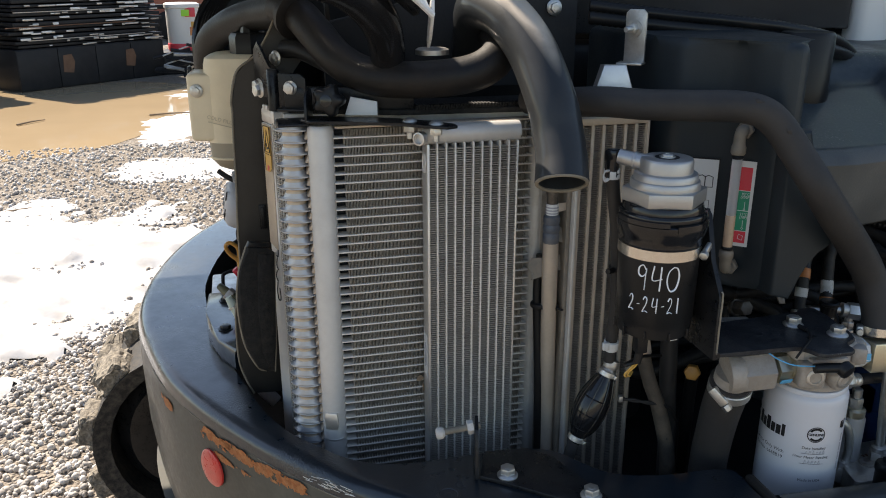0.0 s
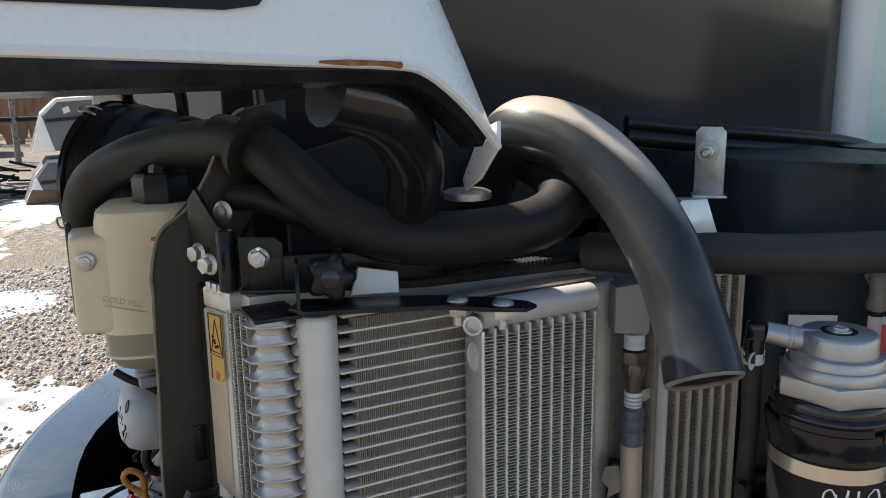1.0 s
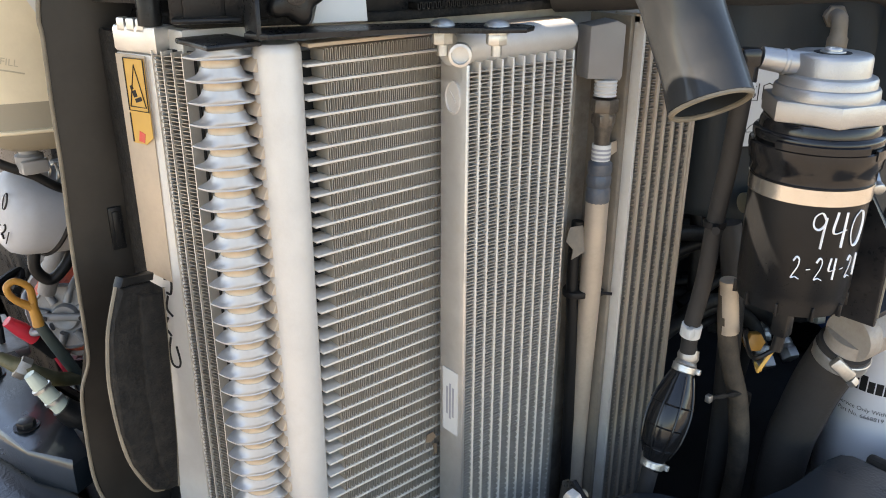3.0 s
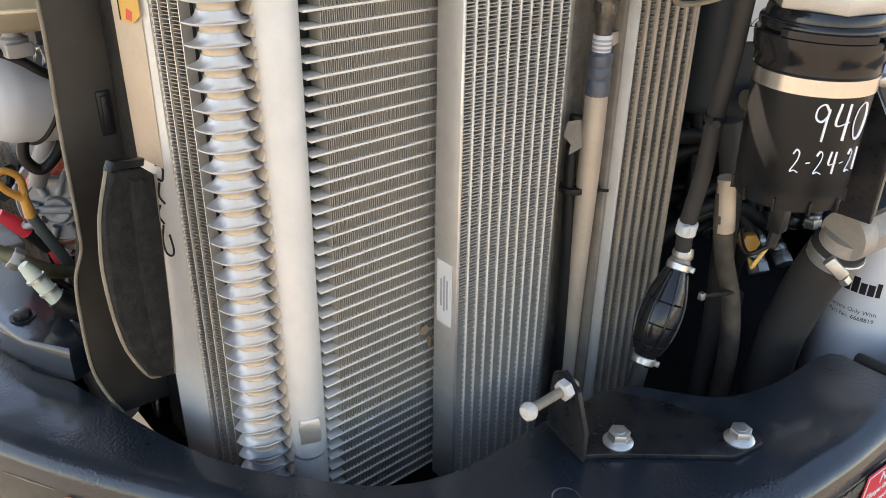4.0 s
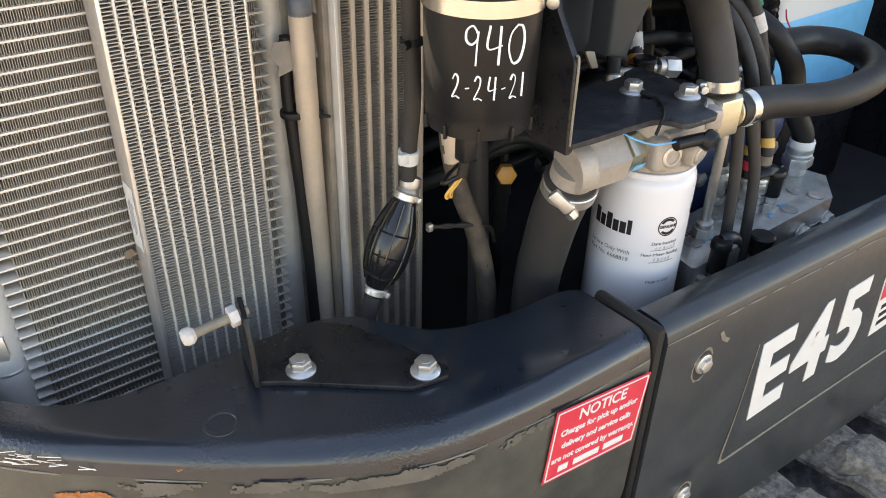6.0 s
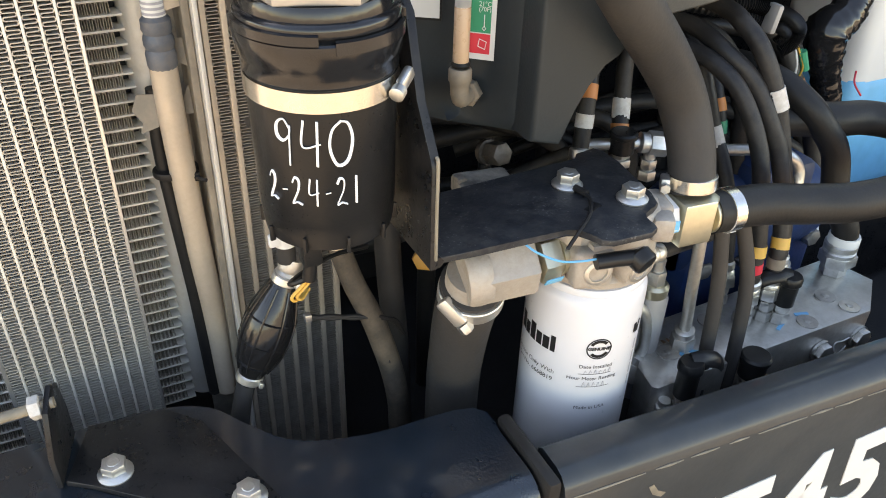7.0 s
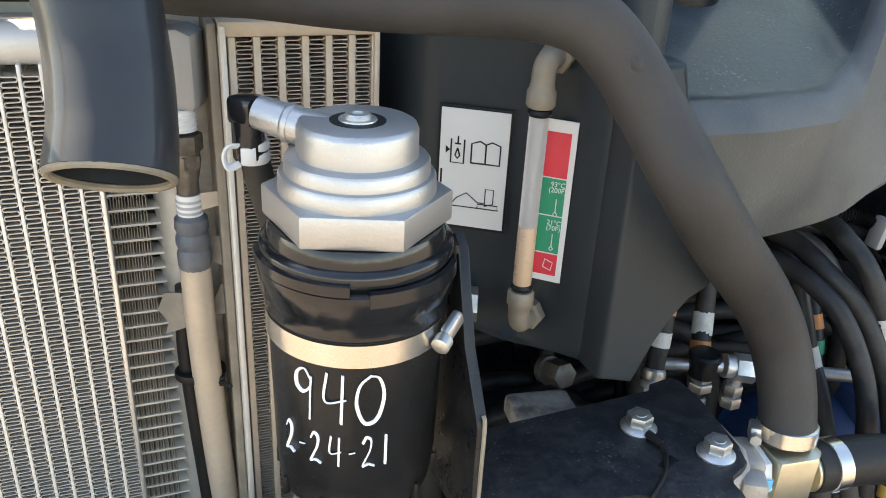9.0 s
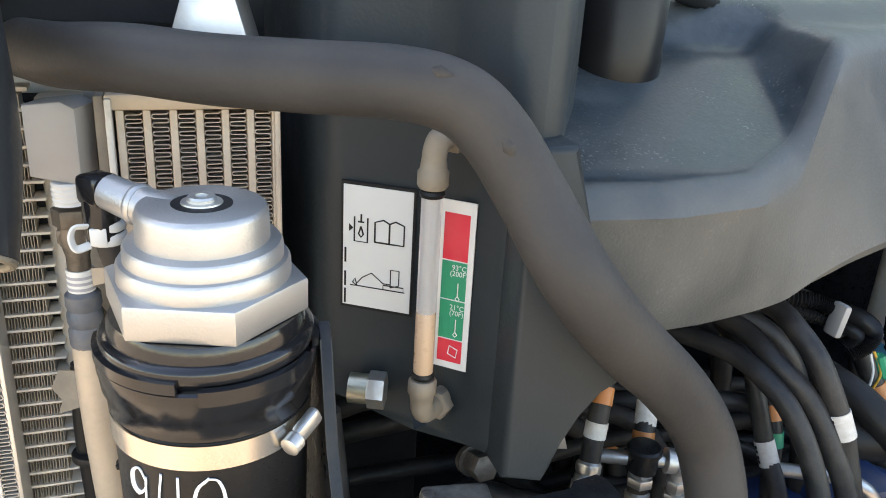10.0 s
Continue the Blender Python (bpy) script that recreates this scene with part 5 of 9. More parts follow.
ra = thing("radiator", (0.632, 1.105, LOW), "tan aluminium radiator with broad upright tubes", "radiator")
xs = [0.590 + 0.0155 * i for i in range(7)]
tm = None
for x in xs:
    if tm is None:
        o = part("tube", box((x, 1.106, (1.372 + LOW) / 2), (0.0048, 0.026, 1.372 - LOW), 0.0009), M["cream"], ra)
        tm, x00 = o.data, x
    else:
        o = new("tube", tm)
        o.parent, o.matrix_parent_inverse = ra, Matrix.Translation(ra.location).inverted()
        o.location.x = x - x00
tagged(part("fin_pack", fins_z([(a + 0.0026, b - 0.0026) for a, b in zip(xs, xs[1:])], LOW + 0.01, 1.370, 1.0950, 1.119, 0.0054, 75, None, 0.0007), M["fin_dark"], ra, "corrugated fins", smooth=False), kind="stuff")
part("top_frame", box((0.634, 1.106, 1.377), (0.104, 0.030, 0.010), 0.002), M["cream"], ra)
part("end_frame", box((0.684, 1.106, (1.38 + LOW) / 2), (0.004, 0.030, 1.38 - LOW), 0.001), M["cream"], ra)
part("near_frame", box((0.584, 1.104, (1.38 + LOW) / 2), (0.004, 0.034, 1.38 - LOW), 0.001), M["alu_dull"], ra)
# dark sheet paints the shade seen through the radiator fins
part("shade_backing", box((0.634, 1.1225, (1.37 + LOW) / 2), (0.10, 0.002, 1.37 - LOW), 0), M["dark"], ra)
part("side_strip", box((0.5785, 1.120, (1.38 + LOW) / 2), (0.006, 0.046, 1.38 - LOW), 0.001), M["elbow"], ra, "grimy brown side strip")
part("inner_core", box((0.566, 1.1385, (1.37 + LOW) / 2), (0.024, 0.004, 1.37 - LOW), 0.001), M["fin_dark"], ra, "grimy finned core behind the hose")

# stacked-plate cooler beside the condenser's tank
pc = thing("plate_cooler", (0.222, 1.168, BOT), "aluminium stacked-plate cooler with flared ribs", "oil cooler")
PCX, PCY = 0.2215, 1.167


def plate_ring(cz, rings_):
    """A turned plate whose rim, by w, is eight-sided and longer across than deep."""
    bm = bmesh.new()
    rings = []
    n = 32
    for r, z, w in rings_:
        ring = []
        for k in range(n):
            a = 2 * math.pi * k / n
            oct_ = math.cos(math.pi / 8) / math.cos((a % (math.pi / 4)) - math.pi / 8)
            q = r * (1 + 0.6 * w * (oct_ - 1))
            lat, dep = 0.96 * q * math.cos(a), q * math.sin(a) * (1.0 - 40.0 * max(0.0, r - 0.0142))
            ring.append(bm.verts.new((PCX + 0.95 * lat + 0.31 * dep, PCY - 0.31 * lat + 0.95 * dep, cz + z)))
        rings.append(ring)
    for a, b in zip(rings, rings[1:]):
        for k in range(n):
            bm.faces.new((a[k], a[(k + 1) % n], b[(k + 1) % n], b[k]))
    bm.faces.new(rings[0][::-1])
    bm.faces.new(rings[-1])
    return bm


SKIRT = ((0.0140, -0.0012, 0), (0.0240, -0.0010, 0.9), (0.0250, -0.0005, 1), (0.0252, 0.0000, 1), (0.0249, 0.0006, 1), (0.0228, 0.0010, 0.8), (0.0196, 0.0019, 0.4), (0.0170, 0.0034, 0.1), (0.0152, 0.0056, 0), (0.0144, 0.0078, 0), (0.0141, 0.0086, 0))
NECK = ((0.0137, 0.0080, 0), (0.0137, 0.0086, 0), (0.0134, 0.0090, 0), (0.0134, 0.0132, 0), (0.0142, 0.0143, 0))
rib = None
z = 1.3715
while z > BOT + 0.01:
    if rib is None:
        rib = [part("plate", plate_ring(z, SKIRT), M["bright_alu"], pc).data, part("neck", plate_ring(z - 0.0151, NECK), M["neck_alu"], pc, "tan dusty neck").data]
        zr = z
    else:
        for nm, me in zip(("plate", "neck"), rib):
            o = new(nm, me)
            o.parent, o.matrix_parent_inverse = pc, Matrix.Translation(pc.location).inverted()
            o.location.z = z - zr
    z -= 0.0151
# pale folded spacers between the plates and the tank
zb_ = 1.366
for i in range(35):
    part("spacer", prism([(-0.005, -0.0045), (0.005, -0.0060), (0.006, 0.0050), (-0.001, 0.0042)], -0.012, 0.012, 0.0005, Matrix.Translation((0.2400, 1.160, zb_)) @ Matrix.Rotation(radians(90), 4, "X")), M["cream"], pc)
    zb_ -= 0.0151
part("top_cap", box((0.2225, 1.170, 1.380), (0.040, 0.05, 0.004), 0.0018), M["black_steel"], pc)
# near-black, to hold the shade between the plates and the tank
part("core_body", box((0.236, 1.202, (1.372 + BOT) / 2), (0.020, 0.02, 1.372 - BOT), 0.002), M["dark"], pc, "grimy dark spine")

# main core with its side plate, seen from its end
mc = thing("main_core", (0.2, 1.23, BOT), "aluminium radiator core with tan side plate and yellow warning sticker", "radiator")


def edge_plate(a, b, z0, z1, t, bevel=0.001):
    a, b = Vector((*a, 0)), Vector((*b, 0))
    d = (b - a).normalized()
    nn = Vector((-d.y, d.x, 0)) * t
    return prism([(a.x, a.y), (b.x, b.y), (b.x - nn.x, b.y - nn.y), (a.x - nn.x, a.y - nn.y)], z0, z1, bevel)




def on_plate(k):
    """Plan of the side plate's outer face, k metres back from its front edge."""
    return (0.2000 - 0.329 * k, 1.2300 + 0.944 * k)


part("side_plate", edge_plate(on_plate(-0.003), on_plate(0.038), BOT, 1.366, 0.010), M["tank_alu"], mc, "pale aluminium side plate")
tan_ = prism([(0.010, 1.186), (0.0385, 1.190), (0.0385, 1.365), (0.0075, 1.365)], 0, 0.0012, 0.0004, Matrix(((-0.329, 0, -0.944, 0.2000), (0.944, 0, -0.329, 1.2300), (0, 1, 0, 0), (0, 0, 0, 1))))
part("tan_film", tan_, M["cream"], mc, "peeling tan adhesive film")
part("side_rib", edge_plate(on_plate(0.0285), on_plate(0.0315), 1.188, 1.366, 0.004), M["tank_alu"], mc)
part("header", edge_plate(on_plate(-0.005), on_plate(0.039), 1.366, 1.386, 0.020, 0.003), M["alu"], mc)
for k in (0.006, 0.016, 0.026):
    part("header_tab", edge_plate(on_plate(k), on_plate(k + 0.0075), 1.380, 1.391, 0.006, 0.0015), M["alu"], mc, "folded tab")
fm = Matrix.Translation((0.1998, 1.2295, 0)) @ Matrix.Rotation(math.atan2(-0.0300, 0.0098), 4, "Z")
cols = [(0.0008, 0.0098), (0.0112, 0.0202), (0.0216, 0.0306)]
tagged(part("fin_pack", fins_z(cols, BOT, 1.368, 0.0, 0.010, 0.0058, 95, fm, 0.00055), M["fin_dark"], mc, "fine corrugated fins", smooth=False), kind="stuff")
for x in (0.0, 0.0105, 0.0209, 0.0313):
    bm = box((x, 0.004, (1.37 + BOT) / 2), (0.0009, 0.010, 1.37 - BOT), 0)
    bm.transform(fm)
    part("tube", bm, M["alu_dull"], mc)
# dark sheet for the shaded depth behind the core's fins
bm = box((0.0156, 0.0108, (1.37 + BOT) / 2), (0.034, 0.001, 1.37 - BOT), 0)
bm.transform(fm)
part("shade_backing", bm, M["dark"], mc)
part("core_block", prism([(0.215, 1.21), (0.58, 1.165), (0.67, 1.13), (0.67, 1.25), (0.21, 1.262)], BOT, 1.384, 0.002), M["alu_dull"], mc, "dusty core behind the coolers")
part("top_seal", prism([(0.222, 1.212), (0.36, 1.160), (0.575, 1.145), (0.665, 1.135), (0.668, 1.246), (0.214, 1.258)], 1.3845, 1.392, 0.002), M["foam"], mc, "black foam strip over the core")
bm = fins_x([(1.3925, 1.3975)], 0.38, 0.54, 1.152, 1.168, 0.0045, 33, 0.0010)
tagged(part("top_fin", bm, M["rubber"], mc, smooth=False), kind="stuff")
sm = facing((0.1914, 1.2465, 1.3315), (-0.94, -0.33, 0))
sticker = part("warning_sticker", prism([(-0.010, -0.032), (0.004, -0.032), (0.0115, -0.026), (0.0115, 0.032), (-0.010, 0.032)], 0.0, 0.0006, 0, sm), M["tape_y"], mc, "yellow warning sticker with black border, its foot torn")
for pts in (((-0.0095, 0.0315), (0.011, 0.0315), (0.011, -0.007), (-0.0095, -0.007), (-0.0095, 0.0315)), ((-0.0095, -0.009), (-0.0095, -0.031)), ((-0.0075, -0.004), (0.009, -0.004), (0.001, 0.027), (-0.0075, -0.004))):
    part("line", tube([sm @ Vector((x, y, 0.0008)) for x, y in pts], 0.00055, 5, raw=True), M["ink"], sticker)
for x, y, w, h in ((0.000, 0.006, 0.004, 0.005), (0.002, 0.001, 0.007, 0.003), (-0.001, 0.011, 0.003, 0.003)):
    part("bar", prism([(x - w / 2, y - h / 2), (x + w / 2, y - h / 2), (x + w / 2, y + h / 2), (x - w / 2, y + h / 2)], 0.0006, 0.0009, 0, sm @ Matrix.Rotation(0.3, 4, "Z")), M["ink"], sticker)
part("smudge", prism([(-0.004, -0.030), (0.002, -0.031), (0.004, -0.024), (-0.002, -0.022)], 0.0006, 0.0008, 0, sm), M["redref"], sticker, "pink torn smudge")
# scrawled marker strokes on the side plate
for pts in (((0.0199, 1.187), (0.012, 1.1865), (0.0141, 1.175), (0.019, 1.175)), ((0.018, 1.172), (0.021, 1.160), (0.0151, 1.154)), ((0.0212, 1.1516), (0.0256, 1.142), (0.0199, 1.1346)), ((0.0214, 1.133), (0.025, 1.119), (0.0231, 1.107), (0.0163, 1.106), (0.0134, 1.113), (0.0157, 1.126))):
    part("scrawl", tube([(on_plate(k)[0] - 0.0003, on_plate(k)[1] - 0.0001, z_) for k, z_ in pts], 0.0010, 5), M["ink"], mc, "black marker scrawl")

# seal pillar and foam pad at the pack's end
pl = thing("seal_pillar", (0.16, 1.30, 0.93), "dark brown-grey plastic radiator shroud pillar flaring into a hose flange", "shroud")
pm = Matrix.Translation((0, 1.305, 0)) @ Matrix.Rotation(radians(90), 4, "X")
edge = [(0.145, 0.928), (0.134, 0.955), (0.126, 0.990), (0.126, 1.040), (0.129, 1.080), (0.138, 1.105), (0.140, 1.125), (0.141, 1.165), (0.142, 1.215), (0.145, 1.275), (0.146, 1.325), (0.148, 1.374), (0.148, 1.393), (0.158, 1.431), (0.185, 1.453), (0.203, 1.479), (0.217, 1.507), (0.232, 1.535), (0.244, 1.543)]
part("web", prism(edge + [(0.285, 1.55), (0.285, 1.49), (0.235, 1.43), (0.208, 1.38), (0.206, 1.20), (0.200, 0.925)], -0.003, 0.003, 0.0022, pm), M["shroud"], pl)
part("lip", tube([pm @ Vector((x, z, 0.003)) for x, z in edge], 0.0016, 8), M["rim"], pl, "pale worn edge")
part("slot_frame", join(box((0.179, 1.301, 1.219), (0.011, 0.003, 0.037), 0.0008), box((0.179, 1.2995, 1.219), (0.006, 0.003, 0.030), 0.0008)), M["plastic"], pl)
part("grommet", lathe([(0.030, -0.006), (0.036, -0.004), (0.036, 0.004), (0.030, 0.006)], seg=32, m=axis((0.246, 1.268, 1.508), (0.35, -0.8, -0.35))), M["rubber"], pl, "thick rubber grommet")
part("rear_edge", box((0.194, 1.288, 1.27), (0.012, 0.03, 0.22), 0.003), M["foam"], pl)
fp = thing("foam_pad", (0.165, 1.250, 0.955), "worn black foam pad wrapped over the core edge", "pad")
fpm = Matrix.Translation((0.163, 1.240, 0)) @ Matrix.Rotation(math.atan2(0.020, 0.052), 4, "Z") @ Matrix.Rotation(radians(90), 4, "X")
lens = [(-0.0115, 1.196), (-0.0215, 1.172), (-0.0265, 1.155), (-0.0315, 1.120), (-0.0300, 1.075), (-0.0240, 1.040), (-0.0085, 1.005), (0.0040, 0.996), (0.0160, 0.993), (0.0205, 1.044), (0.0250, 1.123), (0.0290, 1.180), (0.018, 1.190)]
part("foam", prism(lens, -0.004, 0.004, 0.003, fpm, 3), M["foam"], fp)
part("front_pad", prism([(0.002, 1.186), (-0.004, 1.100), (-0.002, 1.030), (0.006, 1.004), (0.0135, 1.001), (0.0170, 1.046), (0.0215, 1.122), (0.0250, 1.178)], 0.001, 0.0065, 0.003, fpm, 3), M["foam"], fp, "thicker front half")
part("piping", tube([fpm @ Vector((x, z, -0.002)) for x, z in lens[:8]], 0.0017, 6), M["rim"], fp, "frayed pale edge")
part("torn_edge", tube([fpm @ Vector((x, z, 0.003)) for x, z in lens[8:12]], 0.0011, 6), M["rim"], fp, "frayed pale edge")
part("flap", prism([(-0.012, 1.196), (0.020, 1.190), (0.022, 1.196), (-0.008, 1.203)], -0.006, 0.004, 0.002, fpm), M["plastic"], fp)

# ---- brackets on top of the pack ----
tb = thing("top_bracket", (0.30, 1.12, 1.384), "black steel bracket plate across the cooler tops", "bracket")
part("plate", prism([(0.232, 1.150), (0.240, 1.133), (0.275, 1.120), (0.345, 1.094), (0.372, 1.068), (0.398, 1.052), (0.412, 1.058), (0.412, 1.070), (0.392, 1.096), (0.350, 1.128), (0.300, 1.150), (0.250, 1.172)], 1.3835, 1.3872, 0.0009), M["black_steel"], tb)
part("upright", prism([(-0.020, 0), (0.020, 0), (0.020, 0.030), (0.012, 0.040), (-0.012, 0.040), (-0.020, 0.030)], -0.0016, 0.0016, 0.0006, facing((0.243, 1.158, 1.384), (-0.96, 0.28, 0))), M["black_steel"], tb)
for x, y in ((0.362, 1.101), (0.389, 1.073)):
    cb = thing("carriage_bolt", (x, y, 1.387), "zinc carriage bolt with nut under the bracket plate", "bolt", "bolts on the bracket plate")
    part("head", lathe([(0.0092, 1.3872), (0.0088, 1.3885), (0.0065, 1.3905), (0.003, 1.3915)], (x, y, 0), 22), M["zinc"], cb)
    part("nut", join(hexprism(0.0078, 1.374, 1.382, Matrix.Translation((x, y, 0))), lathe([(0.0092, 1.3818), (0.0092, 1.3834)], (x, y, 0), 20), lathe([(0.0040, 1.366), (0.0040, 1.374)], (x, y, 0), 14)), M["zinc"], cb)
kn = thing("knob", (0.262, 1.142, 1.411), "black lobed plastic hand knob", "knob")
knm = axis((0.268, 1.146, 1.410), (-0.35, -0.92, 0.1))
rows = []
for z_, k_ in ((-0.012, 0.70), (-0.010, 0.90), (-0.006, 0.98), (0.006, 1.0), (0.011, 0.94), (0.0135, 0.80), (0.0145, 0.55)):
    rows.append([knm @ Vector(((0.0185 + 0.0030 * math.cos(5 * a)) * k_ * math.cos(a), (0.0185 + 0.0030 * math.cos(5 * a)) * k_ * math.sin(a), z_)) for a in [2 * math.pi * k / 60 for k in range(60)]])
kb = strip(rows, True)
kb.faces.new([kb.verts.new(p) for p in rows[-1]])
kb.faces.new([kb.verts.new(p) for p in rows[0]])
bmesh.ops.remove_doubles(kb, verts=kb.verts, dist=1e-6)
bmesh.ops.recalc_face_normals(kb, faces=kb.faces)
part("grip", kb, M["plastic"], kn)
part("hub", lathe([(0.0075, 0.0142), (0.0075, 0.0158), (0.0060, 0.0162)], seg=20, m=knm), M["gloss"], kn)
part("stem", lathe([(0.006, 0), (0.006, 0.03)], seg=14, m=axis((0.272, 1.160, 1.409), (0.3, 0.9, 0))), M["steel"], kn)
wt = thing("white_bracket", (0.31, 1.155, 1.388), "white plastic tab beside the knob", "tab")
part("tab", prism([(-0.020, 0), (0.022, 0), (0.022, 0.018), (-0.012, 0.024)], -0.006, 0.006, 0.0015, facing((0.309, 1.156, 1.3875), (-0.25, -0.95, 0.15))), M["label"], wt)
hb = thing("hinge_bracket", (0.21, 1.24, 1.386), "black steel corner bracket at the core's end", "bracket")
part("post", lathe([(0.0085, 1.386), (0.0085, 1.438), (0.007, 1.440)], (0.2045, 1.238, 0), 20), M["black_steel"], hb)
part("plate", prism([(-0.028, -0.012), (0.030, -0.012), (0.030, 0.024), (0.010, 0.030), (-0.016, 0.062), (-0.028, 0.05)], -0.002, 0.002, 0.0006, facing((0.197, 1.262, 1.412), (-0.88, -0.47, 0))), M["black_steel"], hb)
part("front_plate", prism([(-0.018, -0.024), (0.020, -0.024), (0.020, 0.018), (0.012, 0.024), (-0.018, 0.024)], -0.002, 0.002, 0.0006, facing((0.227, 1.209, 1.413), (-0.45, -0.89, 0))), M["black_steel"], hb)
part("foot", box((0.232, 1.203, 1.391), (0.048, 0.020, 0.004), 0.0015, Matrix.Rotation(radians(-26), 4, "Z")), M["black_steel"], hb)
part("bar", box((0.30, 1.19, 1.405), (0.17, 0.012, 0.03), 0.002, Matrix.Rotation(radians(-15), 4, "Z")), M["black_steel"], hb)
flange_bolt("flange_bolt", (0.225, 1.206, 1.419), (-0.45, -0.89, 0), 0.0078, 0.0095, 0.008, M["zinc"], "zinc hex bolt in the corner bracket", "bracket bolts")
flange_bolt("flange_bolt", (0.187, 1.222, 1.415), (-0.88, -0.47, 0), 0.0075, 0.0095, 0.009, M["zinc"], "zinc hex bolt in the hinge plate", "bracket bolts")
flange_bolt("flange_bolt", (0.188, 1.276, 1.415), (-0.88, -0.47, 0), 0.0075, 0.0095, 0.009, M["zinc"], "zinc hex bolt in the hinge plate", "bracket bolts")
flange_bolt("flange_bolt", (0.212, 1.273, 1.451), (-0.80, -0.6, 0), 0.0075, 0.0105, 0.007, M["zinc"], "zinc hex bolt in the shroud flange", "bracket bolts")

# ---- refrigerant fitting and its pipe in front of the condenser's far tank ----
rp = thing("refrigerant_line", (0.556, 1.105, 0.86), "tan hose with crimped fitting and zip tie down the condenser", "hose")
part("block", prism([(-0.017, -0.021), (0.015, -0.024), (0.017, -0.020), (0.017, 0.024), (0.008, 0.028), (-0.017, 0.024)], -0.013, 0.013, 0.002, Matrix.Translation((0.555, 1.112, 1.349)) @ Matrix.Rotation(radians(-24), 4, "Z") @ Matrix.Rotation(radians(90), 4, "X")), M["grey"], rp, "grey plastic cap block")
part("thread", lathe([(0.0095 + 0.0009 * (i % 2), 1.326 - 0.0016 * i) for i in range(10)], (0.556, 1.104, 0), 24), M["label"], rp, "pale threaded neck")
part("nut", join(hexprism(0.0125, 1.297, 1.309, Matrix.Translation((0.5565, 1.104, 0))), hexprism(0.0112, 1.286, 1.295, Matrix.Translation((0.5565, 1.104, 0)) @ Matrix.Rotation(0.4, 4, "Z")), lathe([(0.0095, 1.284), (0.0105, 1.290), (0.0095, 1.299)], (0.5565, 1.104, 0), 24)), M["grimy"], rp, "grimy dark union nuts")
part("fitting", lathe([(0.0080, 1.287), (0.0088, 1.282), (0.0074, 1.276), (0.0076, 1.250)], (0.5568, 1.104, 0), 24), M["grimy"], rp, "grimy steel pipe stub")
part("tape_tab", prism([(-0.002, -0.006), (0.016, -0.004), (0.017, 0.005), (-0.002, 0.006)], 0, 0.0012, 0, facing((0.566, 1.100, 1.262), (0.2, -0.97, 0.1))), M["cream"], rp, "stiff tan tape tab")
part("ferrule", lathe([(0.0085, 1.252), (0.0112, 1.249), (0.0116, 1.242), (0.0103, 1.2385), (0.0116, 1.235), (0.0116, 1.230), (0.0103, 1.2265), (0.0116, 1.223), (0.0114, 1.214), (0.0090, 1.206)], (0.557, 1.104, 0), 24), M["crimp"], rp, "blue-black crimped ferrule")
part("tag", lathe([(0.0086, 1.267), (0.0088, 1.266), (0.0088, 1.253), (0.0086, 1.252)], (0.557, 1.104, 0), 20), M["label"], rp, "small white tag")
for k_ in range(3):
    part("tag_print", lathe([(0.0089, 1.2635 - 0.004 * k_), (0.00895, 1.2630 - 0.004 * k_), (0.0089, 1.2615 - 0.004 * k_)], (0.557, 1.104, 0), 20), M["pencil"], rp)
part("hose", tube([(0.557, 1.104, 1.212), (0.5575, 1.104, 1.16), (0.559, 1.106, 1.11), (0.562, 1.110, 1.04), (0.566, 1.114, 0.96), (0.568, 1.116, 0.86)], 0.0108, 16), M["cream"], rp, "tan dusty hose")
part("second_hose", tube([(0.548, 1.118, 1.19), (0.545, 1.118, 1.14), (0.547, 1.116, 1.08), (0.552, 1.116, 0.98), (0.555, 1.116, 0.86)], 0.006, 12), M["rubber"], rp)
for cx_, cz_, sd in ((0.572, 1.222, 1), (0.577, 1.178, 2), (0.540, 1.172, 3)):
    pm_ = facing((cx_, 1.112, cz_), (-0.3, -0.9, 0.2))
    part("torn_tape", prism([(-0.010, -0.014), (0.004, -0.016), (0.011, -0.004), (0.005, 0.006), (0.009, 0.015), (-0.006, 0.012), (-0.011, 0.002)], 0, 0.0012, 0, pm_ @ Matrix.Rotation(sd * 1.1, 4, "Z")), M["elbow"], rp, "scrap of torn brown tape")
part("zip_tie", join(lathe([(0.0185, -0.003), (0.0190, -0.002), (0.0190, 0.002), (0.0185, 0.003)], seg=24, m=Matrix.Translation((0.5545, 1.116, 1.116)) @ Matrix.Diagonal((1, 0.75, 1, 1))), box((0.566, 1.102, 1.115), (0.010, 0.008, 0.008), 0.001), tube([(0.566, 1.10, 1.115), (0.574, 1.09, 1.115)], 0.0018, 6)), M["cable"], rp, "black zip tie")

# ---- ledge bracket with its stop bolt ----
lb = thing("stop_bracket", (0.46, 0.97, LEDGE), "black steel angle bracket bolted on the ledge", "bracket")
part("foot", prism([(0.418, 0.965), (0.436, 0.953), (0.518, 0.882), (0.552, 0.876), (0.560, 0.884), (0.540, 0.94), (0.525, 0.985), (0.50, 1.012), (0.440, 1.018)], LEDGE + 0.0005, LEDGE + 0.0055, 0.001), M["black_steel"], lb)
part("upright", prism([(-0.030, 0), (0.026, 0), (0.026, 0.030), (0.010, 0.062), (-0.012, 0.070), (-0.026, 0.060), (-0.030, 0.03)], -0.0022, 0.0022, 0.0008, facing((0.420, 0.988, LEDGE + 0.003), (-0.97, 0.25, 0))), M["black_steel"], lb)
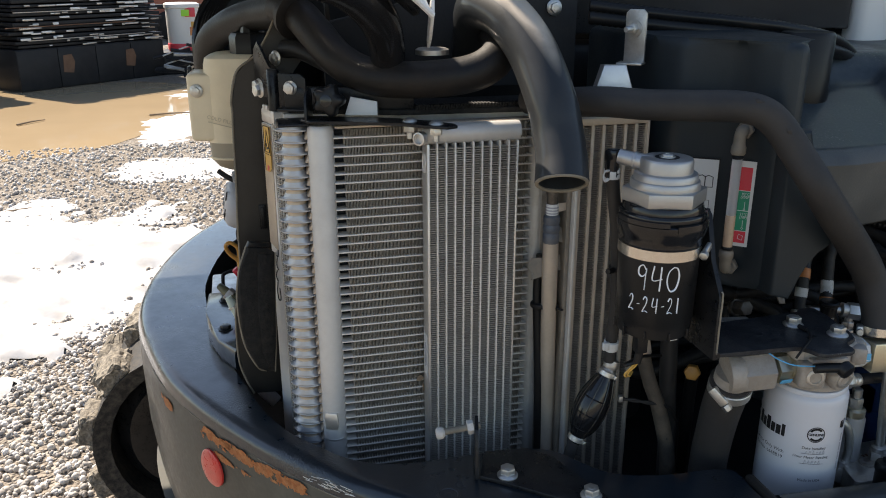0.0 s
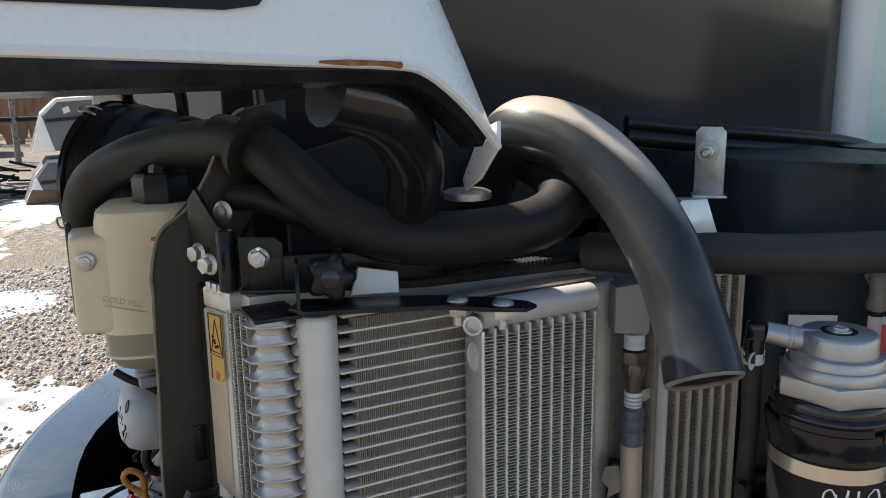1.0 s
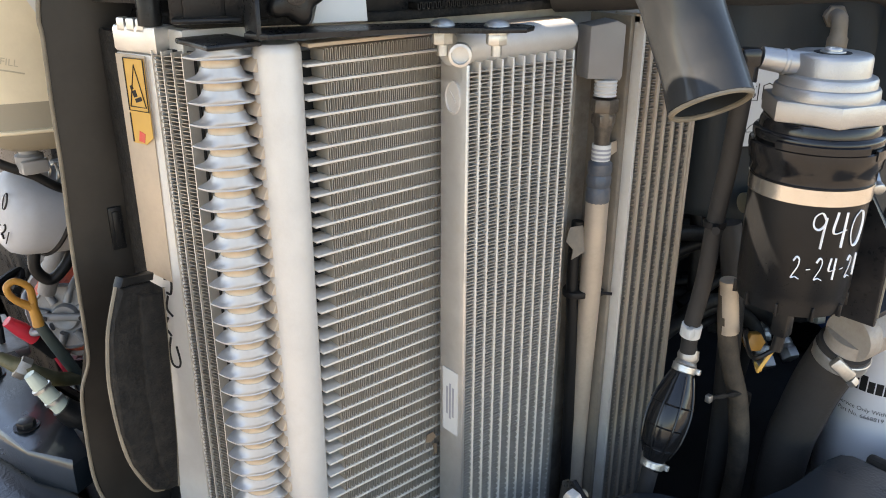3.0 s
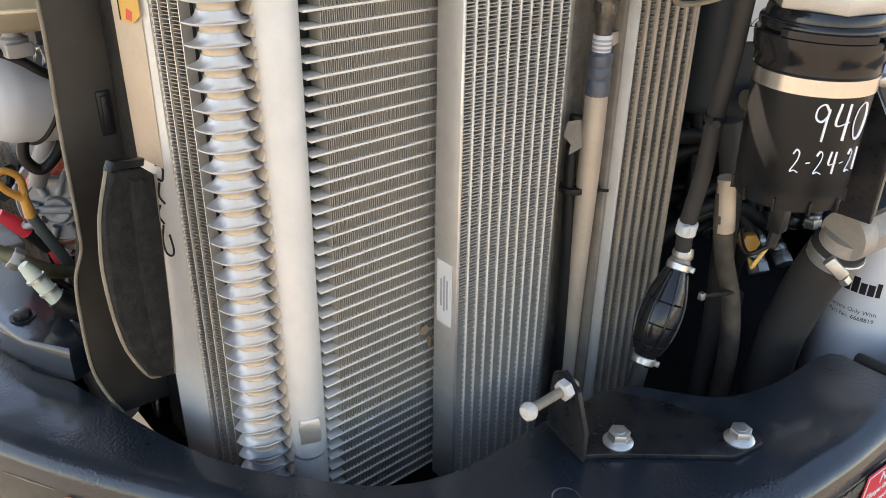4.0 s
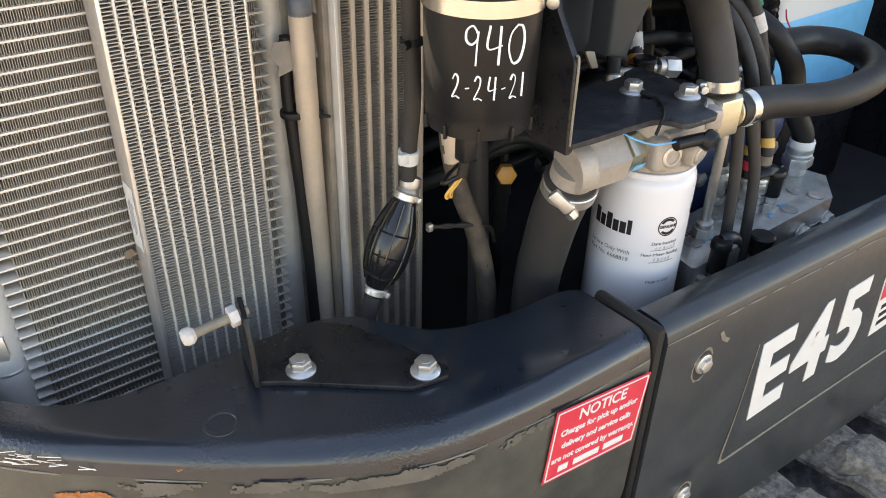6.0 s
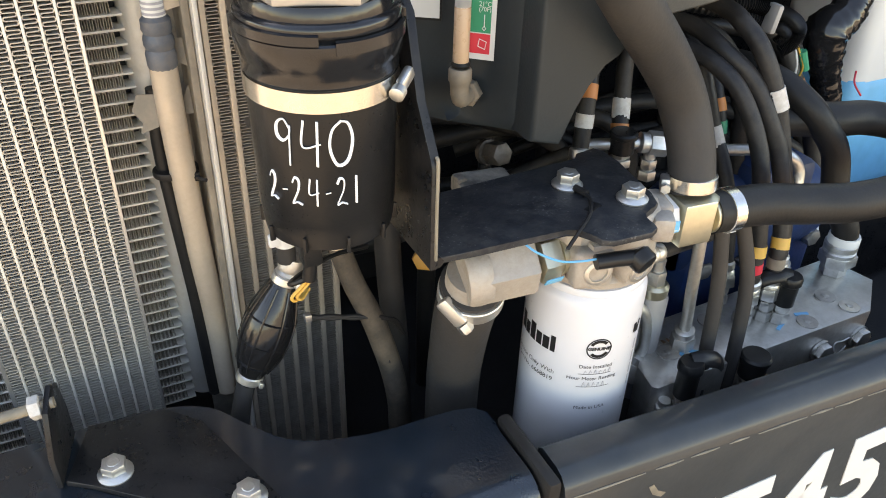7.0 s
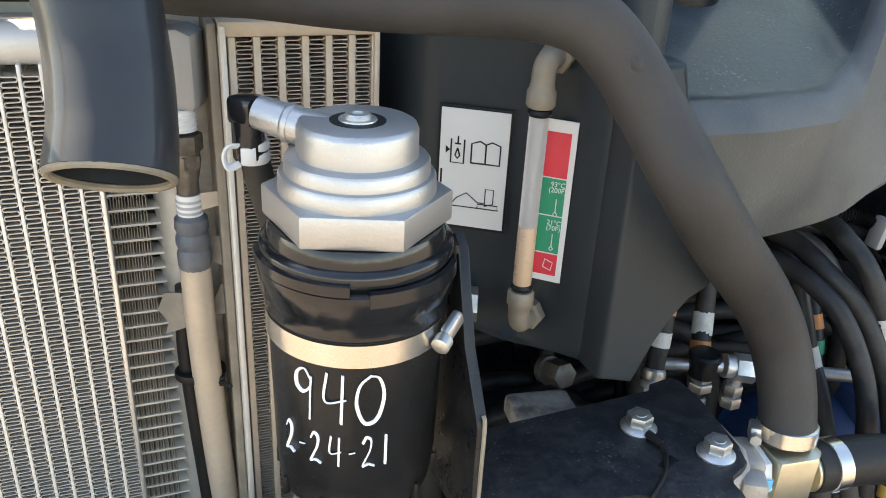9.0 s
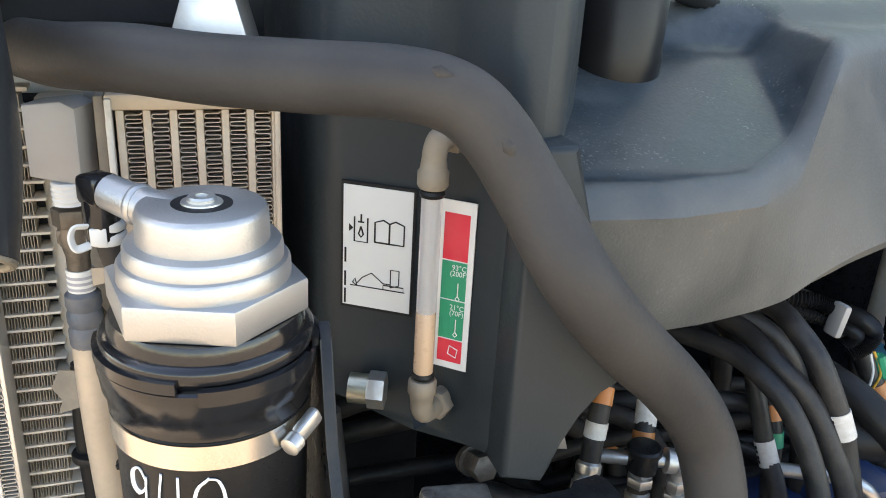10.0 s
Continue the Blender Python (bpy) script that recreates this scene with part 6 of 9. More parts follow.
for x, y in ((0.442, 0.972), (0.526, 0.908)):
    part("slot", prism([(-0.004, -0.010), (0.004, -0.010), (0.004, 0.010), (-0.004, 0.010)], 0, 0.0004, 0, Matrix.Translation((x, y, LEDGE + 0.0056)) @ Matrix.Rotation(radians(40), 4, "Z")), M["ink"], lb)
sb = thing("stop_bolt", (0.41, 0.99, 1.01), "paint-splashed stop bolt with a round head", "bolt")
dv = Vector((0.369 - 0.409, 0.994 - 0.99, 1.006 - 1.011)).normalized()
part("shank", tube([(0.425, 0.989, 1.013), Vector((0.378, 0.9935, 1.007))], 0.0042, 12, raw=True), M["rim"], sb)
part("nut", hexprism(0.0092, -0.004, 0.004, axis((0.412, 0.990, 1.0115), dv)), M["dirty_white"], sb, "white paint-marked nut")
part("tip", lathe([(0.005, -0.003), (0.0076, 0.0), (0.0078, 0.005), (0.0058, 0.008), (0.003, 0.0085)], seg=18, m=axis((0.376, 0.9935, 1.0065), dv)), M["dirty_white"], sb, "white rubber tip")
flange_bolt("ledge_bolt", (0.453, 0.958, LEDGE + 0.0055), (0, 0, 1), 0.0098, 0.0135, 0.0125, M["zinc"], "zinc flange bolt holding the ledge bracket", "ledge bolts")
flange_bolt("ledge_bolt", (0.539, 0.892, LEDGE + 0.0055), (0, 0, 1), 0.0098, 0.0135, 0.0125, M["zinc"], "zinc flange bolt holding the ledge bracket", "ledge bolts")

# ---- large hoses ----
def hose_thing(name, pts, r, material, label, hollow=0.0, seg=28, n=10, flat=1.0):
    t = thing(name, pts[-1], label, "hose")
    part("sleeve", tube(pts, r, seg, n, hollow=hollow, flat=flat), material, t)
    return t


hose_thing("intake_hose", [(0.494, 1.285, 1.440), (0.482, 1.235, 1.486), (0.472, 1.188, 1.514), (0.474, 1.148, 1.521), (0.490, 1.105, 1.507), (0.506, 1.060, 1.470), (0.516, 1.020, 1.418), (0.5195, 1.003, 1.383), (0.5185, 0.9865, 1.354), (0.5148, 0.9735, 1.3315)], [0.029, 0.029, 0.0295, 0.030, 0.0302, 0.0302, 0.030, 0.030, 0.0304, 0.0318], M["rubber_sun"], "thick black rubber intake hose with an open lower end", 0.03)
ih = bpy.data.objects["intake_hose"]
mo = axis((0.5146, 0.9728, 1.3302), (-0.15, -0.52, -0.84))
part("mouth_rim", tube([mo @ Vector((0.0292 * math.cos(a), 0.0292 * math.sin(a), 0)) for a in [2 * math.pi * k / 40 for k in range(41)]], 0.0023, 8, raw=True), M["rim"], ih, "dusty tan cut edge")
hose_thing("radiator_hose", [(0.225, 1.32, 1.515), (0.246, 1.268, 1.508), (0.262, 1.225, 1.488), (0.288, 1.187, 1.455), (0.326, 1.158, 1.436), (0.385, 1.128, 1.434), (0.445, 1.108, 1.443), (0.480, 1.115, 1.462), (0.495, 1.160, 1.480), (0.50, 1.22, 1.49)], 0.0232, M["brown_rubber"], "thick brown-dusted black radiator hose")
rh_ = bpy.data.objects["radiator_hose"]
for p_, q_ in (((0.2535, 1.2225, 1.5035), (0.2565, 1.2165, 1.4985)), ((0.4885, 1.0955, 1.4720), (0.4915, 1.1030, 1.4760))):
    part("pale_spot", tube([p_, (Vector(p_) + Vector(q_)) / 2 + Vector((0, -0.0004, 0.0004)), q_], [0.0010, 0.0030, 0.0010], 8), M["rim"], rh_, "pale rubbed spot")
hose_thing("tank_hose", [(0.535, 1.150, 1.400), (0.562, 1.090, 1.405), (0.598, 1.048, 1.410), (0.640, 1.020, 1.409), (0.687, 0.992, 1.410), (0.730, 0.968, 1.411), (0.757, 0.955, 1.405), (0.774, 0.944, 1.389), (0.789, 0.930, 1.363), (0.808, 0.907, 1.325), (0.846, 0.913, 1.282), (0.900, 0.934, 1.232), (0.934, 0.940, 1.190), (0.944, 0.928, 1.150), (0.943, 0.914, 1.112)], [0.0188] * 9 + [0.0192, 0.0198, 0.0205, 0.0205, 0.0200, 0.0196], M["rubber2"], "long dusty black suction hose")
th_ = bpy.data.objects["tank_hose"]
for c_, n_, d_ in (((0.746, 0.960, 1.409), (-0.15, -0.75, 0.64), (0.80, -0.45, -0.15)), ((0.778, 0.940, 1.382), (-0.25, -0.80, 0.30), (0.42, -0.35, -0.75)), ((0.802, 0.914, 1.336), (-0.30, -0.85, 0.20), (0.40, -0.45, -0.78))):
    o_ = Vector(c_) + Vector(n_).normalized() * 0.0152
    part("rubbed_patch", tube([o_ - Vector(d_) * 0.012, o_ + Vector(n_) * 0.0006, o_ + Vector(d_) * 0.012], [0.0010, 0.0044, 0.0010], 10), M["brown_rub"], th_, "brown rubbed patch")
hose_thing("return_hose", [(0.962, 0.907, 1.089), (1.015, 0.903, 1.087), (1.07, 0.893, 1.080), (1.12, 0.882, 1.076), (1.18, 0.879, 1.075), (1.245, 0.890, 1.075), (1.292, 0.925, 1.078), (1.298, 0.965, 1.083), (1.265, 0.992, 1.088), (1.215, 1.000, 1.092), (1.16, 1.03, 1.09)], 0.0188, M["rubber"], "black rubber return hose")
hose_thing("bypass_hose", [(0.225, 1.285, 1.462), (0.245, 1.262, 1.462), (0.275, 1.235, 1.448), (0.32, 1.215, 1.428), (0.38, 1.21, 1.42)], 0.0125, M["rubber"], "small black coolant hose")

# ---- fuel separator canister ----
CX, CY = 0.630, 0.942
fs = thing("fuel_separator", (CX, CY, 1.15), "black fuel separator canister with cast aluminium cap and steel band clamp", "canister")
fs_bowl = part("bowl", lathe([(0.034, 1.1485), (0.0435, 1.150), (0.0448, 1.158), (0.0452, 1.168), (0.0458, 1.169), (0.0472, 1.246), (0.0476, 1.270)], (CX, CY, 0), 48), M["plastic"], fs, "matt black bowl")
for k in range(10):
    a = 2 * math.pi * k / 10 + 0.25
    part("rib", box((0, 0, 0), (0.004, 0.0022, 0.012), 0.0006, Matrix.Translation((CX + 0.0452 * math.cos(a), CY + 0.0452 * math.sin(a), 1.154)) @ Matrix.Rotation(a, 4, "Z")), M["plastic"], fs_bowl)
fs_band = part("band", lathe([(0.0476, 1.2490), (0.0488, 1.2492), (0.0488, 1.2620), (0.0476, 1.2622)], (CX, CY, 0), 56), M["band"], fs, "bright steel band")
part("collar", lathe([(0.0478, 1.263), (0.0490, 1.2645), (0.0490, 1.272), (0.0512, 1.275), (0.0520, 1.283), (0.0525, 1.2845), (0.0525, 1.290), (0.0512, 1.2912), (0.0475, 1.2905)], (CX, CY, 0), 64), M["gloss"], fs, "glossy black ring nut")
part("thread", lathe([(0.0470, 1.288), (0.0474, 1.2930), (0.0500, 1.2940), (0.0506, 1.2955), (0.0506, 1.2995), (0.0496, 1.3010), (0.0466, 1.3020), (0.0462, 1.3070), (0.0448, 1.3100)], (CX, CY, 0), 64), M["gloss"], fs)


def arc_step(a0, a1, r0, r1, z0, z1):
    """A raised stretch of the ring between two angles."""
    n = 16
    out = []
    for i in range(n + 1):
        a = a0 + (a1 - a0) * i / n
        out.append([(CX + r * math.cos(a), CY + r * math.sin(a), z) for r, z in ((r0, z0), (r1, z0 + 0.0008), (r1, z1 - 0.0008), (r0, z1))])
    bm = strip(out)
    for k in (0, -1):
        bm.faces.new([bm.verts.new(p) for p in out[k]])
    return bm


for a0, a1, z0, z1 in ((-1.72, -0.55, 1.2845, 1.2935), (-3.3, -1.9, 1.2905, 1.2975), (0.2, 1.6, 1.2845, 1.2935), (-0.35, 0.1, 1.2905, 1.2965)):
    part("lug", arc_step(a0, a1, 0.0505, 0.0533, z0, z1), M["gloss"], fs)
part("hex_flange", prism([(0.0485 * math.cos(math.pi * k / 3 + 0.72), 0.0485 * math.sin(math.pi * k / 3 + 0.72)) for k in range(6)], 1.3100, 1.3270, 0.0016, Matrix.Translation((CX, CY, 0))), M["cast"], fs, "cast hex flange")
fs_cap = part("cap", lathe([(0.0400, 1.3262), (0.0402, 1.3275), (0.0398, 1.3345), (0.0388, 1.3360), (0.0368, 1.3365), (0.0365, 1.3425), (0.0355, 1.3440), (0.0305, 1.3450), (0.0302, 1.3580), (0.0292, 1.3605), (0.0280, 1.3612)], (CX, CY, 0), 48), M["cast"], fs, "stepped cast aluminium cap")
part("recess", lathe([(0.0140, 1.3610), (0.0140, 1.3616), (0.0085, 1.3617)], (CX, CY, 0), 32), M["ink"], fs_cap, "dark recess round the plug")
part("plug", join(lathe([(0.0098, 1.3612), (0.0094, 1.3624), (0.0080, 1.3626)], (CX, CY, 0), 24), lathe([(0.0068, 1.3615), (0.0068, 1.3640), (0.0060, 1.3650), (0.0030, 1.3650), (0.0028, 1.3635)], (CX, CY, 0), 20)), M["zinc"], fs_cap, "zinc socket plug")
part("port", tube([(0.620, 0.950, 1.351), (0.602, 0.966, 1.354), (0.588, 0.979, 1.357)], [0.0105, 0.0095, 0.0088], 18), M["cast"], fs, "cast outlet spout")
part("port_ring", lathe([(0.0098, -0.002), (0.0104, -0.001), (0.0104, 0.001), (0.0098, 0.002)], seg=20, m=axis((0.602, 0.966, 1.354), (-0.7, 0.65, 0.1))), M["cast"], fs)
part("clamp_box", box((0, 0, 0), (0.016, 0.006, 0.009), 0.002, Matrix.Translation((0.672, 0.907, 1.258)) @ Matrix.Rotation(radians(38), 4, "Z") @ Matrix.Rotation(radians(-25), 4, "Y")), M["zinc"], fs_band, "worm drive housing")
part("clamp_screw", lathe([(0.0045, -0.004), (0.0062, -0.003), (0.0062, 0.003), (0.0045, 0.004)], seg=16, m=axis((0.664, 0.900, 1.253), (-0.7, -0.7, -0.25)) @ Matrix.Diagonal((0.8, 0.8, 1, 1))), M["zinc"], fs_band, "slotted zinc screw")
part("sensor", join(box((0.612, 0.935, 1.135), (0.014, 0.014, 0.030), 0.002), tube([(0.612, 0.935, 1.12), (0.610, 0.936, 1.105)], 0.005, 10), tube([(0.610, 0.937, 1.105), (0.60, 0.95, 1.095), (0.64, 0.98, 1.088), (0.68, 1.0, 1.075)], 0.0022, 7)), M["plastic"], fs, "black water sensor and lead")
for dx in (0.0, 0.004):
    part("yellow_wire", tube([(0.610 + dx, 0.938, 1.106), (0.606 + dx, 0.940, 1.098), (0.598 + dx, 0.942, 1.088), (0.602 + dx, 0.945, 1.082), (0.615, 0.955, 1.082)], 0.0013, 7), M["tape_y"], fs, "yellow wire")
part("drain", box((0.648, 0.925, 1.143), (0.012, 0.010, 0.012), 0.002), M["label"], fs, "white drain tab")

STROKES = {
    "9": [[(0.72, 0.80), (0.50, 0.97), (0.22, 0.86), (0.20, 0.62), (0.45, 0.52), (0.70, 0.66), (0.74, 0.86), (0.70, 0.55), (0.66, 0.0)]],
    "4": [[(0.22, 1.0), (0.14, 0.44), (0.82, 0.50)], [(0.72, 0.98), (0.66, 0.02)]],
    "0": [[(0.55, 0.98), (0.20, 0.78), (0.10, 0.40), (0.35, 0.04), (0.75, 0.12), (0.95, 0.55), (0.80, 0.90), (0.50, 0.97)]],
    "2": [[(0.12, 0.80), (0.35, 1.0), (0.62, 0.88), (0.55, 0.55), (0.12, 0.06), (0.45, 0.10), (0.82, 0.02)]],
    "-": [[(0.15, 0.46), (0.80, 0.50)]],
    "1": [[(0.55, 1.0), (0.50, 0.0)]],
}


def scrawl(body, w, h, gap, y0, r):
    """Pen strokes drawn flat: x along, y up."""
    out = []
    widths = [w * (0.55 if c in "-1" else 1.0) for c in body]
    x = -(sum(widths) + gap * (len(body) - 1)) / 2
    for i, c in enumerate(body):
        for s in STROKES[c]:
            out.append(tube([(x + widths[i] * px, y0 + h * py, 0) for px, py in s], r, 7, 8, flat=0.5))
        x += widths[i] + gap
    return out


for tx, w, h, gap, y0, r_, ang in (("940", 0.0165, 0.031, 0.0008, 1.2135, 0.0011, -118), ("2-24-21", 0.0088, 0.0195, 0.0020, 1.1855, 0.00085, -121)):
    for s in scrawl(tx, w, h, gap, y0, r_):
        part("marker_stroke", wrap(s, CX, CY, 0.0473 - (1.24 - y0) * 0.02 + 0.0006, radians(ang)), M["marker"], fs_bowl, "white paint-marker digit")

sp2 = thing("vent_hose", (0.585, 0.99, 1.10), "black fuel hose from the cap down to the primer bulb", "hose")
part("elbow", join(box((0.583, 0.985, 1.357), (0.016, 0.016, 0.015), 0.003, Matrix.Rotation(radians(40), 4, "Z")), lathe([(0.0080, 1.330), (0.0085, 1.332), (0.0085, 1.352)], (0.583, 0.986, 0), 16)), M["gloss"], sp2, "glossy black elbow")
part("hose", tube([(0.583, 0.986, 1.345), (0.590, 0.992, 1.310), (0.602, 1.001, 1.262), (0.612, 1.012, 1.204), (0.6175, 1.018, 1.145), (0.6185, 1.025, 1.095), (0.6185, 1.026, 1.062)], 0.0080, 16), M["rubber2"], sp2)
part("clip", join(lathe([(0.0092, -0.006), (0.0099, -0.005), (0.0099, -0.001), (0.0092, 0.0)], (0.5845, 0.988, 1.334), 20), lathe([(0.0092, 0.001), (0.0099, 0.002), (0.0099, 0.005), (0.0092, 0.006)], (0.5845, 0.988, 1.334), 20), tube([(0.577, 0.981, 1.339), (0.571, 0.978, 1.3395), (0.569, 0.978, 1.334), (0.571, 0.978, 1.3285), (0.577, 0.981, 1.329)], 0.0011, 7, flat=2.0), box((0.5815, 0.9785, 1.334), (0.008, 0.002, 0.009), 0.0008)), M["label"], sp2, "white plastic hose clip")
part("zip_tie", lathe([(0.010, -0.003), (0.0105, 0), (0.010, 0.003)], (0.6125, 1.0125, 1.202), 16), M["cable"], sp2)
part("tie_tail", tube([(0.604, 1.006, 1.202), (0.594, 1.000, 1.203)], 0.0040, 6, raw=True), M["cable"], sp2, "black tie block")

pb = thing("primer_bulb", (0.595, 1.025, 0.94), "black ribbed rubber primer bulb with crimp clamps", "primer bulb")
A, B = Vector((0.6170, 1.026, 1.046)), Vector((0.572, 1.022, 0.946))
bx = axis(B, A - B)
L = (A - B).length
prof = [(0.0090, 0.0), (0.0105, 0.009), (0.0135, 0.016), (0.0190, 0.030), (0.0216, 0.044), (0.0222, 0.058), (0.0208, 0.072), (0.0165, 0.088), (0.0120, 0.101), (0.0095, L)]
pb_bulb = part("bulb", lathe(prof, seg=32, m=bx), M["gloss"], pb)
for k in range(8):
    a = 2 * math.pi * k / 8
    part("rib", tube([bx @ Vector(((r_ + 0.0004) * math.cos(a), (r_ + 0.0004) * math.sin(a), z)) for r_, z in prof[2:-1]], 0.0010, 6), M["gloss"], pb_bulb)
for r_, z in ((0.0170, 0.024), (0.0216, 0.047), (0.0212, 0.071)):
    part("ring", lathe([(r_, -0.001), (r_ + 0.0012, 0), (r_, 0.001)], seg=30, m=bx @ Matrix.Translation((0, 0, z))), M["gloss"], pb_bulb)
part("hose_clip", join(lathe([(0.0086, -0.007), (0.0100, -0.006), (0.0100, 0.006), (0.0086, 0.007)], seg=20, m=axis((0.6185, 1.0255, 1.086), (0, 0.1, -1))), box((0.6085, 1.020, 1.088), (0.010, 0.006, 0.011), 0.0015)), M["label"], pb, "off-white plastic hose clip")
for z in (L - 0.002, 0.006):
    part("clamp", join(lathe([(0.0112, -0.004), (0.0120, -0.003), (0.0120, 0.003), (0.0112, 0.004)], seg=22, m=bx @ Matrix.Translation((0, 0, z))), box((0, 0, 0), (0.008, 0.004, 0.006), 0.001, bx @ Matrix.Translation((-0.011, -0.006, z)))), M["zinc"], pb, "steel crimp clamp")
part("neck", lathe([(0.0095, 0), (0.0110, 0.003), (0.0095, 0.006), (0.0110, 0.010), (0.0090, 0.018)], seg=20, m=bx @ Matrix.Translation((0, 0, L))), M["steel"], pb)
part("lower_hose", tube([B + Vector((0, 0, 0.004)), (0.563, 1.022, 0.915), (0.557, 1.03, 0.85), (0.56, 1.05, 0.74)], 0.0085, 12), M["rubber2"], pb)
hose_thing("drain_hose", [(0.652, 1.012, 1.13), (0.657, 1.010, 1.085), (0.668, 1.006, 1.040), (0.687, 1.000, 0.985), (0.706, 1.000, 0.904), (0.715, 1.01, 0.80), (0.72, 1.03, 0.68)], [0.0086, 0.0092, 0.0098, 0.0105, 0.0110, 0.0110, 0.0105], M["dusty_hose"], "tan dusty drain hose, its cover worn black in places", seg=14)
dh_ = bpy.data.objects["drain_hose"]
part("bare_end", tube([(0.651, 1.0115, 1.135), (0.655, 1.0095, 1.105), (0.659, 1.008, 1.078)], [0.0086, 0.0096, 0.0102], 14), M["cream"], dh_, "tan bare end")
for p, q in (((0.6905, 0.9925, 0.972), (0.701, 0.9925, 0.930)), ((0.7085, 0.994, 0.890), (0.712, 0.998, 0.855))):
    part("worn_patch", tube([p, (Vector(p) + Vector(q)) / 2 + Vector((-0.001, 0, 0)), q], [0.0012, 0.0042, 0.0012], 8), M["rubber"], dh_, "black worn patch")
hose_thing("drain_hose", [(0.706, 1.05, 1.17), (0.711, 1.038, 1.10), (0.715, 1.033, 1.0), (0.722, 1.033, 0.90), (0.73, 1.04, 0.70)], 0.0122, M["rubber2"], "black rubber drain hose beside the tan one", seg=14)
wl = thing("sensor_cable", (0.63, 1.0, 1.017), "black twisted cable with a small connector", "cable")
for dy in (-0.0012, 0.0014):
    part("strand", tube([(0.627, 1.0, 1.017 + dy), (0.645, 0.998, 1.013 - dy), (0.664, 0.996, 1.008 + dy), (0.684, 0.994, 1.003 - dy), (0.703, 0.997, 0.990 + dy), (0.716, 1.004, 0.966)], 0.0020, 8), M["cable"], wl)
part("connector", box((0.625, 1.0, 1.0175), (0.006, 0.006, 0.008), 0.001), M["steel"], wl)

# ---- hydraulic filter, its head and bracket ----
FX, FY, FR = 0.854, 0.925, 0.0512
hf = thing("hydraulic_filter", (FX, FY, 0.85), "white spin-on hydraulic filter can with black printing", "filter")
hf_can = part("can", lathe([(0.042, 0.848), (0.0485, 0.850), (FR, 0.857), (FR, 1.041), (0.0506, 1.047), (0.0486, 1.0515), (0.0462, 1.0535), (0.0455, 1.0555)], (FX, FY, 0), 64), M["white_can"], hf)
part("seam", lathe([(0.0462, 1.0535), (0.0482, 1.0545), (0.0484, 1.0585), (0.0470, 1.0605), (0.0440, 1.0610)], (FX, FY, 0), 56), M["white_can"], hf)


def on_can(name, bm, ang, material=None):
    part(name, wrap(bm, FX, FY, FR + 0.0003, radians(ang)), material or M["ink"], hf_can, smooth=False)


def flat_bar(w, h, x, y):
    n = max(1, int(w / 0.004))
    bm = bmesh.new()
    bmesh.ops.create_grid(bm, x_segments=n, y_segments=1, size=0.5)
    bmesh.ops.scale(bm, vec=(w, h, 1), verts=bm.verts)
    bmesh.ops.translate(bm, vec=(x, y, 0), verts=bm.verts)
    return bm


ID = Matrix.Identity(4)
x = -0.026
for w, h in ((0.0078, 0.0185), (0.0070, 0.0135), (0.0072, 0.0185), (0.0066, 0.0135), (0.0068, 0.0135), (0.0048, 0.0170)):
    on_can("brand_bar", flat_bar(w, h, x + w / 2, 0.9915 + h / 2), -173)
    x += w + 0.0013
on_can("writing", text_mesh("Service Only With", 0.0068, Matrix.Translation((0, 0.9700, 0)), 0), -176)
on_can("writing", text_mesh("Part No. 6668819", 0.0068, Matrix.Translation((0, 0.9615, 0)), 0), -176)
ringm = bmesh.new()
for r0, r1 in ((0.0100, 0.0112), (0.0066, 0.0096)):
    n = 36
    a = [ringm.verts.new((r0 * math.cos(2 * math.pi * k / n), 1.003 + r0 * math.sin(2 * math.pi * k / n), 0)) for k in range(n)]
    b = [ringm.verts.new((r1 * math.cos(2 * math.pi * k / n), 1.003 + r1 * math.sin(2 * math.pi * k / n), 0)) for k in range(n)]
    for k in range(n):
        if r0 > 0.008 or not (k % 18 < 4 or k % 18 > 14):
            ringm.faces.new((a[k], a[(k + 1) % n], b[(k + 1) % n], b[k]))
on_can("seal_mark", ringm, -108)
on_can("writing", text_mesh("GENUINE", 0.0046, Matrix.Translation((0, 1.003, 0.0001)), 0, bold=0.0002), -108)
on_can("writing", text_mesh("Date Installed", 0.0054, Matrix.Translation((0, 0.983, 0)), 0), -108)
on_can("writing", text_mesh("Hour Meter Reading", 0.0054, Matrix.Translation((0, 0.9695, 0)), 0), -110)
on_can("writing", text_mesh("Made in USA", 0.0054, Matrix.Translation((0, 0.935, 0)), 0), -108)
for y0, w, y1 in ((0.9748, 0.030, 0), (0.9600, 0.030, 0)):
    on_can("ruled_line", flat_bar(w, 0.0005, 0, y0), -108)
rnd = random.Random(3)
for y0, n in ((0.9755, 6), (0.9608, 5)):
    for k in range(n):
        xx = -0.011 + 0.0044 * k
        on_can("pencil_mark", tube([(xx, y0, 0.0002), (xx + 0.0012, y0 + rnd.uniform(0.003, 0.0055), 0.0002), (xx + 0.0022, y0 + rnd.uniform(0, 0.002), 0.0002)], 0.00022, 4, 3), -107, M["pencil"])
for dx, dz, w, h in ((-0.006, 1.013, 0.008, 0.010), (0.001, 1.010, 0.010, 0.008), (0.005, 1.016, 0.006, 0.006)):
    on_can("mascot_bar", flat_bar(w * 0.6, h, dx * 0.6, dz), -62)
for k in range(4):
    on_can("print_bar", flat_bar(0.0035, 0.012, 0, 0.992 - 0.014 * k), -60, M["pencil"])

hh = thing("filter_mount", (FX, FY, 1.06), "cast aluminium filter head with ports and zinc adapters", "filter head")
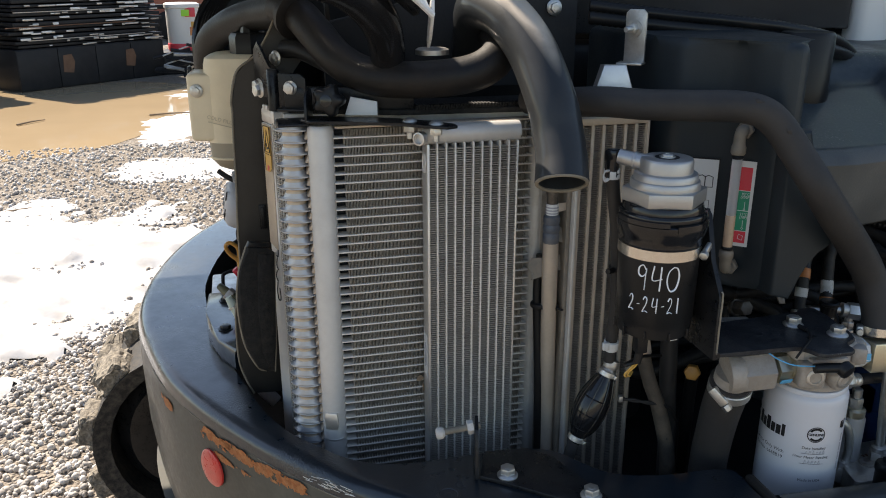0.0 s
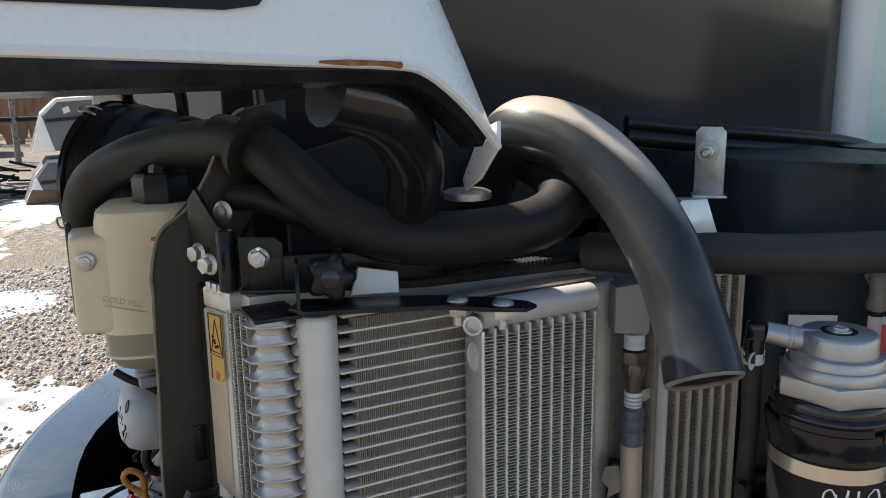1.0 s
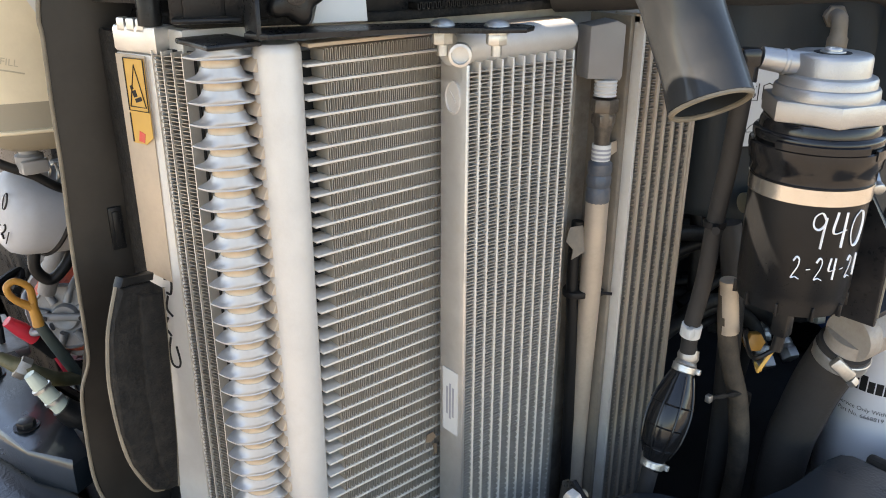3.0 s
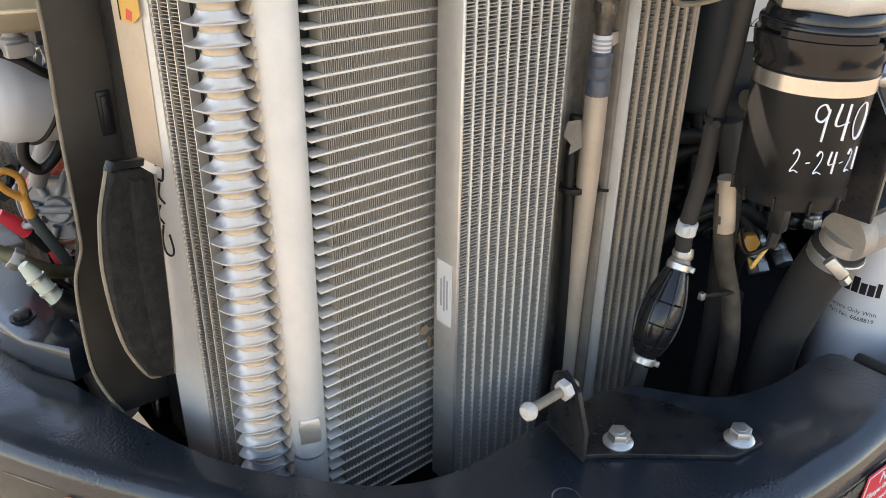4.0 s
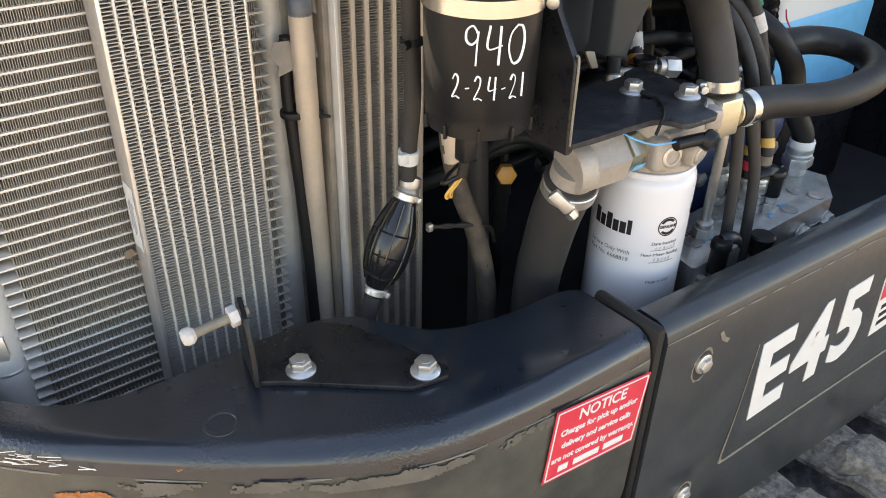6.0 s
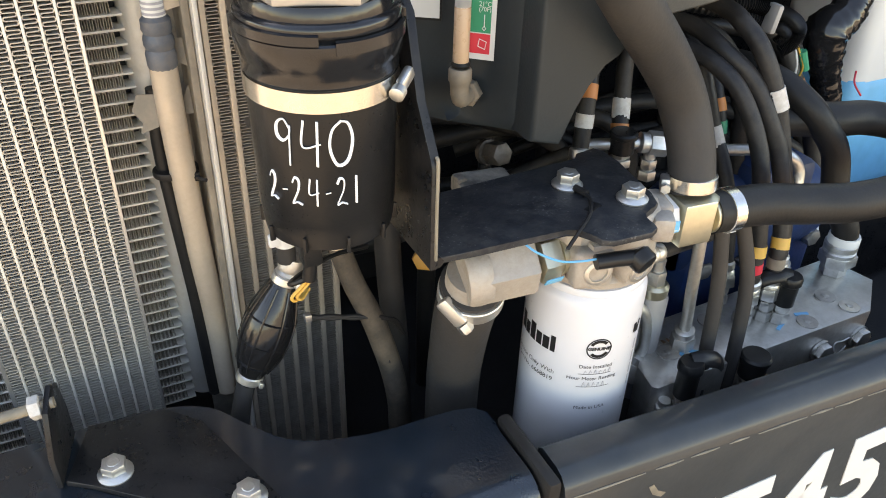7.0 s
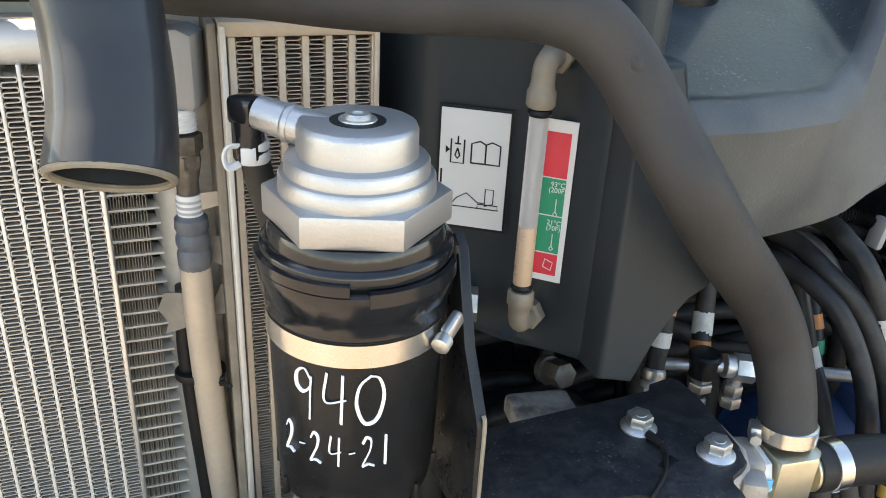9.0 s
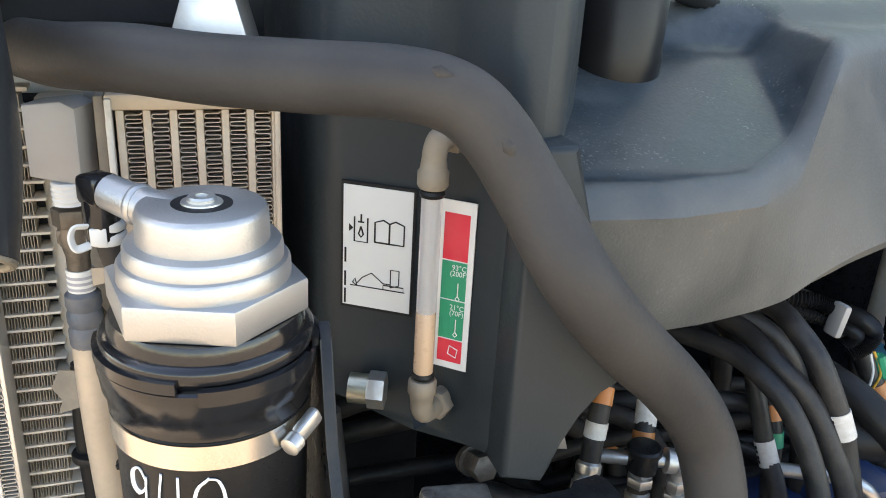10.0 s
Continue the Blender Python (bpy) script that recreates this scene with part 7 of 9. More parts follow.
part("mounting_ring", lathe([(0.043, 1.0612), (0.0470, 1.0625), (0.0475, 1.0680), (0.0450, 1.0715), (0.0420, 1.0740)], (FX, FY, 0), 48), M["casting"], hh, "rough beige-grey casting")
part("casting", prism([(-0.052, -0.018), (-0.040, -0.034), (-0.012, -0.040), (0.016, -0.044), (0.036, -0.036), (0.048, -0.016), (0.050, 0.012), (0.036, 0.040), (-0.020, 0.044), (-0.050, 0.026)], 1.072, 1.1215, 0.007, Matrix.Translation((FX, FY, 0)), 3), M["casting"], hh, "rough beige-grey casting")
part("boss", box((FX - 0.030, FY - 0.036, 1.087), (0.034, 0.024, 0.036), 0.006, Matrix.Rotation(radians(-14), 4, "Z"), 3), M["casting"], hh)
part("boss", lathe([(0.0165, -0.020), (0.0172, -0.004), (0.0165, 0.004), (0.0145, 0.0065)], seg=28, m=axis((FX + 0.006, FY - 0.048, 1.082), (0.10, -0.95, -0.18))), M["casting"], hh)
part("rib", box((FX - 0.010, FY - 0.040, 1.104), (0.050, 0.014, 0.010), 0.003, Matrix.Rotation(radians(-6), 4, "Z")), M["casting"], hh)
part("lug", box((FX + 0.046, FY - 0.012, 1.100), (0.028, 0.034, 0.034), 0.006, Matrix.Rotation(radians(-16), 4, "Z"), 3), M["casting"], hh)
part("lug", box((FX + 0.034, FY - 0.040, 1.108), (0.018, 0.020, 0.022), 0.004, Matrix.Rotation(radians(-30), 4, "Z"), 2), M["casting"], hh)
for px, py, pz, pa in ((FX - 0.031, FY - 0.0482, 1.086, (-0.24, -0.95, 0.0)), (FX + 0.007, FY - 0.0545, 1.081, (0.10, -0.95, -0.18))):
    port_ = part("port", lathe([(0.0112, -0.004), (0.0112, 0.0008), (0.0100, 0.0016), (0.0078, 0.0016), (0.0072, -0.004)], seg=26, m=axis((px, py, pz), pa)), M["zinc"], hh)
    part("bore", lathe([(0.0070, -0.004), (0.0070, -0.0005), (0.004, -0.0008)], seg=18, m=axis((px, py, pz), pa)), M["ink"], port_)
part("sensor", join(tube([(0.812, 0.868, 1.105), (0.828, 0.864, 1.106), (0.845, 0.858, 1.107)], 0.0062, 14, raw=True), lathe([(0.0085, 0), (0.0104, 0.002), (0.0104, 0.010), (0.009, 0.012), (0.003, 0.0122)], seg=24, m=axis((0.845, 0.862, 1.107), (0.22, -0.90, -0.35)))), M["plastic"], hh, "black plastic sensor plug")
part("lead", tube([(0.812, 0.868, 1.108), (0.798, 0.868, 1.110), (0.782, 0.872, 1.112), (0.768, 0.882, 1.117), (0.762, 0.892, 1.121)], 0.0009, 6), M["ltblue"], hh, "thin blue wire")
part("adapter", hexprism(0.0200, 0, 0.017, axis((0.803, 0.909, 1.089), (-1, 0.05, -0.04), 10), 0.0014), M["yzinc"], hh, "yellow zinc hex adapter")
part("adapter_paint", box((0.794, 0.8920, 1.0772), (0.016, 0.0012, 0.007), 0.0004, Matrix.Rotation(radians(28), 4, "X")), M["ltblue"], hh, "blue inspection paint dab")
part("adapter_collar", lathe([(0.0150, 0), (0.0170, 0.001), (0.0170, 0.012), (0.0150, 0.013)], seg=28, m=axis((0.816, 0.909, 1.089), (-1, 0.02, -0.03))), M["yzinc"], hh)
elb_ = axis((0.784, 0.911, 1.0880), (-1, 0.20, -0.10), 12)
part("elbow_body", join(prism(hexagon(0.0262), 0.0, 0.046, 0.004, elb_), lathe([(0.0240, 0.038), (0.0262, 0.042), (0.0262, 0.054), (0.0245, 0.0575), (0.014, 0.0582)], seg=36, m=elb_)), M["casting"], hh, "dull tan cast elbow body")
part("elbow_neck", lathe([(0.022, 0.0), (0.0225, 0.024), (0.0215, 0.034)], seg=28, m=axis((0.740, 0.924, 1.080), (0.05, 0.28, -1))), M["casting"], hh)
part("right_block", prism([(-0.019, -0.0185), (0.012, -0.0195), (0.020, -0.012), (0.020, 0.016), (-0.019, 0.018)], 1.0695, 1.111, 0.0025, Matrix.Translation((0.943, 0.9125, 0)) @ Matrix.Rotation(radians(-4), 4, "Z")), M["yzinc"], hh, "zinc tee block")
part("right_stub", lathe([(0.0165, 0), (0.0175, 0.001), (0.0175, 0.020)], seg=28, m=axis((0.960, 0.9075, 1.089), (1, -0.05, 0))), M["yzinc"], hh)
part("right_nut", hexprism(0.0195, 0, 0.018, axis((0.904, 0.9155, 1.093), (1, -0.10, 0), 10), 0.0016), M["label"], hh, "white painted hex nut")
part("paint_dab", box((0.9115, 0.8965, 1.0935), (0.014, 0.001, 0.011), 0.0004, Matrix.Rotation(radians(-10), 4, "Z")), M["ltblue"], hh, "blue inspection paint dab")
eh = thing("suction_hose", (0.75, 0.97, 0.68), "wide dusty black suction hose with worm clamp", "hose")
part("sleeve", tube([(0.7405, 0.927, 1.068), (0.7425, 0.936, 1.045), (0.7445, 0.948, 1.01), (0.7465, 0.958, 0.97), (0.7495, 0.968, 0.92), (0.752, 0.975, 0.80), (0.755, 0.98, 0.67)], [0.0262, 0.0262, 0.0256, 0.0250, 0.0250, 0.0250, 0.0250], 28), M["rubber2"], eh)
part("clamp", lathe([(0.0268, -0.0065), (0.0276, -0.0055), (0.0276, 0.0055), (0.0268, 0.0065)], seg=40, m=axis((0.7415, 0.930, 1.056), (0.08, 0.32, -1))), M["zinc"], eh, "zinc worm clamp")
cw_ = Matrix.Translation((0.718, 0.917, 1.053)) @ Matrix.Rotation(radians(-48), 4, "Z") @ Matrix.Rotation(radians(42), 4, "Y")
part("clamp_box", join(box((0, 0, 0), (0.026, 0.009, 0.013), 0.003, cw_), lathe([(0.0062, 0), (0.0062, 0.006), (0.005, 0.008)], seg=6, m=axis((0.7245, 0.911, 1.043), (0.45, -0.5, -0.7)))), M["zinc"], eh, "worm housing with hex screw")

br = thing("filter_bracket", (0.77, 0.93, 1.127), "black steel bracket shelf above the filter with gravel specks", "bracket")
part("shelf", prism([(0.689, 0.896), (0.694, 0.892), (0.720, 0.890), (0.765, 0.888), (0.795, 0.887), (0.804, 0.883), (0.808, 0.874), (0.811, 0.864), (0.819, 0.859), (0.852, 0.857), (0.860, 0.861), (0.862, 0.868), (0.860, 0.876), (0.864, 0.882), (0.876, 0.885), (0.884, 0.890), (0.889, 0.905), (0.898, 0.960), (0.897, 0.984), (0.892, 0.990), (0.872, 0.987), (0.866, 0.978), (0.720, 0.974), (0.704, 0.970)], 1.1222, 1.1278, 0.0012), M["speckled"], br)
part("web", prism([(0.8865, 1.1230), (0.8865, 1.203), (0.890, 1.209), (0.912, 1.240), (0.928, 1.292), (0.936, 1.298), (0.946, 1.292), (0.956, 1.24), (0.985, 1.19), (0.985, 1.1230)], 0.682, 0.688, 0.001, Matrix(((0, 0, 1, 0), (1, 0, 0, 0), (0, 1, 0, 0), (0, 0, 0, 1)))), M["black_steel"], br)
part("bend", tube([(0.6890, 0.8885, 1.1265), (0.6890, 0.972, 1.1265)], 0.0045, 12, raw=True), M["black_steel"], br)
part("edge_wear", tube([(0.6862, 0.8862, 1.131), (0.6858, 0.8860, 1.165), (0.6858, 0.8860, 1.204), (0.6862, 0.8895, 1.2095)], 0.0012, 6), M["rim"], br, "worn pale edge")
part("slot", box((0.832, 0.905, 1.1279), (0.015, 0.007, 0.0006), 0.0002, Matrix.Rotation(radians(20), 4, "Z")), M["ink"], br, "dark slot in the shelf")
flange_bolt("shelf_bolt", (0.833, 0.943, 1.128), (0, 0, 1), 0.0092, 0.0130, 0.012, M["zinc"], "zinc flange bolt through the bracket shelf", "shelf bolts")
flange_bolt("shelf_bolt", (0.868, 0.903, 1.128), (0, 0, 1), 0.0092, 0.0130, 0.012, M["zinc"], "zinc flange bolt through the bracket shelf", "shelf bolts")
nb = thing("clamp_bolt", (0.735, 1.045, 1.188), "zinc hex bolt with brass-toned spacer on the tank's foot", "bolt")
part("spacer", lathe([(0.0105, 0), (0.0105, 0.014)], seg=20, m=axis((0.724, 1.048, 1.188), (0.9, -0.4, 0))), M["yzinc"], nb)
part("head", hexprism(0.0130, 0.013, 0.025, axis((0.724, 1.048, 1.188), (0.9, -0.4, 0))), M["zinc"], nb)
lead = thing("sensor_lead", (0.80, 0.9, 1.135), "thin black lead looping over the shelf edge", "wire")
part("wire", tube([(0.833, 0.930, 1.131), (0.835, 0.922, 1.131), (0.834, 0.912, 1.130), (0.826, 0.900, 1.130), (0.816, 0.890, 1.130), (0.803, 0.881, 1.128), (0.790, 0.876, 1.118)], 0.0016, 8), M["cable"], lead)
part("lug", tube([(0.833, 0.932, 1.131), (0.836, 0.920, 1.131)], 0.0032, 8, raw=True), M["cable"], lead)


def worm_clamp(c, way, r, label, turn=0.0):
    """A stainless band with a slotted stretch and a worm housing; turn: where on the band the housing sits."""
    t = thing("worm_clamp", c, label, "clamp", "worm clamps")
    base = axis(c, way) @ Matrix.Rotation(radians(turn), 4, "Z")
    band_ = part("band", lathe([(r, -0.006), (r + 0.0009, -0.0055), (r + 0.0009, 0.0055), (r, 0.006)], seg=40, m=base), M["band"], t)
    m = base @ Matrix.Translation((r * 0.55, -(r + 0.003), 0))
    housing_ = part("housing", box((0, 0, 0), (0.016, 0.008, 0.013), 0.002, m), M["zinc"], t)
    part("screw", lathe([(0.0042, 0), (0.0042, 0.006)], seg=6, m=m @ Matrix.Translation((0.008, 0, 0)) @ Matrix.Rotation(radians(90), 4, "Y")), M["zinc"], housing_)
    for k in range(9):
        part("slot", box((0, 0, 0), (0.0008, 0.0012, 0.007), 0, base @ Matrix.Rotation(radians(-150 + 9 * k), 4, "Z") @ Matrix.Translation((r + 0.0010, 0, 0)) @ Matrix.Rotation(radians(90), 4, "Z")), M["steel"], band_)
    return t


worm_clamp((0.9435, 0.917, 1.121), (0.02, 0.12, 1), 0.0200, "steel worm clamp at the foot of the suction hose", 62)
worm_clamp((0.9820, 0.9060, 1.0885), (1, -0.06, 0.0), 0.0192, "steel worm clamp on the return hose", 20)

# ---- hydraulic reservoir ----
rv = thing("hydraulic_tank", (0.9, 1.2, 1.16), "dusty black moulded plastic hydraulic tank with a filler pocket", "tank")


def rounded(poly, z0, z1, rad):
    bm = prism(poly, z0, z1, 0)
    bmesh.ops.bevel(bm, geom=bm.edges[:], offset=rad, segments=4, affect="EDGES", profile=0.5, clamp_overlap=True)
    return bm


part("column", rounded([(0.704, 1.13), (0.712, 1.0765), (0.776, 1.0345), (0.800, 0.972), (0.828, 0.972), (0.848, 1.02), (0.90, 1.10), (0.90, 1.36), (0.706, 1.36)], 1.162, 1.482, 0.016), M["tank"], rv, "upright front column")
# the body with a sunken filler pocket in its top
hb_ = bmesh.new()
nx, ny = 72, 36
X0, X1, Y1 = 0.832, 1.50, 1.45


TOPX, TOPY = [0.83, 0.90, 0.97, 1.03, 1.096, 1.25, 1.50], [0.964, 0.957, 0.968, 1.006, 1.058, 1.15, 1.26]
LOWX, LOWZ = [0.832, 0.8345, 0.838, 0.845, 0.859, 0.877, 0.90, 0.95, 1.04, 1.075, 1.126, 1.50], [1.155, 1.170, 1.187, 1.208, 1.224, 1.233, 1.237, 1.236, 1.240, 1.248, 1.256, 1.28]


def body_pt(u, v):
    x = X0 + (X1 - X0) * u**1.7
    yf = float(np.interp(x, TOPX, TOPY))
    y = yf + (Y1 - yf) * v
    edge = min(v * (Y1 - yf) / 0.022, 1.0)
    base = 1.346 + 0.050 * min(1, max(0, (y - 1.00) / 0.17))
    # the pocket's far side wall rises to a rim
    w = x - 1.024 - 0.42 * (y - 1.00)
    s = min(1, max(0, w / 0.052))
    s = s * s * (3 - 2 * s)
    z = base + (1.424 - base) * s
    wb = min(1, max(0, (y - 1.19) / 0.05))
    z = z + (1.44 - z) * wb * wb * (3 - 2 * wb)
    # a shallow lip keeps the pocket's front edge proud
    z += 0.004 * max(0.0, 1 - abs(v * (Y1 - yf) - 0.016) / 0.020) * (1 - s)
    z -= 0.014 * (1 - edge) ** 2
    return Vector((x, y, z))


grid = [[hb_.verts.new(body_pt(i / nx, (j / ny) ** 1.5)) for i in range(nx + 1)] for j in range(ny + 1)]
for j in range(ny):
    for i in range(nx):
        f = hb_.faces.new((grid[j][i], grid[j][i + 1], grid[j + 1][i + 1], grid[j + 1][i]))
        c = f.calc_center_median()
        if c.y > float(np.interp(c.x, TOPX, TOPY)) + 0.022 and c.x - 1.024 - 0.42 * (c.y - 1.00) < 0.048:
            f.material_index = 1
prev = grid[0]
for k, dy in ((0.88, 0.0), (0.6, -0.002), (0.25, -0.002), (0.07, 0.0), (0.0, 0.010), (-0.04, 0.06), (-0.08, 0.25)):
    row = []
    for i in range(nx + 1):
        p0 = grid[0][i].co
        yb = 0.982 + 0.006 * max(0.0, 1 - (p0.x - 0.832) / 0.09) + 0.10 * max(0, p0.x - 0.90) + 0.26 * max(0, p0.x - 1.0) ** 1.25
        lo = float(np.interp(p0.x, LOWX, LOWZ))
        row.append(hb_.verts.new((p0.x, yb + (p0.y - yb) * max(k, 0) + dy, lo + (p0.z - lo) * k)))
    for i in range(nx):
        hb_.faces.new((prev[i], prev[i + 1], row[i + 1], row[i]))
    prev = row
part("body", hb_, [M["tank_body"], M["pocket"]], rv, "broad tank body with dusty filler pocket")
# dark plate laid over the body to paint its shaded left corner
part("shade_web", prism([(0.800, 1.380), (0.800, 1.168), (0.828, 1.160), (0.833, 1.170), (0.838, 1.189), (0.845, 1.2095), (0.859, 1.2255), (0.872, 1.2325), (0.886, 1.236), (0.842, 1.312), (0.828, 1.380)], -0.985, -0.952, 0.004, Matrix.Rotation(radians(90), 4, "X"), 3), M["tank"], rv, "dark moulded corner between column and body")
part("filler_neck", lathe([(0.037, 1.378), (0.0385, 1.398), (0.0370, 1.404), (0.0375, 1.475), (0.035, 1.48)], (0.962, 1.160, 0), 36), M["plastic"], rv, "black filler cap")

FN = Vector((-0.755, -0.655, 0)).normalized()
lm = facing((0.7425, 1.0535, 1.2865), (-0.55, -0.835, 0)) @ Matrix.Diagonal((0.83, 1.06, 1, 1))
ls = thing("fluid_label", (0.742, 1.056, 1.288), "white instruction label with black pictograms", "label")
ls_sheet = part("sheet", prism([(-0.0285, -0.040), (0.0285, -0.040), (0.0285, 0.040), (-0.0285, 0.040)], 0, 0.0012, 0, lm), M["label"], ls)
part("border", prism([(-0.0305, -0.042), (0.0305, -0.042), (0.0305, 0.042), (-0.0305, 0.042)], -0.0006, 0.0006, 0, lm), M["ink"], ls, "black border")


def outline(pts, m, r=0.0006, closed=True):
    q = [m @ Vector((x, y, 0.0014)) for x, y in pts]
    if closed:
        q.append(q[0])
    return tube(q, r, 5, raw=True)


part("pictogram", join(outline([(-0.019, 0.020), (-0.019, 0.004), (-0.008, 0.004), (-0.008, 0.020)], lm, closed=False), outline([(-0.016, 0.017), (-0.011, 0.017)], lm, closed=False), outline([(-0.0135, 0.017), (-0.0135, 0.022)], lm, closed=False), outline([(-0.0135, 0.014), (-0.0155, 0.009), (-0.0135, 0.007), (-0.0115, 0.009)], lm)), M["ink"], ls_sheet, "reservoir pictogram")
part("pictogram", prism([(-0.0235, 0.010), (-0.0200, 0.0125), (-0.0235, 0.015)], 0.0012, 0.0016, 0, lm), M["ink"], ls_sheet)
part("pictogram", join(outline([(-0.002, 0.005), (-0.002, 0.018), (0.005, 0.020), (0.010, 0.018), (0.015, 0.020), (0.022, 0.018), (0.022, 0.005), (0.010, 0.005)], lm), outline([(0.010, 0.005), (0.010, 0.018)], lm, closed=False)), M["ink"], ls_sheet, "open book pictogram")
part("pictogram", join(outline([(-0.022, -0.026), (0.024, -0.026)], lm, 0.0004, False), outline([(-0.018, -0.026), (-0.012, -0.020), (-0.004, -0.016), (0.006, -0.022), (0.012, -0.022)], lm, 0.0004, False), outline([(0.012, -0.024), (0.012, -0.012), (0.019, -0.012), (0.019, -0.022)], lm, 0.0004), outline([(0.006, -0.026), (0.006, -0.023), (0.023, -0.023), (0.023, -0.026)], lm, 0.0004), outline([(-0.020, -0.024), (-0.016, -0.026), (-0.018, -0.021)], lm, 0.0004)), M["ink"], ls_sheet, "digger pictogram")
for y in (-0.006, -0.022, -0.034):
    part("bar", prism([(-0.0272, y - 0.005), (-0.0256, y - 0.005), (-0.0256, y + 0.005), (-0.0272, y + 0.005)], 0.0012, 0.0015, 0, lm), M["ink"], ls_sheet)
gm = facing((0.7800, 1.0060, 1.277), Vector((-0.66, -0.75, 0))) @ Matrix.Diagonal((0.92, 0.98, 1, 1))
gl = thing("level_label", (0.7730, 1.0190, 1.277), "red and green fluid temperature label with white border", "label")
gl_sheet = part("sheet", prism([(-0.013, -0.058), (0.013, -0.058), (0.013, 0.058), (-0.013, 0.058)], 0, 0.001, 0, gm), M["label"], gl)
for y0, y1, k in ((0.019, 0.050, "red"), (-0.008, 0.018, "green"), (-0.036, -0.009, "green"), (-0.053, -0.037, "red")):
    part("field", prism([(-0.009, y0), (0.009, y0), (0.009, y1), (-0.009, y1)], 0.001, 0.0014, 0, gm), M[k], gl_sheet)
for tx, y in (("93°C", 0.014), ("(200F)", 0.010), ("21°C", -0.0135), ("(70F)", -0.0175)):
    part("writing", text_mesh(tx, 0.0050, gm @ Matrix.Translation((0.0035, y, 0.0015)), 0.0001), M["label"], gl_sheet, smooth=False)
for y in (-0.002, -0.0275):
    part("pictogram", outline([(0.0035, y + 0.006), (0.0035, y - 0.003), (0.0050, y - 0.005), (0.0035, y - 0.0065), (0.0020, y - 0.005), (0.0035, y - 0.003)], gm @ Matrix.Translation((0, 0, 0.0004)), 0.00035), M["label"], gl_sheet)
part("pictogram", outline([(-0.001, -0.047), (0.005, -0.049), (0.006, -0.043), (0.000, -0.041)], gm @ Matrix.Translation((0, 0, 0.0004)), 0.0004), M["label"], gl_sheet)
sg = thing("sight_gauge", (0.771, 1.004, 1.21), "clear sight tube half full of amber oil between grey elbows", "gauge")
gx = Vector((0.7600, 0.9985, 0))
part("tube", lathe([(0.0062, 1.222), (0.0062, 1.342)], (gx.x, gx.y, 0), 20), M["tube_clear"], sg, "clear plastic tube")
part("oil", lathe([(0.0058, 1.222), (0.0063, 1.223), (0.0063, 1.266), (0.0058, 1.267)], (gx.x, gx.y, 0), 18), M["oil"], sg, "amber oil")
for z0, sgn in ((1.345, 1), (1.219, -1)):
    part("elbow", join(lathe([(0.0078, 0), (0.0092, 0.002), (0.0092, 0.010), (0.0080, 0.012), (0.0072, 0.018)], seg=20, m=Matrix.Translation((gx.x, gx.y, z0)) @ (ID if sgn > 0 else Matrix.Rotation(math.pi, 4, "X"))), tube([(gx.x, gx.y, z0 + sgn * 0.014), (gx.x + 0.001, gx.y + 0.001, z0 + sgn * 0.023), (gx.x + 0.006, gx.y + 0.005, z0 + sgn * 0.028), (gx.x + 0.026, gx.y + 0.023, z0 + sgn * 0.028)], 0.0074, 14), hexprism(0.0112, 0.0, 0.008, axis((gx.x + 0.012, gx.y + 0.010, z0 + sgn * 0.028), -FN))), M["elbow"], sg, "grey plastic elbow")
    part("o_ring", lathe([(0.0070, -0.002), (0.0078, 0.0), (0.0070, 0.002)], (gx.x, gx.y, z0 - sgn * 0.003), 20), M["rubber"], sg)

# radiator filler neck and zinc bracket behind the hose
rn = thing("radiator_neck", (0.668, 1.14, 1.39), "pale cast filler tank with zinc angle bracket", "radiator tank")
part("tank", prism([(-0.030, 0.0), (0.032, 0.0), (0.016, 0.052), (-0.014, 0.052)], -0.02, 0.02, 0.004, facing((0.650, 1.140, 1.392), (-0.3, -0.95, 0.1))), M["alu"], rn)
part("angle", join(prism([(-0.015, 0), (0.015, 0), (0.015, 0.066), (0.010, 0.071), (-0.010, 0.071), (-0.015, 0.066)], -0.0016, 0.0016, 0.0005, facing((0.681, 1.142, 1.444), (-0.80, -0.60, 0))), box((0.672, 1.133, 1.446), (0.034, 0.024, 0.003), 0.0008, Matrix.Rotation(radians(-40), 4, "Z"))), M["zinc"], rn, "zinc plated angle")
part("bolt", join(hexprism(0.0075, 0.0, 0.009, axis((0.678, 1.142, 1.490), (-0.8, -0.6, 0))), lathe([(0.0042, 0.008), (0.0042, 0.022), (0.003, 0.024)], seg=14, m=axis((0.678, 1.142, 1.490), (-0.8, -0.6, 0))), lathe([(0.0115, -0.001), (0.0115, 0.001)], seg=20, m=axis((0.678, 1.142, 1.490), (-0.8, -0.6, 0)))), M["zinc"], rn)

# ---- valve block with its hoses ----
VZ = 0.905
vb = thing("valve_block", (1.10, 0.93, 0.66), "zinc plated steel valve block crowded with fittings", "valve block")
part("block", prism([(0.931, 0.896), (0.936, 0.892), (1.232, 0.890), (1.284, 0.930), (1.270, 0.986), (0.996, 0.976), (0.937, 0.926)], 0.828, VZ, 0.0015), M["zinc"], vb)
part("lower_block", prism([(0.945, 0.905), (1.23, 0.90), (1.26, 0.97), (1.0, 0.965)], 0.66, 0.828, 0.004), M["black_steel"], vb)
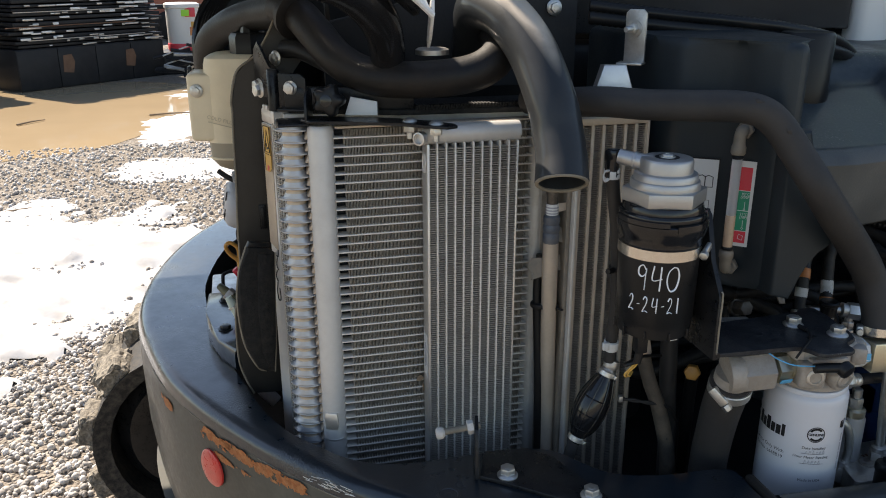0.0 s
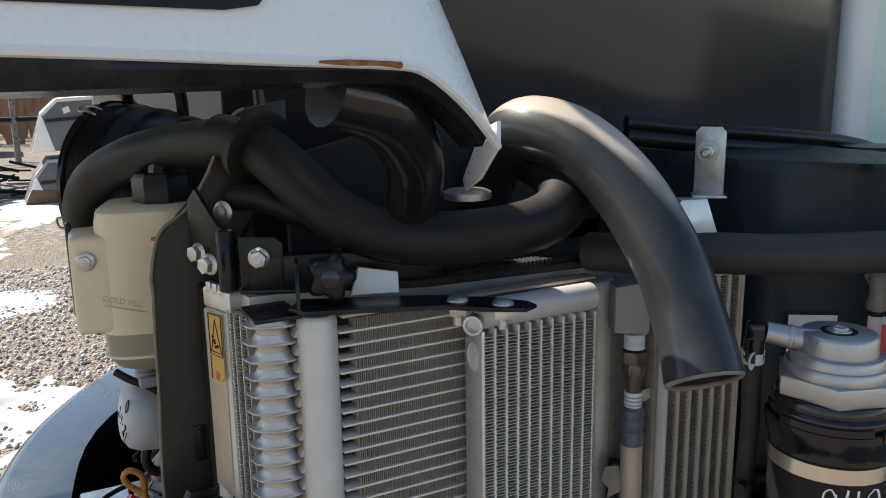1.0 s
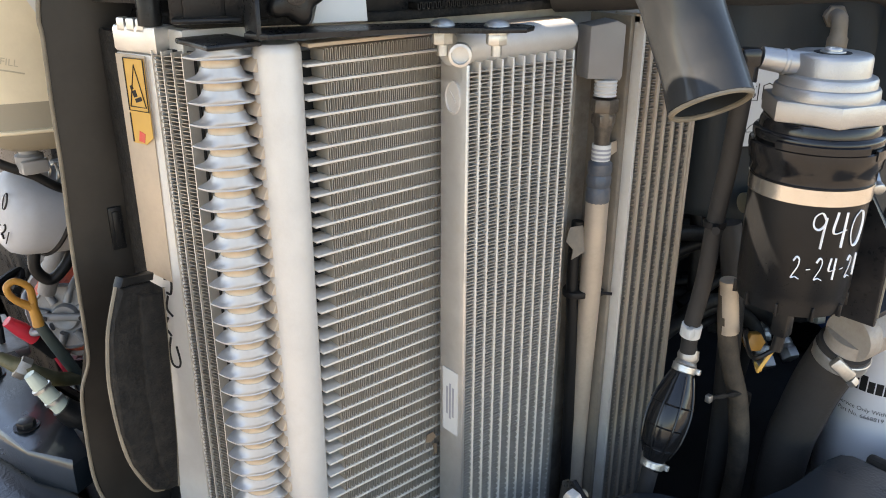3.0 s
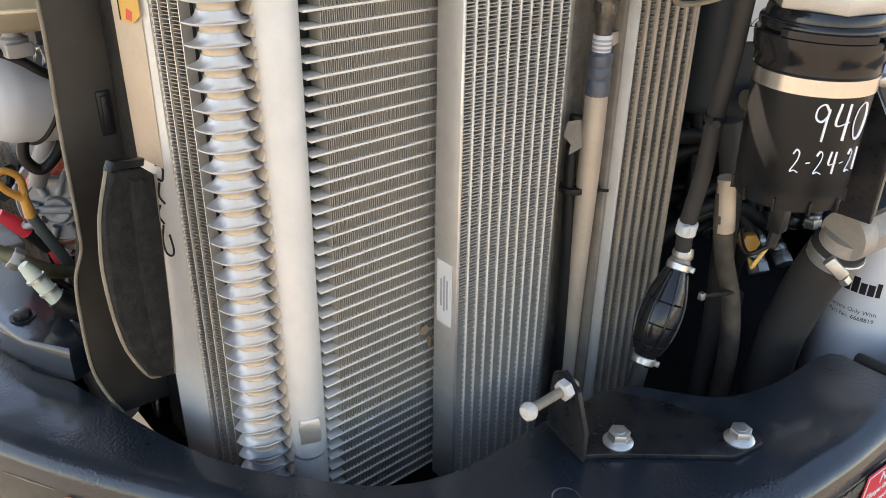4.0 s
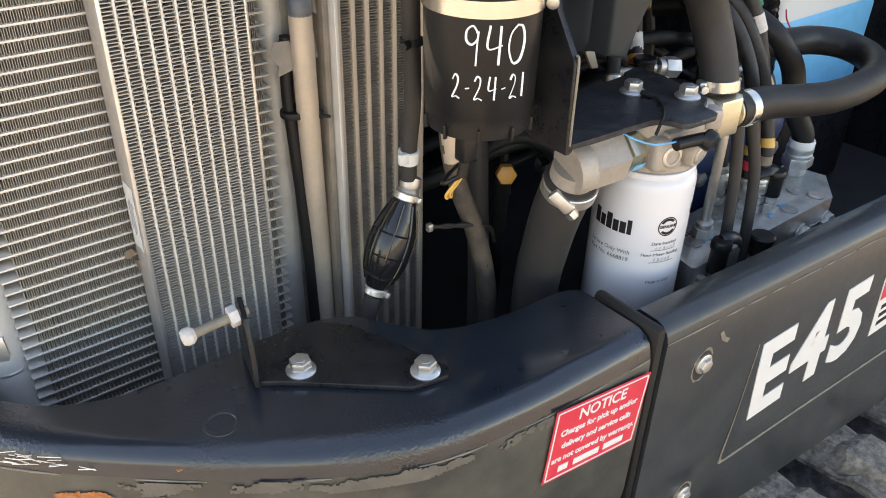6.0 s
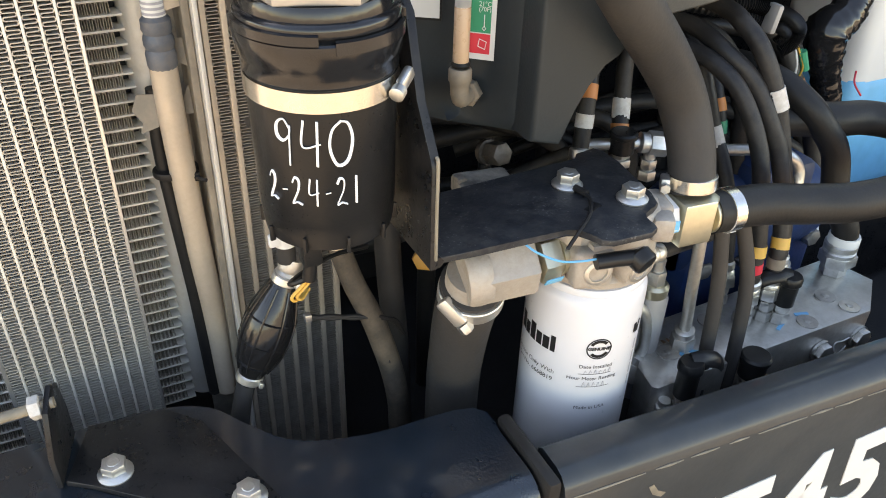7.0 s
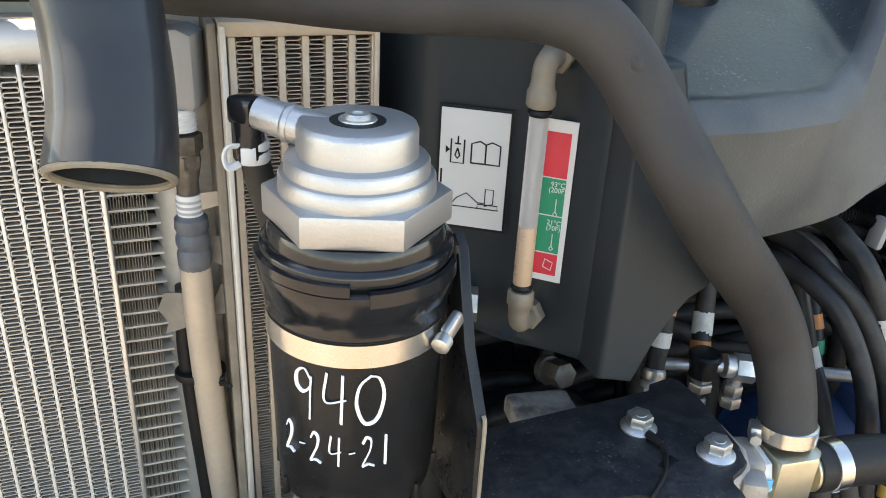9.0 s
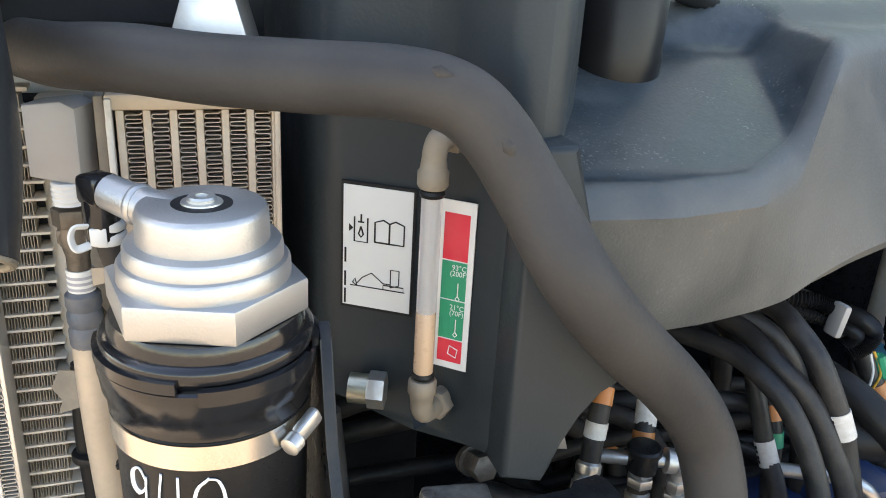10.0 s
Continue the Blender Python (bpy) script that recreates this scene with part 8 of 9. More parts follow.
for x, y in ((0.978, 0.929), (1.052, 0.952), (1.205, 0.930), (1.215, 0.905), (1.15, 0.905)):
    part("plug", join(lathe([(0.0115, VZ), (0.0115, VZ + 0.0016), (0.0072, VZ + 0.0018)], (x, y, 0), 24), hexprism(0.0045, VZ, VZ + 0.0026, Matrix.Translation((x, y, 0)))), M["steel"], vb)
for x, y, a in ((1.004, 0.919, -0.7), (0.995, 0.9235, 0.3), (1.118, 0.912, 0.4), (1.155, 0.918, -0.3)):
    part("blue_mark", box((x, y, VZ + 0.0006), (0.016, 0.004, 0.001), 0, Matrix.Rotation(a, 4, "Z")), M["ltblue"], vb, "blue inspection paint stroke")
for k in range(3):
    part("stamp", box((0.985 + 0.006 * k, 0.945, VZ + 0.0004), (0.003, 0.005, 0.0006), 0), M["brownsteel"], vb, "stamped mark")
front_ = facing((1.20, 0.8895, 0.868), (0, -1, 0))
part("paint_loop", tube([front_ @ Vector((0.012 * math.cos(a), 0.009 * math.sin(a) + 0.004 * math.cos(2 * a), 0.0006)) for a in [k * 0.4 for k in range(15)]], 0.0008, 5), M["label"], vb, "white paint-marker loop")
for x in (1.165, 1.225):
    part("side_plug", join(hexprism(0.0115, 0, 0.010, axis((x, 0.890, 0.872), (0, -1, 0))), lathe([(0.0135, 0), (0.0135, 0.003)], seg=22, m=axis((x, 0.890, 0.872), (0, -1, 0)))), M["zinc"], vb)


def fitting(x, y, z, h, r, cap=False):
    t = thing("hose_fitting", (x, y, z), "zinc hydraulic fitting with black dust cap" if cap else "zinc hydraulic fitting on the valve block", "fitting", "hydraulic fittings")
    m = Matrix.Translation((x, y, z))
    part("nut", join(hexprism(r, 0, h * 0.35, m), hexprism(r * 0.9, h * 0.42, h * 0.75, m)), M["zinc"], t)
    part("neck", lathe([(r * 0.62, 0), (r * 0.62, h)], seg=16, m=m), M["zinc"], t)
    if cap:
        part("dust_cap", lathe([(r * 0.95, h * 0.6), (r * 1.10, h * 0.62), (r * 1.10, h * 1.25), (r * 1.28, h * 1.30), (r * 1.28, h * 1.44), (r * 1.1, h * 1.52), (r * 0.3, h * 1.54)], seg=22, m=m), M["plastic"], t, "black rubber cap")
    return t


fitting(0.961, 0.882, 0.866, 0.048, 0.0098, True)
fitting(1.122, 0.921, VZ, 0.040, 0.0098, True)
fitting(1.052, 0.882, 0.868, 0.030, 0.0125, True)
fitting(1.108, 0.945, VZ, 0.026, 0.0110, True)
for x, y in ((1.083, 0.936), (1.110, 0.932), (1.150, 0.962), (1.086, 0.975), (1.252, 0.962)):
    fitting(x, y, VZ, 0.034, 0.0100 if x < 1.2 else 0.0150)
fitting(0.942, 0.886, 0.862, 0.030, 0.0100)
for pts in (((1.122, 0.921, 0.964), (1.106, 0.925, 0.968), (1.092, 0.932, 0.962), (1.085, 0.938, 0.95)), ((0.961, 0.882, 0.938), (0.975, 0.880, 0.938), (0.992, 0.880, 0.930), (1.004, 0.884, 0.918))):
    tether = thing("cap_tether", pts[0], "black rubber strap between the dust caps", "strap", "cap straps")
    part("strap", tube(pts, 0.0085, 8, flat=0.4), M["plastic"], tether)

rnd = random.Random(11)


def band(path, s, w, r, material, parent, label=""):
    """A coloured sleeve round a hose at the fraction s of its curve."""
    k = int(s * (len(path) - 2))
    p, q = path[k], path[k + 1]
    d = (q - p).normalized()
    b_ = part("marker_band", tube([p - d * w / 2, p + d * w / 2], r + 0.0007, 14, raw=True), material, parent, label)
    if w > 0.019:
        # rows of tiny print on the paper sleeves
        m = axis(p, d)
        for a in (-2.2, -1.6, -1.0, -0.4):
            for z in (-0.006, -0.002, 0.003, 0.007):
                part("bar", box((0, 0, 0), (0.0004, 0.0022, 0.0026), 0, m @ Matrix.Rotation(a, 4, "Z") @ Matrix.Translation((r + 0.0009, 0, z))), M["ink"], b_)


def hyd_hose(pts, r, bands=(), label="black hydraulic hose with crimped end", mat_="hose"):
    path = smooth_path(pts, 10)
    t = thing("hydraulic_hose", pts[0], label, "hose", "hydraulic hoses")
    part("sleeve", tube(path, r, 14, raw=True), M[mat_], t)
    d = (path[1] - path[0]).normalized()
    part("ferrule", lathe([(r * 1.05, 0), (r * 1.25, 0.002), (r * 1.25, 0.006), (r * 1.12, 0.008), (r * 1.25, 0.010), (r * 1.25, 0.016), (r * 1.05, 0.018)], seg=16, m=axis(path[0] - d * 0.004, d)), M["zinc"], t, "zinc crimp")
    part("end_nut", hexprism(r * 1.4, -0.014, 0.0, axis(path[0] - d * 0.002, d)), M["zinc"], t)
    for s, w, k in bands:
        band(path, s, w, r, M[k], t)
    return t


hyd_hose([(0.912, 1.033, 1.088), (0.915, 1.037, 1.10), (0.923, 1.046, 1.137), (0.932, 1.058, 1.162), (0.941, 1.070, 1.185), (0.96, 1.13, 1.23)], 0.0082, ((0.52, 0.014, "orange"), (0.35, 0.013, "dirty_white")), "black hydraulic hose with orange and white bands")
hyd_hose([(0.966, 1.038, 1.046), (0.969, 1.045, 1.08), (0.973, 1.053, 1.105), (0.980, 1.064, 1.125), (0.986, 1.075, 1.158), (0.992, 1.085, 1.178), (1.0, 1.14, 1.22)], 0.0085, ((0.48, 0.020, "dirty_white"), (0.335, 0.012, "orange"), (0.20, 0.013, "brown")), "black hydraulic hose with printed and amber bands")
# arching hoses from the block up and over towards the back
hyd_hose([(1.082, 0.936, 0.950), (1.076, 0.935, 0.985), (1.077, 0.938, 1.008), (1.076, 0.948, 1.049), (1.073, 0.962, 1.098), (1.063, 0.985, 1.142), (1.050, 1.010, 1.168), (1.034, 1.050, 1.180), (0.99, 1.12, 1.18)], 0.0088, ((0.115, 0.012, "red"), (0.225, 0.012, "tape_y")), "black hydraulic hose with red and yellow bands")
hyd_hose([(1.109, 0.933, 0.950), (1.107, 0.934, 0.986), (1.111, 0.939, 1.004), (1.112, 0.950, 1.040), (1.104, 0.965, 1.091), (1.093, 0.975, 1.120), (1.079, 0.995, 1.157), (1.060, 1.020, 1.181), (1.049, 1.060, 1.196), (1.02, 1.13, 1.20)], 0.0088, ((0.10, 0.012, "elbow"), (0.21, 0.012, "tape_y")), "black hydraulic hose with yellow and grey bands")
hyd_hose([(1.150, 0.962, 0.945), (1.140, 0.964, 1.01), (1.115, 0.970, 1.086), (1.109, 0.975, 1.111), (1.099, 0.983, 1.146), (1.085, 1.000, 1.186), (1.077, 1.020, 1.205), (1.074, 1.050, 1.215), (1.06, 1.12, 1.22)], 0.0092, ((0.50, 0.022, "dirty_white"),), "black hydraulic hose with a printed paper sleeve")
hyd_hose([(1.086, 0.975, 0.945), (1.087, 0.990, 1.01), (1.088, 1.005, 1.040), (1.089, 1.020, 1.062), (1.086, 1.035, 1.085), (1.079, 1.050, 1.126), (1.076, 1.070, 1.159), (1.07, 1.12, 1.18)], 0.0080, ((0.57, 0.022, "dirty_white"),), "black hydraulic hose with a printed paper sleeve")
hyd_hose([(1.112, 1.030, 0.96), (1.110, 1.045, 1.03), (1.108, 1.050, 1.078), (1.107, 1.060, 1.106), (1.108, 1.080, 1.133), (1.10, 1.13, 1.17)], 0.0078, ((0.60, 0.014, "orange"), (0.43, 0.014, "green")), "black hydraulic hose with orange and green bands")
hyd_hose([(1.305, 1.055, 0.96), (1.283, 1.070, 1.034), (1.262, 1.075, 1.070), (1.250, 1.085, 1.097), (1.232, 1.100, 1.135), (1.201, 1.110, 1.163), (1.177, 1.130, 1.176), (1.10, 1.17, 1.19)], 0.0102, ((0.42, 0.016, "orange"), (0.31, 0.016, "dirty_white")), "black hydraulic hose with orange and white bands")
hyd_hose([(1.160, 1.055, 0.96), (1.158, 1.060, 1.02), (1.152, 1.066, 1.08), (1.130, 1.070, 1.14), (1.10, 1.09, 1.175), (1.04, 1.13, 1.19)], 0.0095)
hyd_hose([(1.02, 1.075, 0.96), (1.022, 1.080, 1.02), (1.015, 1.085, 1.06), (0.99, 1.09, 1.09), (0.95, 1.11, 1.10), (0.90, 1.16, 1.08)], 0.0090)
hyd_hose([(1.20, 1.02, 0.96), (1.198, 1.03, 1.0), (1.185, 1.05, 1.05), (1.14, 1.075, 1.085), (1.06, 1.10, 1.10), (0.98, 1.13, 1.09)], 0.0090)
# hoses lying one behind the other in the dark under the tank
for i in range(22):
    x, y = rnd.uniform(0.88, 1.38), rnd.uniform(1.09, 1.24)
    z = rnd.uniform(0.97, 1.17)
    hyd_hose([(x + 0.02, y - 0.03, 0.90), (x + 0.03, y, z - 0.05), (x - 0.05, y + 0.02, z), (x - 0.16, y + 0.04, z - rnd.uniform(-0.03, 0.05)), (x - 0.3, y + 0.08, z - 0.05)], rnd.choice((0.008, 0.0095, 0.011)), ((0.3, 0.012, rnd.choice(("label", "orange", "tape_y"))),) if i % 4 == 0 else ())
thick = hyd_hose([(1.252, 0.962, 0.935), (1.250, 0.963, 0.965), (1.237, 0.970, 0.99), (1.227, 0.975, 1.012), (1.218, 0.985, 1.060), (1.195, 0.995, 1.093), (1.180, 1.010, 1.113), (1.167, 1.040, 1.128), (1.151, 1.090, 1.133), (1.12, 1.15, 1.12)], 0.0150, (), "thick black hydraulic hose with a white swivel collar", "rubber")
part("collar", lathe([(0.0170, 0), (0.0176, 0.002), (0.0176, 0.012), (0.0168, 0.014), (0.0176, 0.017), (0.0176, 0.026), (0.0165, 0.028)], seg=28, m=axis((1.2525, 0.962, 0.930), (0, 0, 1))), M["label"], thick, "white plastic swivel collar")
for pts, r_ in ((((0.998, 0.932, VZ), (0.992, 0.928, 0.945), (0.982, 0.922, 0.987), (0.970, 0.915, 1.046), (0.966, 0.914, 1.066)), 0.0058), (((1.181, 0.977, VZ), (1.175, 0.977, 0.94), (1.169, 0.977, 0.968), (1.162, 0.977, 1.012), (1.166, 0.980, 1.036), (1.167, 0.985, 1.050), (1.156, 0.990, 1.064), (1.140, 1.002, 1.069), (1.10, 1.03, 1.065)), 0.0062), (((0.938, 0.940, 0.880), (0.952, 0.940, 0.910), (0.950, 0.940, 0.947), (0.938, 0.942, 0.968), (0.915, 0.950, 0.975)), 0.0058), (((1.00, 1.015, 1.098), (0.985, 1.02, 1.10), (0.960, 1.03, 1.10), (0.93, 1.05, 1.095)), 0.0060)):
    t = thing("steel_pipe", pts[0], "bent zinc plated steel pipe at the valve block", "pipe", "steel pipes")
    part("pipe", tube(pts, r_, 12), M["zinc"], t)
    part("nut", join(hexprism(0.0125, -0.002, 0.018, axis(pts[0], Vector(pts[1]) - Vector(pts[0]))), lathe([(0.010, 0.018), (0.0105, 0.026), (0.0075, 0.028)], seg=18, m=axis(pts[0], Vector(pts[1]) - Vector(pts[0])))), M["zinc"], t)
for pts in (((1.000, 0.896, 0.80), (0.998, 0.900, 0.92), (0.997, 0.906, 1.00), (0.988, 0.912, 1.07)), ((1.030, 0.890, 0.80), (1.031, 0.894, 0.92), (1.030, 0.902, 1.00), (1.012, 0.912, 1.07))):
    hose_thing("breather_hose", list(pts), 0.0070, M["rubber2"], "slim black hose beside the valve block", seg=12)
# cartridge and test point between the filter and the block
ct = thing("relief_cartridge", (0.962, 0.952, 0.84), "grey cylindrical relief cartridge with brass collar", "cartridge")
part("body", lathe([(0.015, 0.84), (0.0165, 0.85), (0.0165, 0.968), (0.0150, 0.972)], (0.962, 0.952, 0), 26), M["grey"], ct)
part("collar", lathe([(0.0145, 0.972), (0.0150, 0.976), (0.0150, 0.982), (0.0120, 0.985)], (0.962, 0.952, 0), 24), M["yzinc"], ct)
part("stem", join(hexprism(0.010, 0.984, 1.000, Matrix.Translation((0.962, 0.952, 0))), lathe([(0.0065, 1.0), (0.0070, 1.012), (0.005, 1.014)], (0.962, 0.952, 0), 18)), M["zinc"], ct)
hyd_hose([(0.925, 0.928, 1.043), (0.945, 0.932, 1.040), (0.975, 0.940, 1.034), (1.02, 0.955, 1.022), (1.08, 0.99, 1.00), (1.14, 1.05, 0.98)], 0.0075, (), "black hose running back from the filter head")
fitting(0.986, 1.018, 1.062, 0.030, 0.0095)
fitting(0.958, 1.028, 1.078, 0.024, 0.0110, True)
bl = thing("hydraulic_pump", (1.10, 1.05, 0.80), "blue painted pump body behind the valve block", "pump")
part("body", join(box((1.175, 1.045, 0.900), (0.21, 0.06, 0.14), 0.015), lathe([(0.05, -0.10), (0.058, -0.08), (0.058, 0.09), (0.05, 0.11)], seg=30, m=axis((1.17, 1.06, 0.955), (1, 0, 0))), box((1.20, 1.045, 0.985), (0.09, 0.06, 0.09), 0.012)), M["blue"], bl)
for x in (1.09, 1.15, 1.21, 1.26):
    part("bolt", hexprism(0.011, 0, 0.012, axis((x, 1.015, 0.925), (0, -1, 0))), M["steel"], bl)
part("grey_clip", box((1.20, 1.010, 0.945), (0.05, 0.006, 0.012), 0.002), M["grey"], bl)
# corrugated conduit and wires
cd = thing("corrugated_conduit", (1.15, 1.05, 1.20), "black corrugated wiring conduit loop", "conduit")
for pts, r_ in ((((1.02, 1.13, 1.215), (1.09, 1.09, 1.207), (1.132, 1.070, 1.205), (1.150, 1.060, 1.200), (1.172, 1.055, 1.193), (1.194, 1.055, 1.178), (1.193, 1.055, 1.163), (1.180, 1.060, 1.152)), 0.0078), (((1.03, 1.13, 1.207), (1.10, 1.085, 1.198), (1.144, 1.068, 1.189), (1.165, 1.060, 1.182), (1.182, 1.060, 1.172), (1.178, 1.064, 1.160)), 0.0070)):
    pth = smooth_path(pts, 24)
    part("conduit", tube(pth, [r_ if i % 2 else r_ * 0.80 for i in range(len(pth))], 12, raw=True), M["plastic"], cd)
part("clip", box((1.147, 1.052, 1.194), (0.008, 0.016, 0.030), 0.003, Matrix.Rotation(radians(10), 4, "Y")), M["grey"], cd)
wb = thing("taped_harness", (1.32, 1.1, 0.95), "wrinkled black taped wiring harness", "harness")
wr_ = tube([(1.345, 1.11, 1.19), (1.322, 1.10, 1.162), (1.300, 1.10, 1.146), (1.305, 1.10, 1.120), (1.322, 1.10, 1.085), (1.338, 1.10, 1.045), (1.357, 1.11, 0.99)], [0.020, 0.022, 0.026, 0.022, 0.017, 0.018, 0.020], 20, 14)
for v in wr_.verts:
    v.co += 0.0028 * Vector([noise.noise(v.co * 160 + Vector((7 * k, 3 * k, 0))) for k in range(3)])
part("wrap", wr_, M["gloss"], wb)
for k, pts in (("red", ((1.19, 1.05, 1.120), (1.165, 1.055, 1.118), (1.145, 1.07, 1.122))), ("cream", ((1.19, 1.05, 1.116), (1.165, 1.055, 1.113), (1.145, 1.07, 1.116))), ("green", ((1.212, 1.06, 1.150), (1.222, 1.058, 1.135), (1.220, 1.06, 1.112))), ("label", ((1.205, 1.06, 1.150), (1.212, 1.058, 1.130), (1.214, 1.06, 1.108))), ("yellow", ((1.208, 1.06, 1.152), (1.218, 1.055, 1.130), (1.216, 1.06, 1.105))), ("red", ((1.375, 1.10, 1.085), (1.365, 1.09, 1.075), (1.385, 1.09, 1.055)))):
    part("wire", tube(pts, 0.0012, 7), M[k], wb)
part("green_tape", tube([(1.214, 1.058, 1.148), (1.224, 1.056, 1.126)], 0.0045, 8, raw=True), M["green"], wb)
cn = thing("connector", (0.87, 1.03, 1.13), "pale connector with blue lock beside the hoses", "connector")
part("shell", prism([(-0.004, -0.016), (0.004, -0.018), (0.006, 0.014), (-0.006, 0.012)], -0.004, 0.004, 0.0012, facing((0.892, 1.055, 1.124), (-0.4, -0.9, 0.2)) @ Matrix.Rotation(0.35, 4, "Z")), M["cream"], cn)
part("lock", box((0.885, 1.052, 1.140), (0.010, 0.009, 0.010), 0.002, Matrix.Rotation(0.5, 4, "Y")), M["ltblue"], cn)
jg = thing("washer_bottle", (1.62, 1.08, 1.0), "translucent white washer bottle with blue fluid", "bottle")
part("bottle", box((1.615, 1.225, 1.055), (0.33, 0.15, 0.42), 0.025, None, 3), M["label"], jg)
part("fluid", box((1.615, 1.224, 0.949), (0.334, 0.154, 0.20), 0.025, None, 3), M["ltblue"], jg, "light blue fluid level")
part("shelf", box((1.615, 1.225, 0.76), (0.36, 0.18, 0.18), 0.01), M["black_steel"], jg)
ep = thing("brown_bracket", (0.80, 1.01, 1.10), "grey-brown cast bracket with dull hex plug behind the shelf", "bracket")
part("casting", join(box((0.797, 1.015, 1.098), (0.052, 0.034, 0.018), 0.005, Matrix.Rotation(radians(-8), 4, "Z")), box((0.776, 1.020, 1.104), (0.010, 0.012, 0.012), 0.003)), M["shoe"], ep)
part("plug", hexprism(0.0110, 0, 0.020, axis((0.820, 1.045, 1.112), (0.1, -0.75, 0.25)), 0.0015), M["grimy"], ep)
part("plug_collar", lathe([(0.0118, 0), (0.0118, 0.006)], seg=24, m=axis((0.818, 1.050, 1.1105), (0.1, -0.75, 0.25))), M["grimy"], ep)
yc = thing("yellow_cap", (0.745, 1.02, 1.03), "small yellow cap on a black pipe under the tank", "cap")
part("cap", hexprism(0.0115, 0, 0.016, axis((0.750, 1.030, 1.028), (-0.5, -0.7, 0.2)), 0.003), M["mustard"], yc)
part("pipe", tube([(0.752, 1.032, 1.026), (0.755, 1.04, 0.98), (0.76, 1.05, 0.85)], 0.009, 12), M["plastic"], yc)

# ---- raised engine hood ----
hd2 = thing("engine_hood", (0.0, 1.05, 1.55), "raised white painted engine hood with red stripe and black inner frame", "hood")
rows = []
FRAME = [(-0.75, 1.02, 1.572), (-0.30, 1.018, 1.573), (0.05, 1.018, 1.575), (0.20, 1.018, 1.577), (0.275, 1.020, 1.576), (0.300, 1.024, 1.571), (0.330, 1.036, 1.554), (0.360, 1.054, 1.533), (0.386, 1.074, 1.513)]
RIM = [(-0.75, 1.02, 1.606), (-0.30, 1.018, 1.597), (0.05, 1.018, 1.587), (0.20, 1.018, 1.581), (0.275, 1.020, 1.578), (0.300, 1.024, 1.573), (0.330, 1.036, 1.556), (0.360, 1.054, 1.535), (0.386, 1.074, 1.515)]
UP = [(-0.80, 1.10, 2.0), (-0.34, 1.10, 2.0), (0.00, 1.10, 2.0), (0.10, 1.10, 2.0), (0.14, 1.10, 2.0), (0.155, 1.10, 1.99), (0.165, 1.105, 1.98), (0.175, 1.11, 1.96), (0.185, 1.12, 1.94)]
rim = smooth_path(RIM, 6)
low = smooth_path(FRAME, 6)
up = smooth_path(UP, 6)
rows = [rim] + [[a.lerp(b, t) + Vector((0, -0.018 * math.sin(math.pi * t), 0)) for a, b in zip(rim, up)] for t in (0.05, 0.15, 0.3, 0.5, 0.75, 1.0)]
part("skin", strip(rows), M["white"], hd2, "glossy white skin")
part("lip", tube([p + Vector((0, 0.003, 0.0)) for p in rim], 0.004, 8, raw=True), M["white"], hd2)
tipbm = prism([(0.0, 0.0), (0.040, -0.030), (0.075, -0.044), (0.080, -0.034), (0.050, -0.004), (0.02, 0.015), (0.0, 0.02)], -0.002, 0.002, 0.0008, Matrix.Translation((0.386, 1.074, 1.515)) @ Matrix(((0.15, 0, 1, 0), (0.98, 0, 0, 0), (0, 1, 0, 0), (0, 0, 0, 1))))
part("corner_flange", tipbm, M["white"], hd2, "white turned-in corner")
part("inner_frame", strip([[p + Vector((0, 0.006, 0.003)) for p in rim[:-4]], [p.lerp(q, 0.5) + Vector((0, 0.004, -0.004)) for p, q in zip(rim[:-4], low[:-4])], [p + Vector((0, 0.010, -0.010)) for p in low[:-4]], [p + Vector((0, 0.045, -0.014)) for p in low[:-4]], [p + Vector((0, 0.06, 0.03)) for p in low[:-4]]]), M["black_steel"], hd2, "black inner frame")
part("inner_arm", tube([(0.24, 1.06, 1.560), (0.29, 1.075, 1.545), (0.33, 1.11, 1.505), (0.345, 1.15, 1.46), (0.35, 1.18, 1.445)], [0.024, 0.026, 0.024, 0.022, 0.018], 14), M["gloss"], hd2, "black folded corner arm")
part("rust_edge", tube([(0.222, 1.0165, 1.5795), (0.240, 1.0165, 1.5790), (0.262, 1.017, 1.5785), (0.278, 1.018, 1.5770)], [0.0008, 0.0020, 0.0016, 0.0022], 6), M["rust"], hd2, "rusty chipped lip")
# unseen panel added to block the sun; its far edge sets the ledge shadow
part("shade_roof", box((-0.29, 1.82, 1.84), (0.98, 1.46, 0.02), 0.005), M["plastic"], hd2, "black inner liner")
part("inner_panel", box((0.395, 1.91, 1.66), (0.47, 0.012, 0.34), 0.003), M["white"], hd2, "white painted inner panel")
for hx, hz in ((0.315, 1.592), (0.365, 1.595), (0.545, 1.59)):
    part("slot", box((hx, 1.902, hz), (0.020, 0.006, 0.024), 0.002), M["ink"], hd2, "square hole")
pn_label = part("panel_label", box((0.443, 1.9015, 1.603), (0.145, 0.004, 0.052)), M["label"], hd2, "white data label with rows of print")
for k in range(5):
    part("bar", box((0.395, 1.899, 1.622 - 0.0095 * k), (0.040, 0.002, 0.003)), M["pencil"], pn_label)
    part("bar", box((0.448, 1.899, 1.622 - 0.0095 * k), (0.050, 0.002, 0.003)), M["pencil"], pn_label)
part("lower_plate", box((0.443, 1.902, 1.555), (0.135, 0.004, 0.044)), M["plastic"], hd2, "black plate under the label")
hd_strut = part("strut", tube([(0.125, 1.75, 1.68), (0.205, 1.75, 1.518)], 0.0085, 10, raw=True), M["cable"], hd2, "black gas strut with an orange tag")
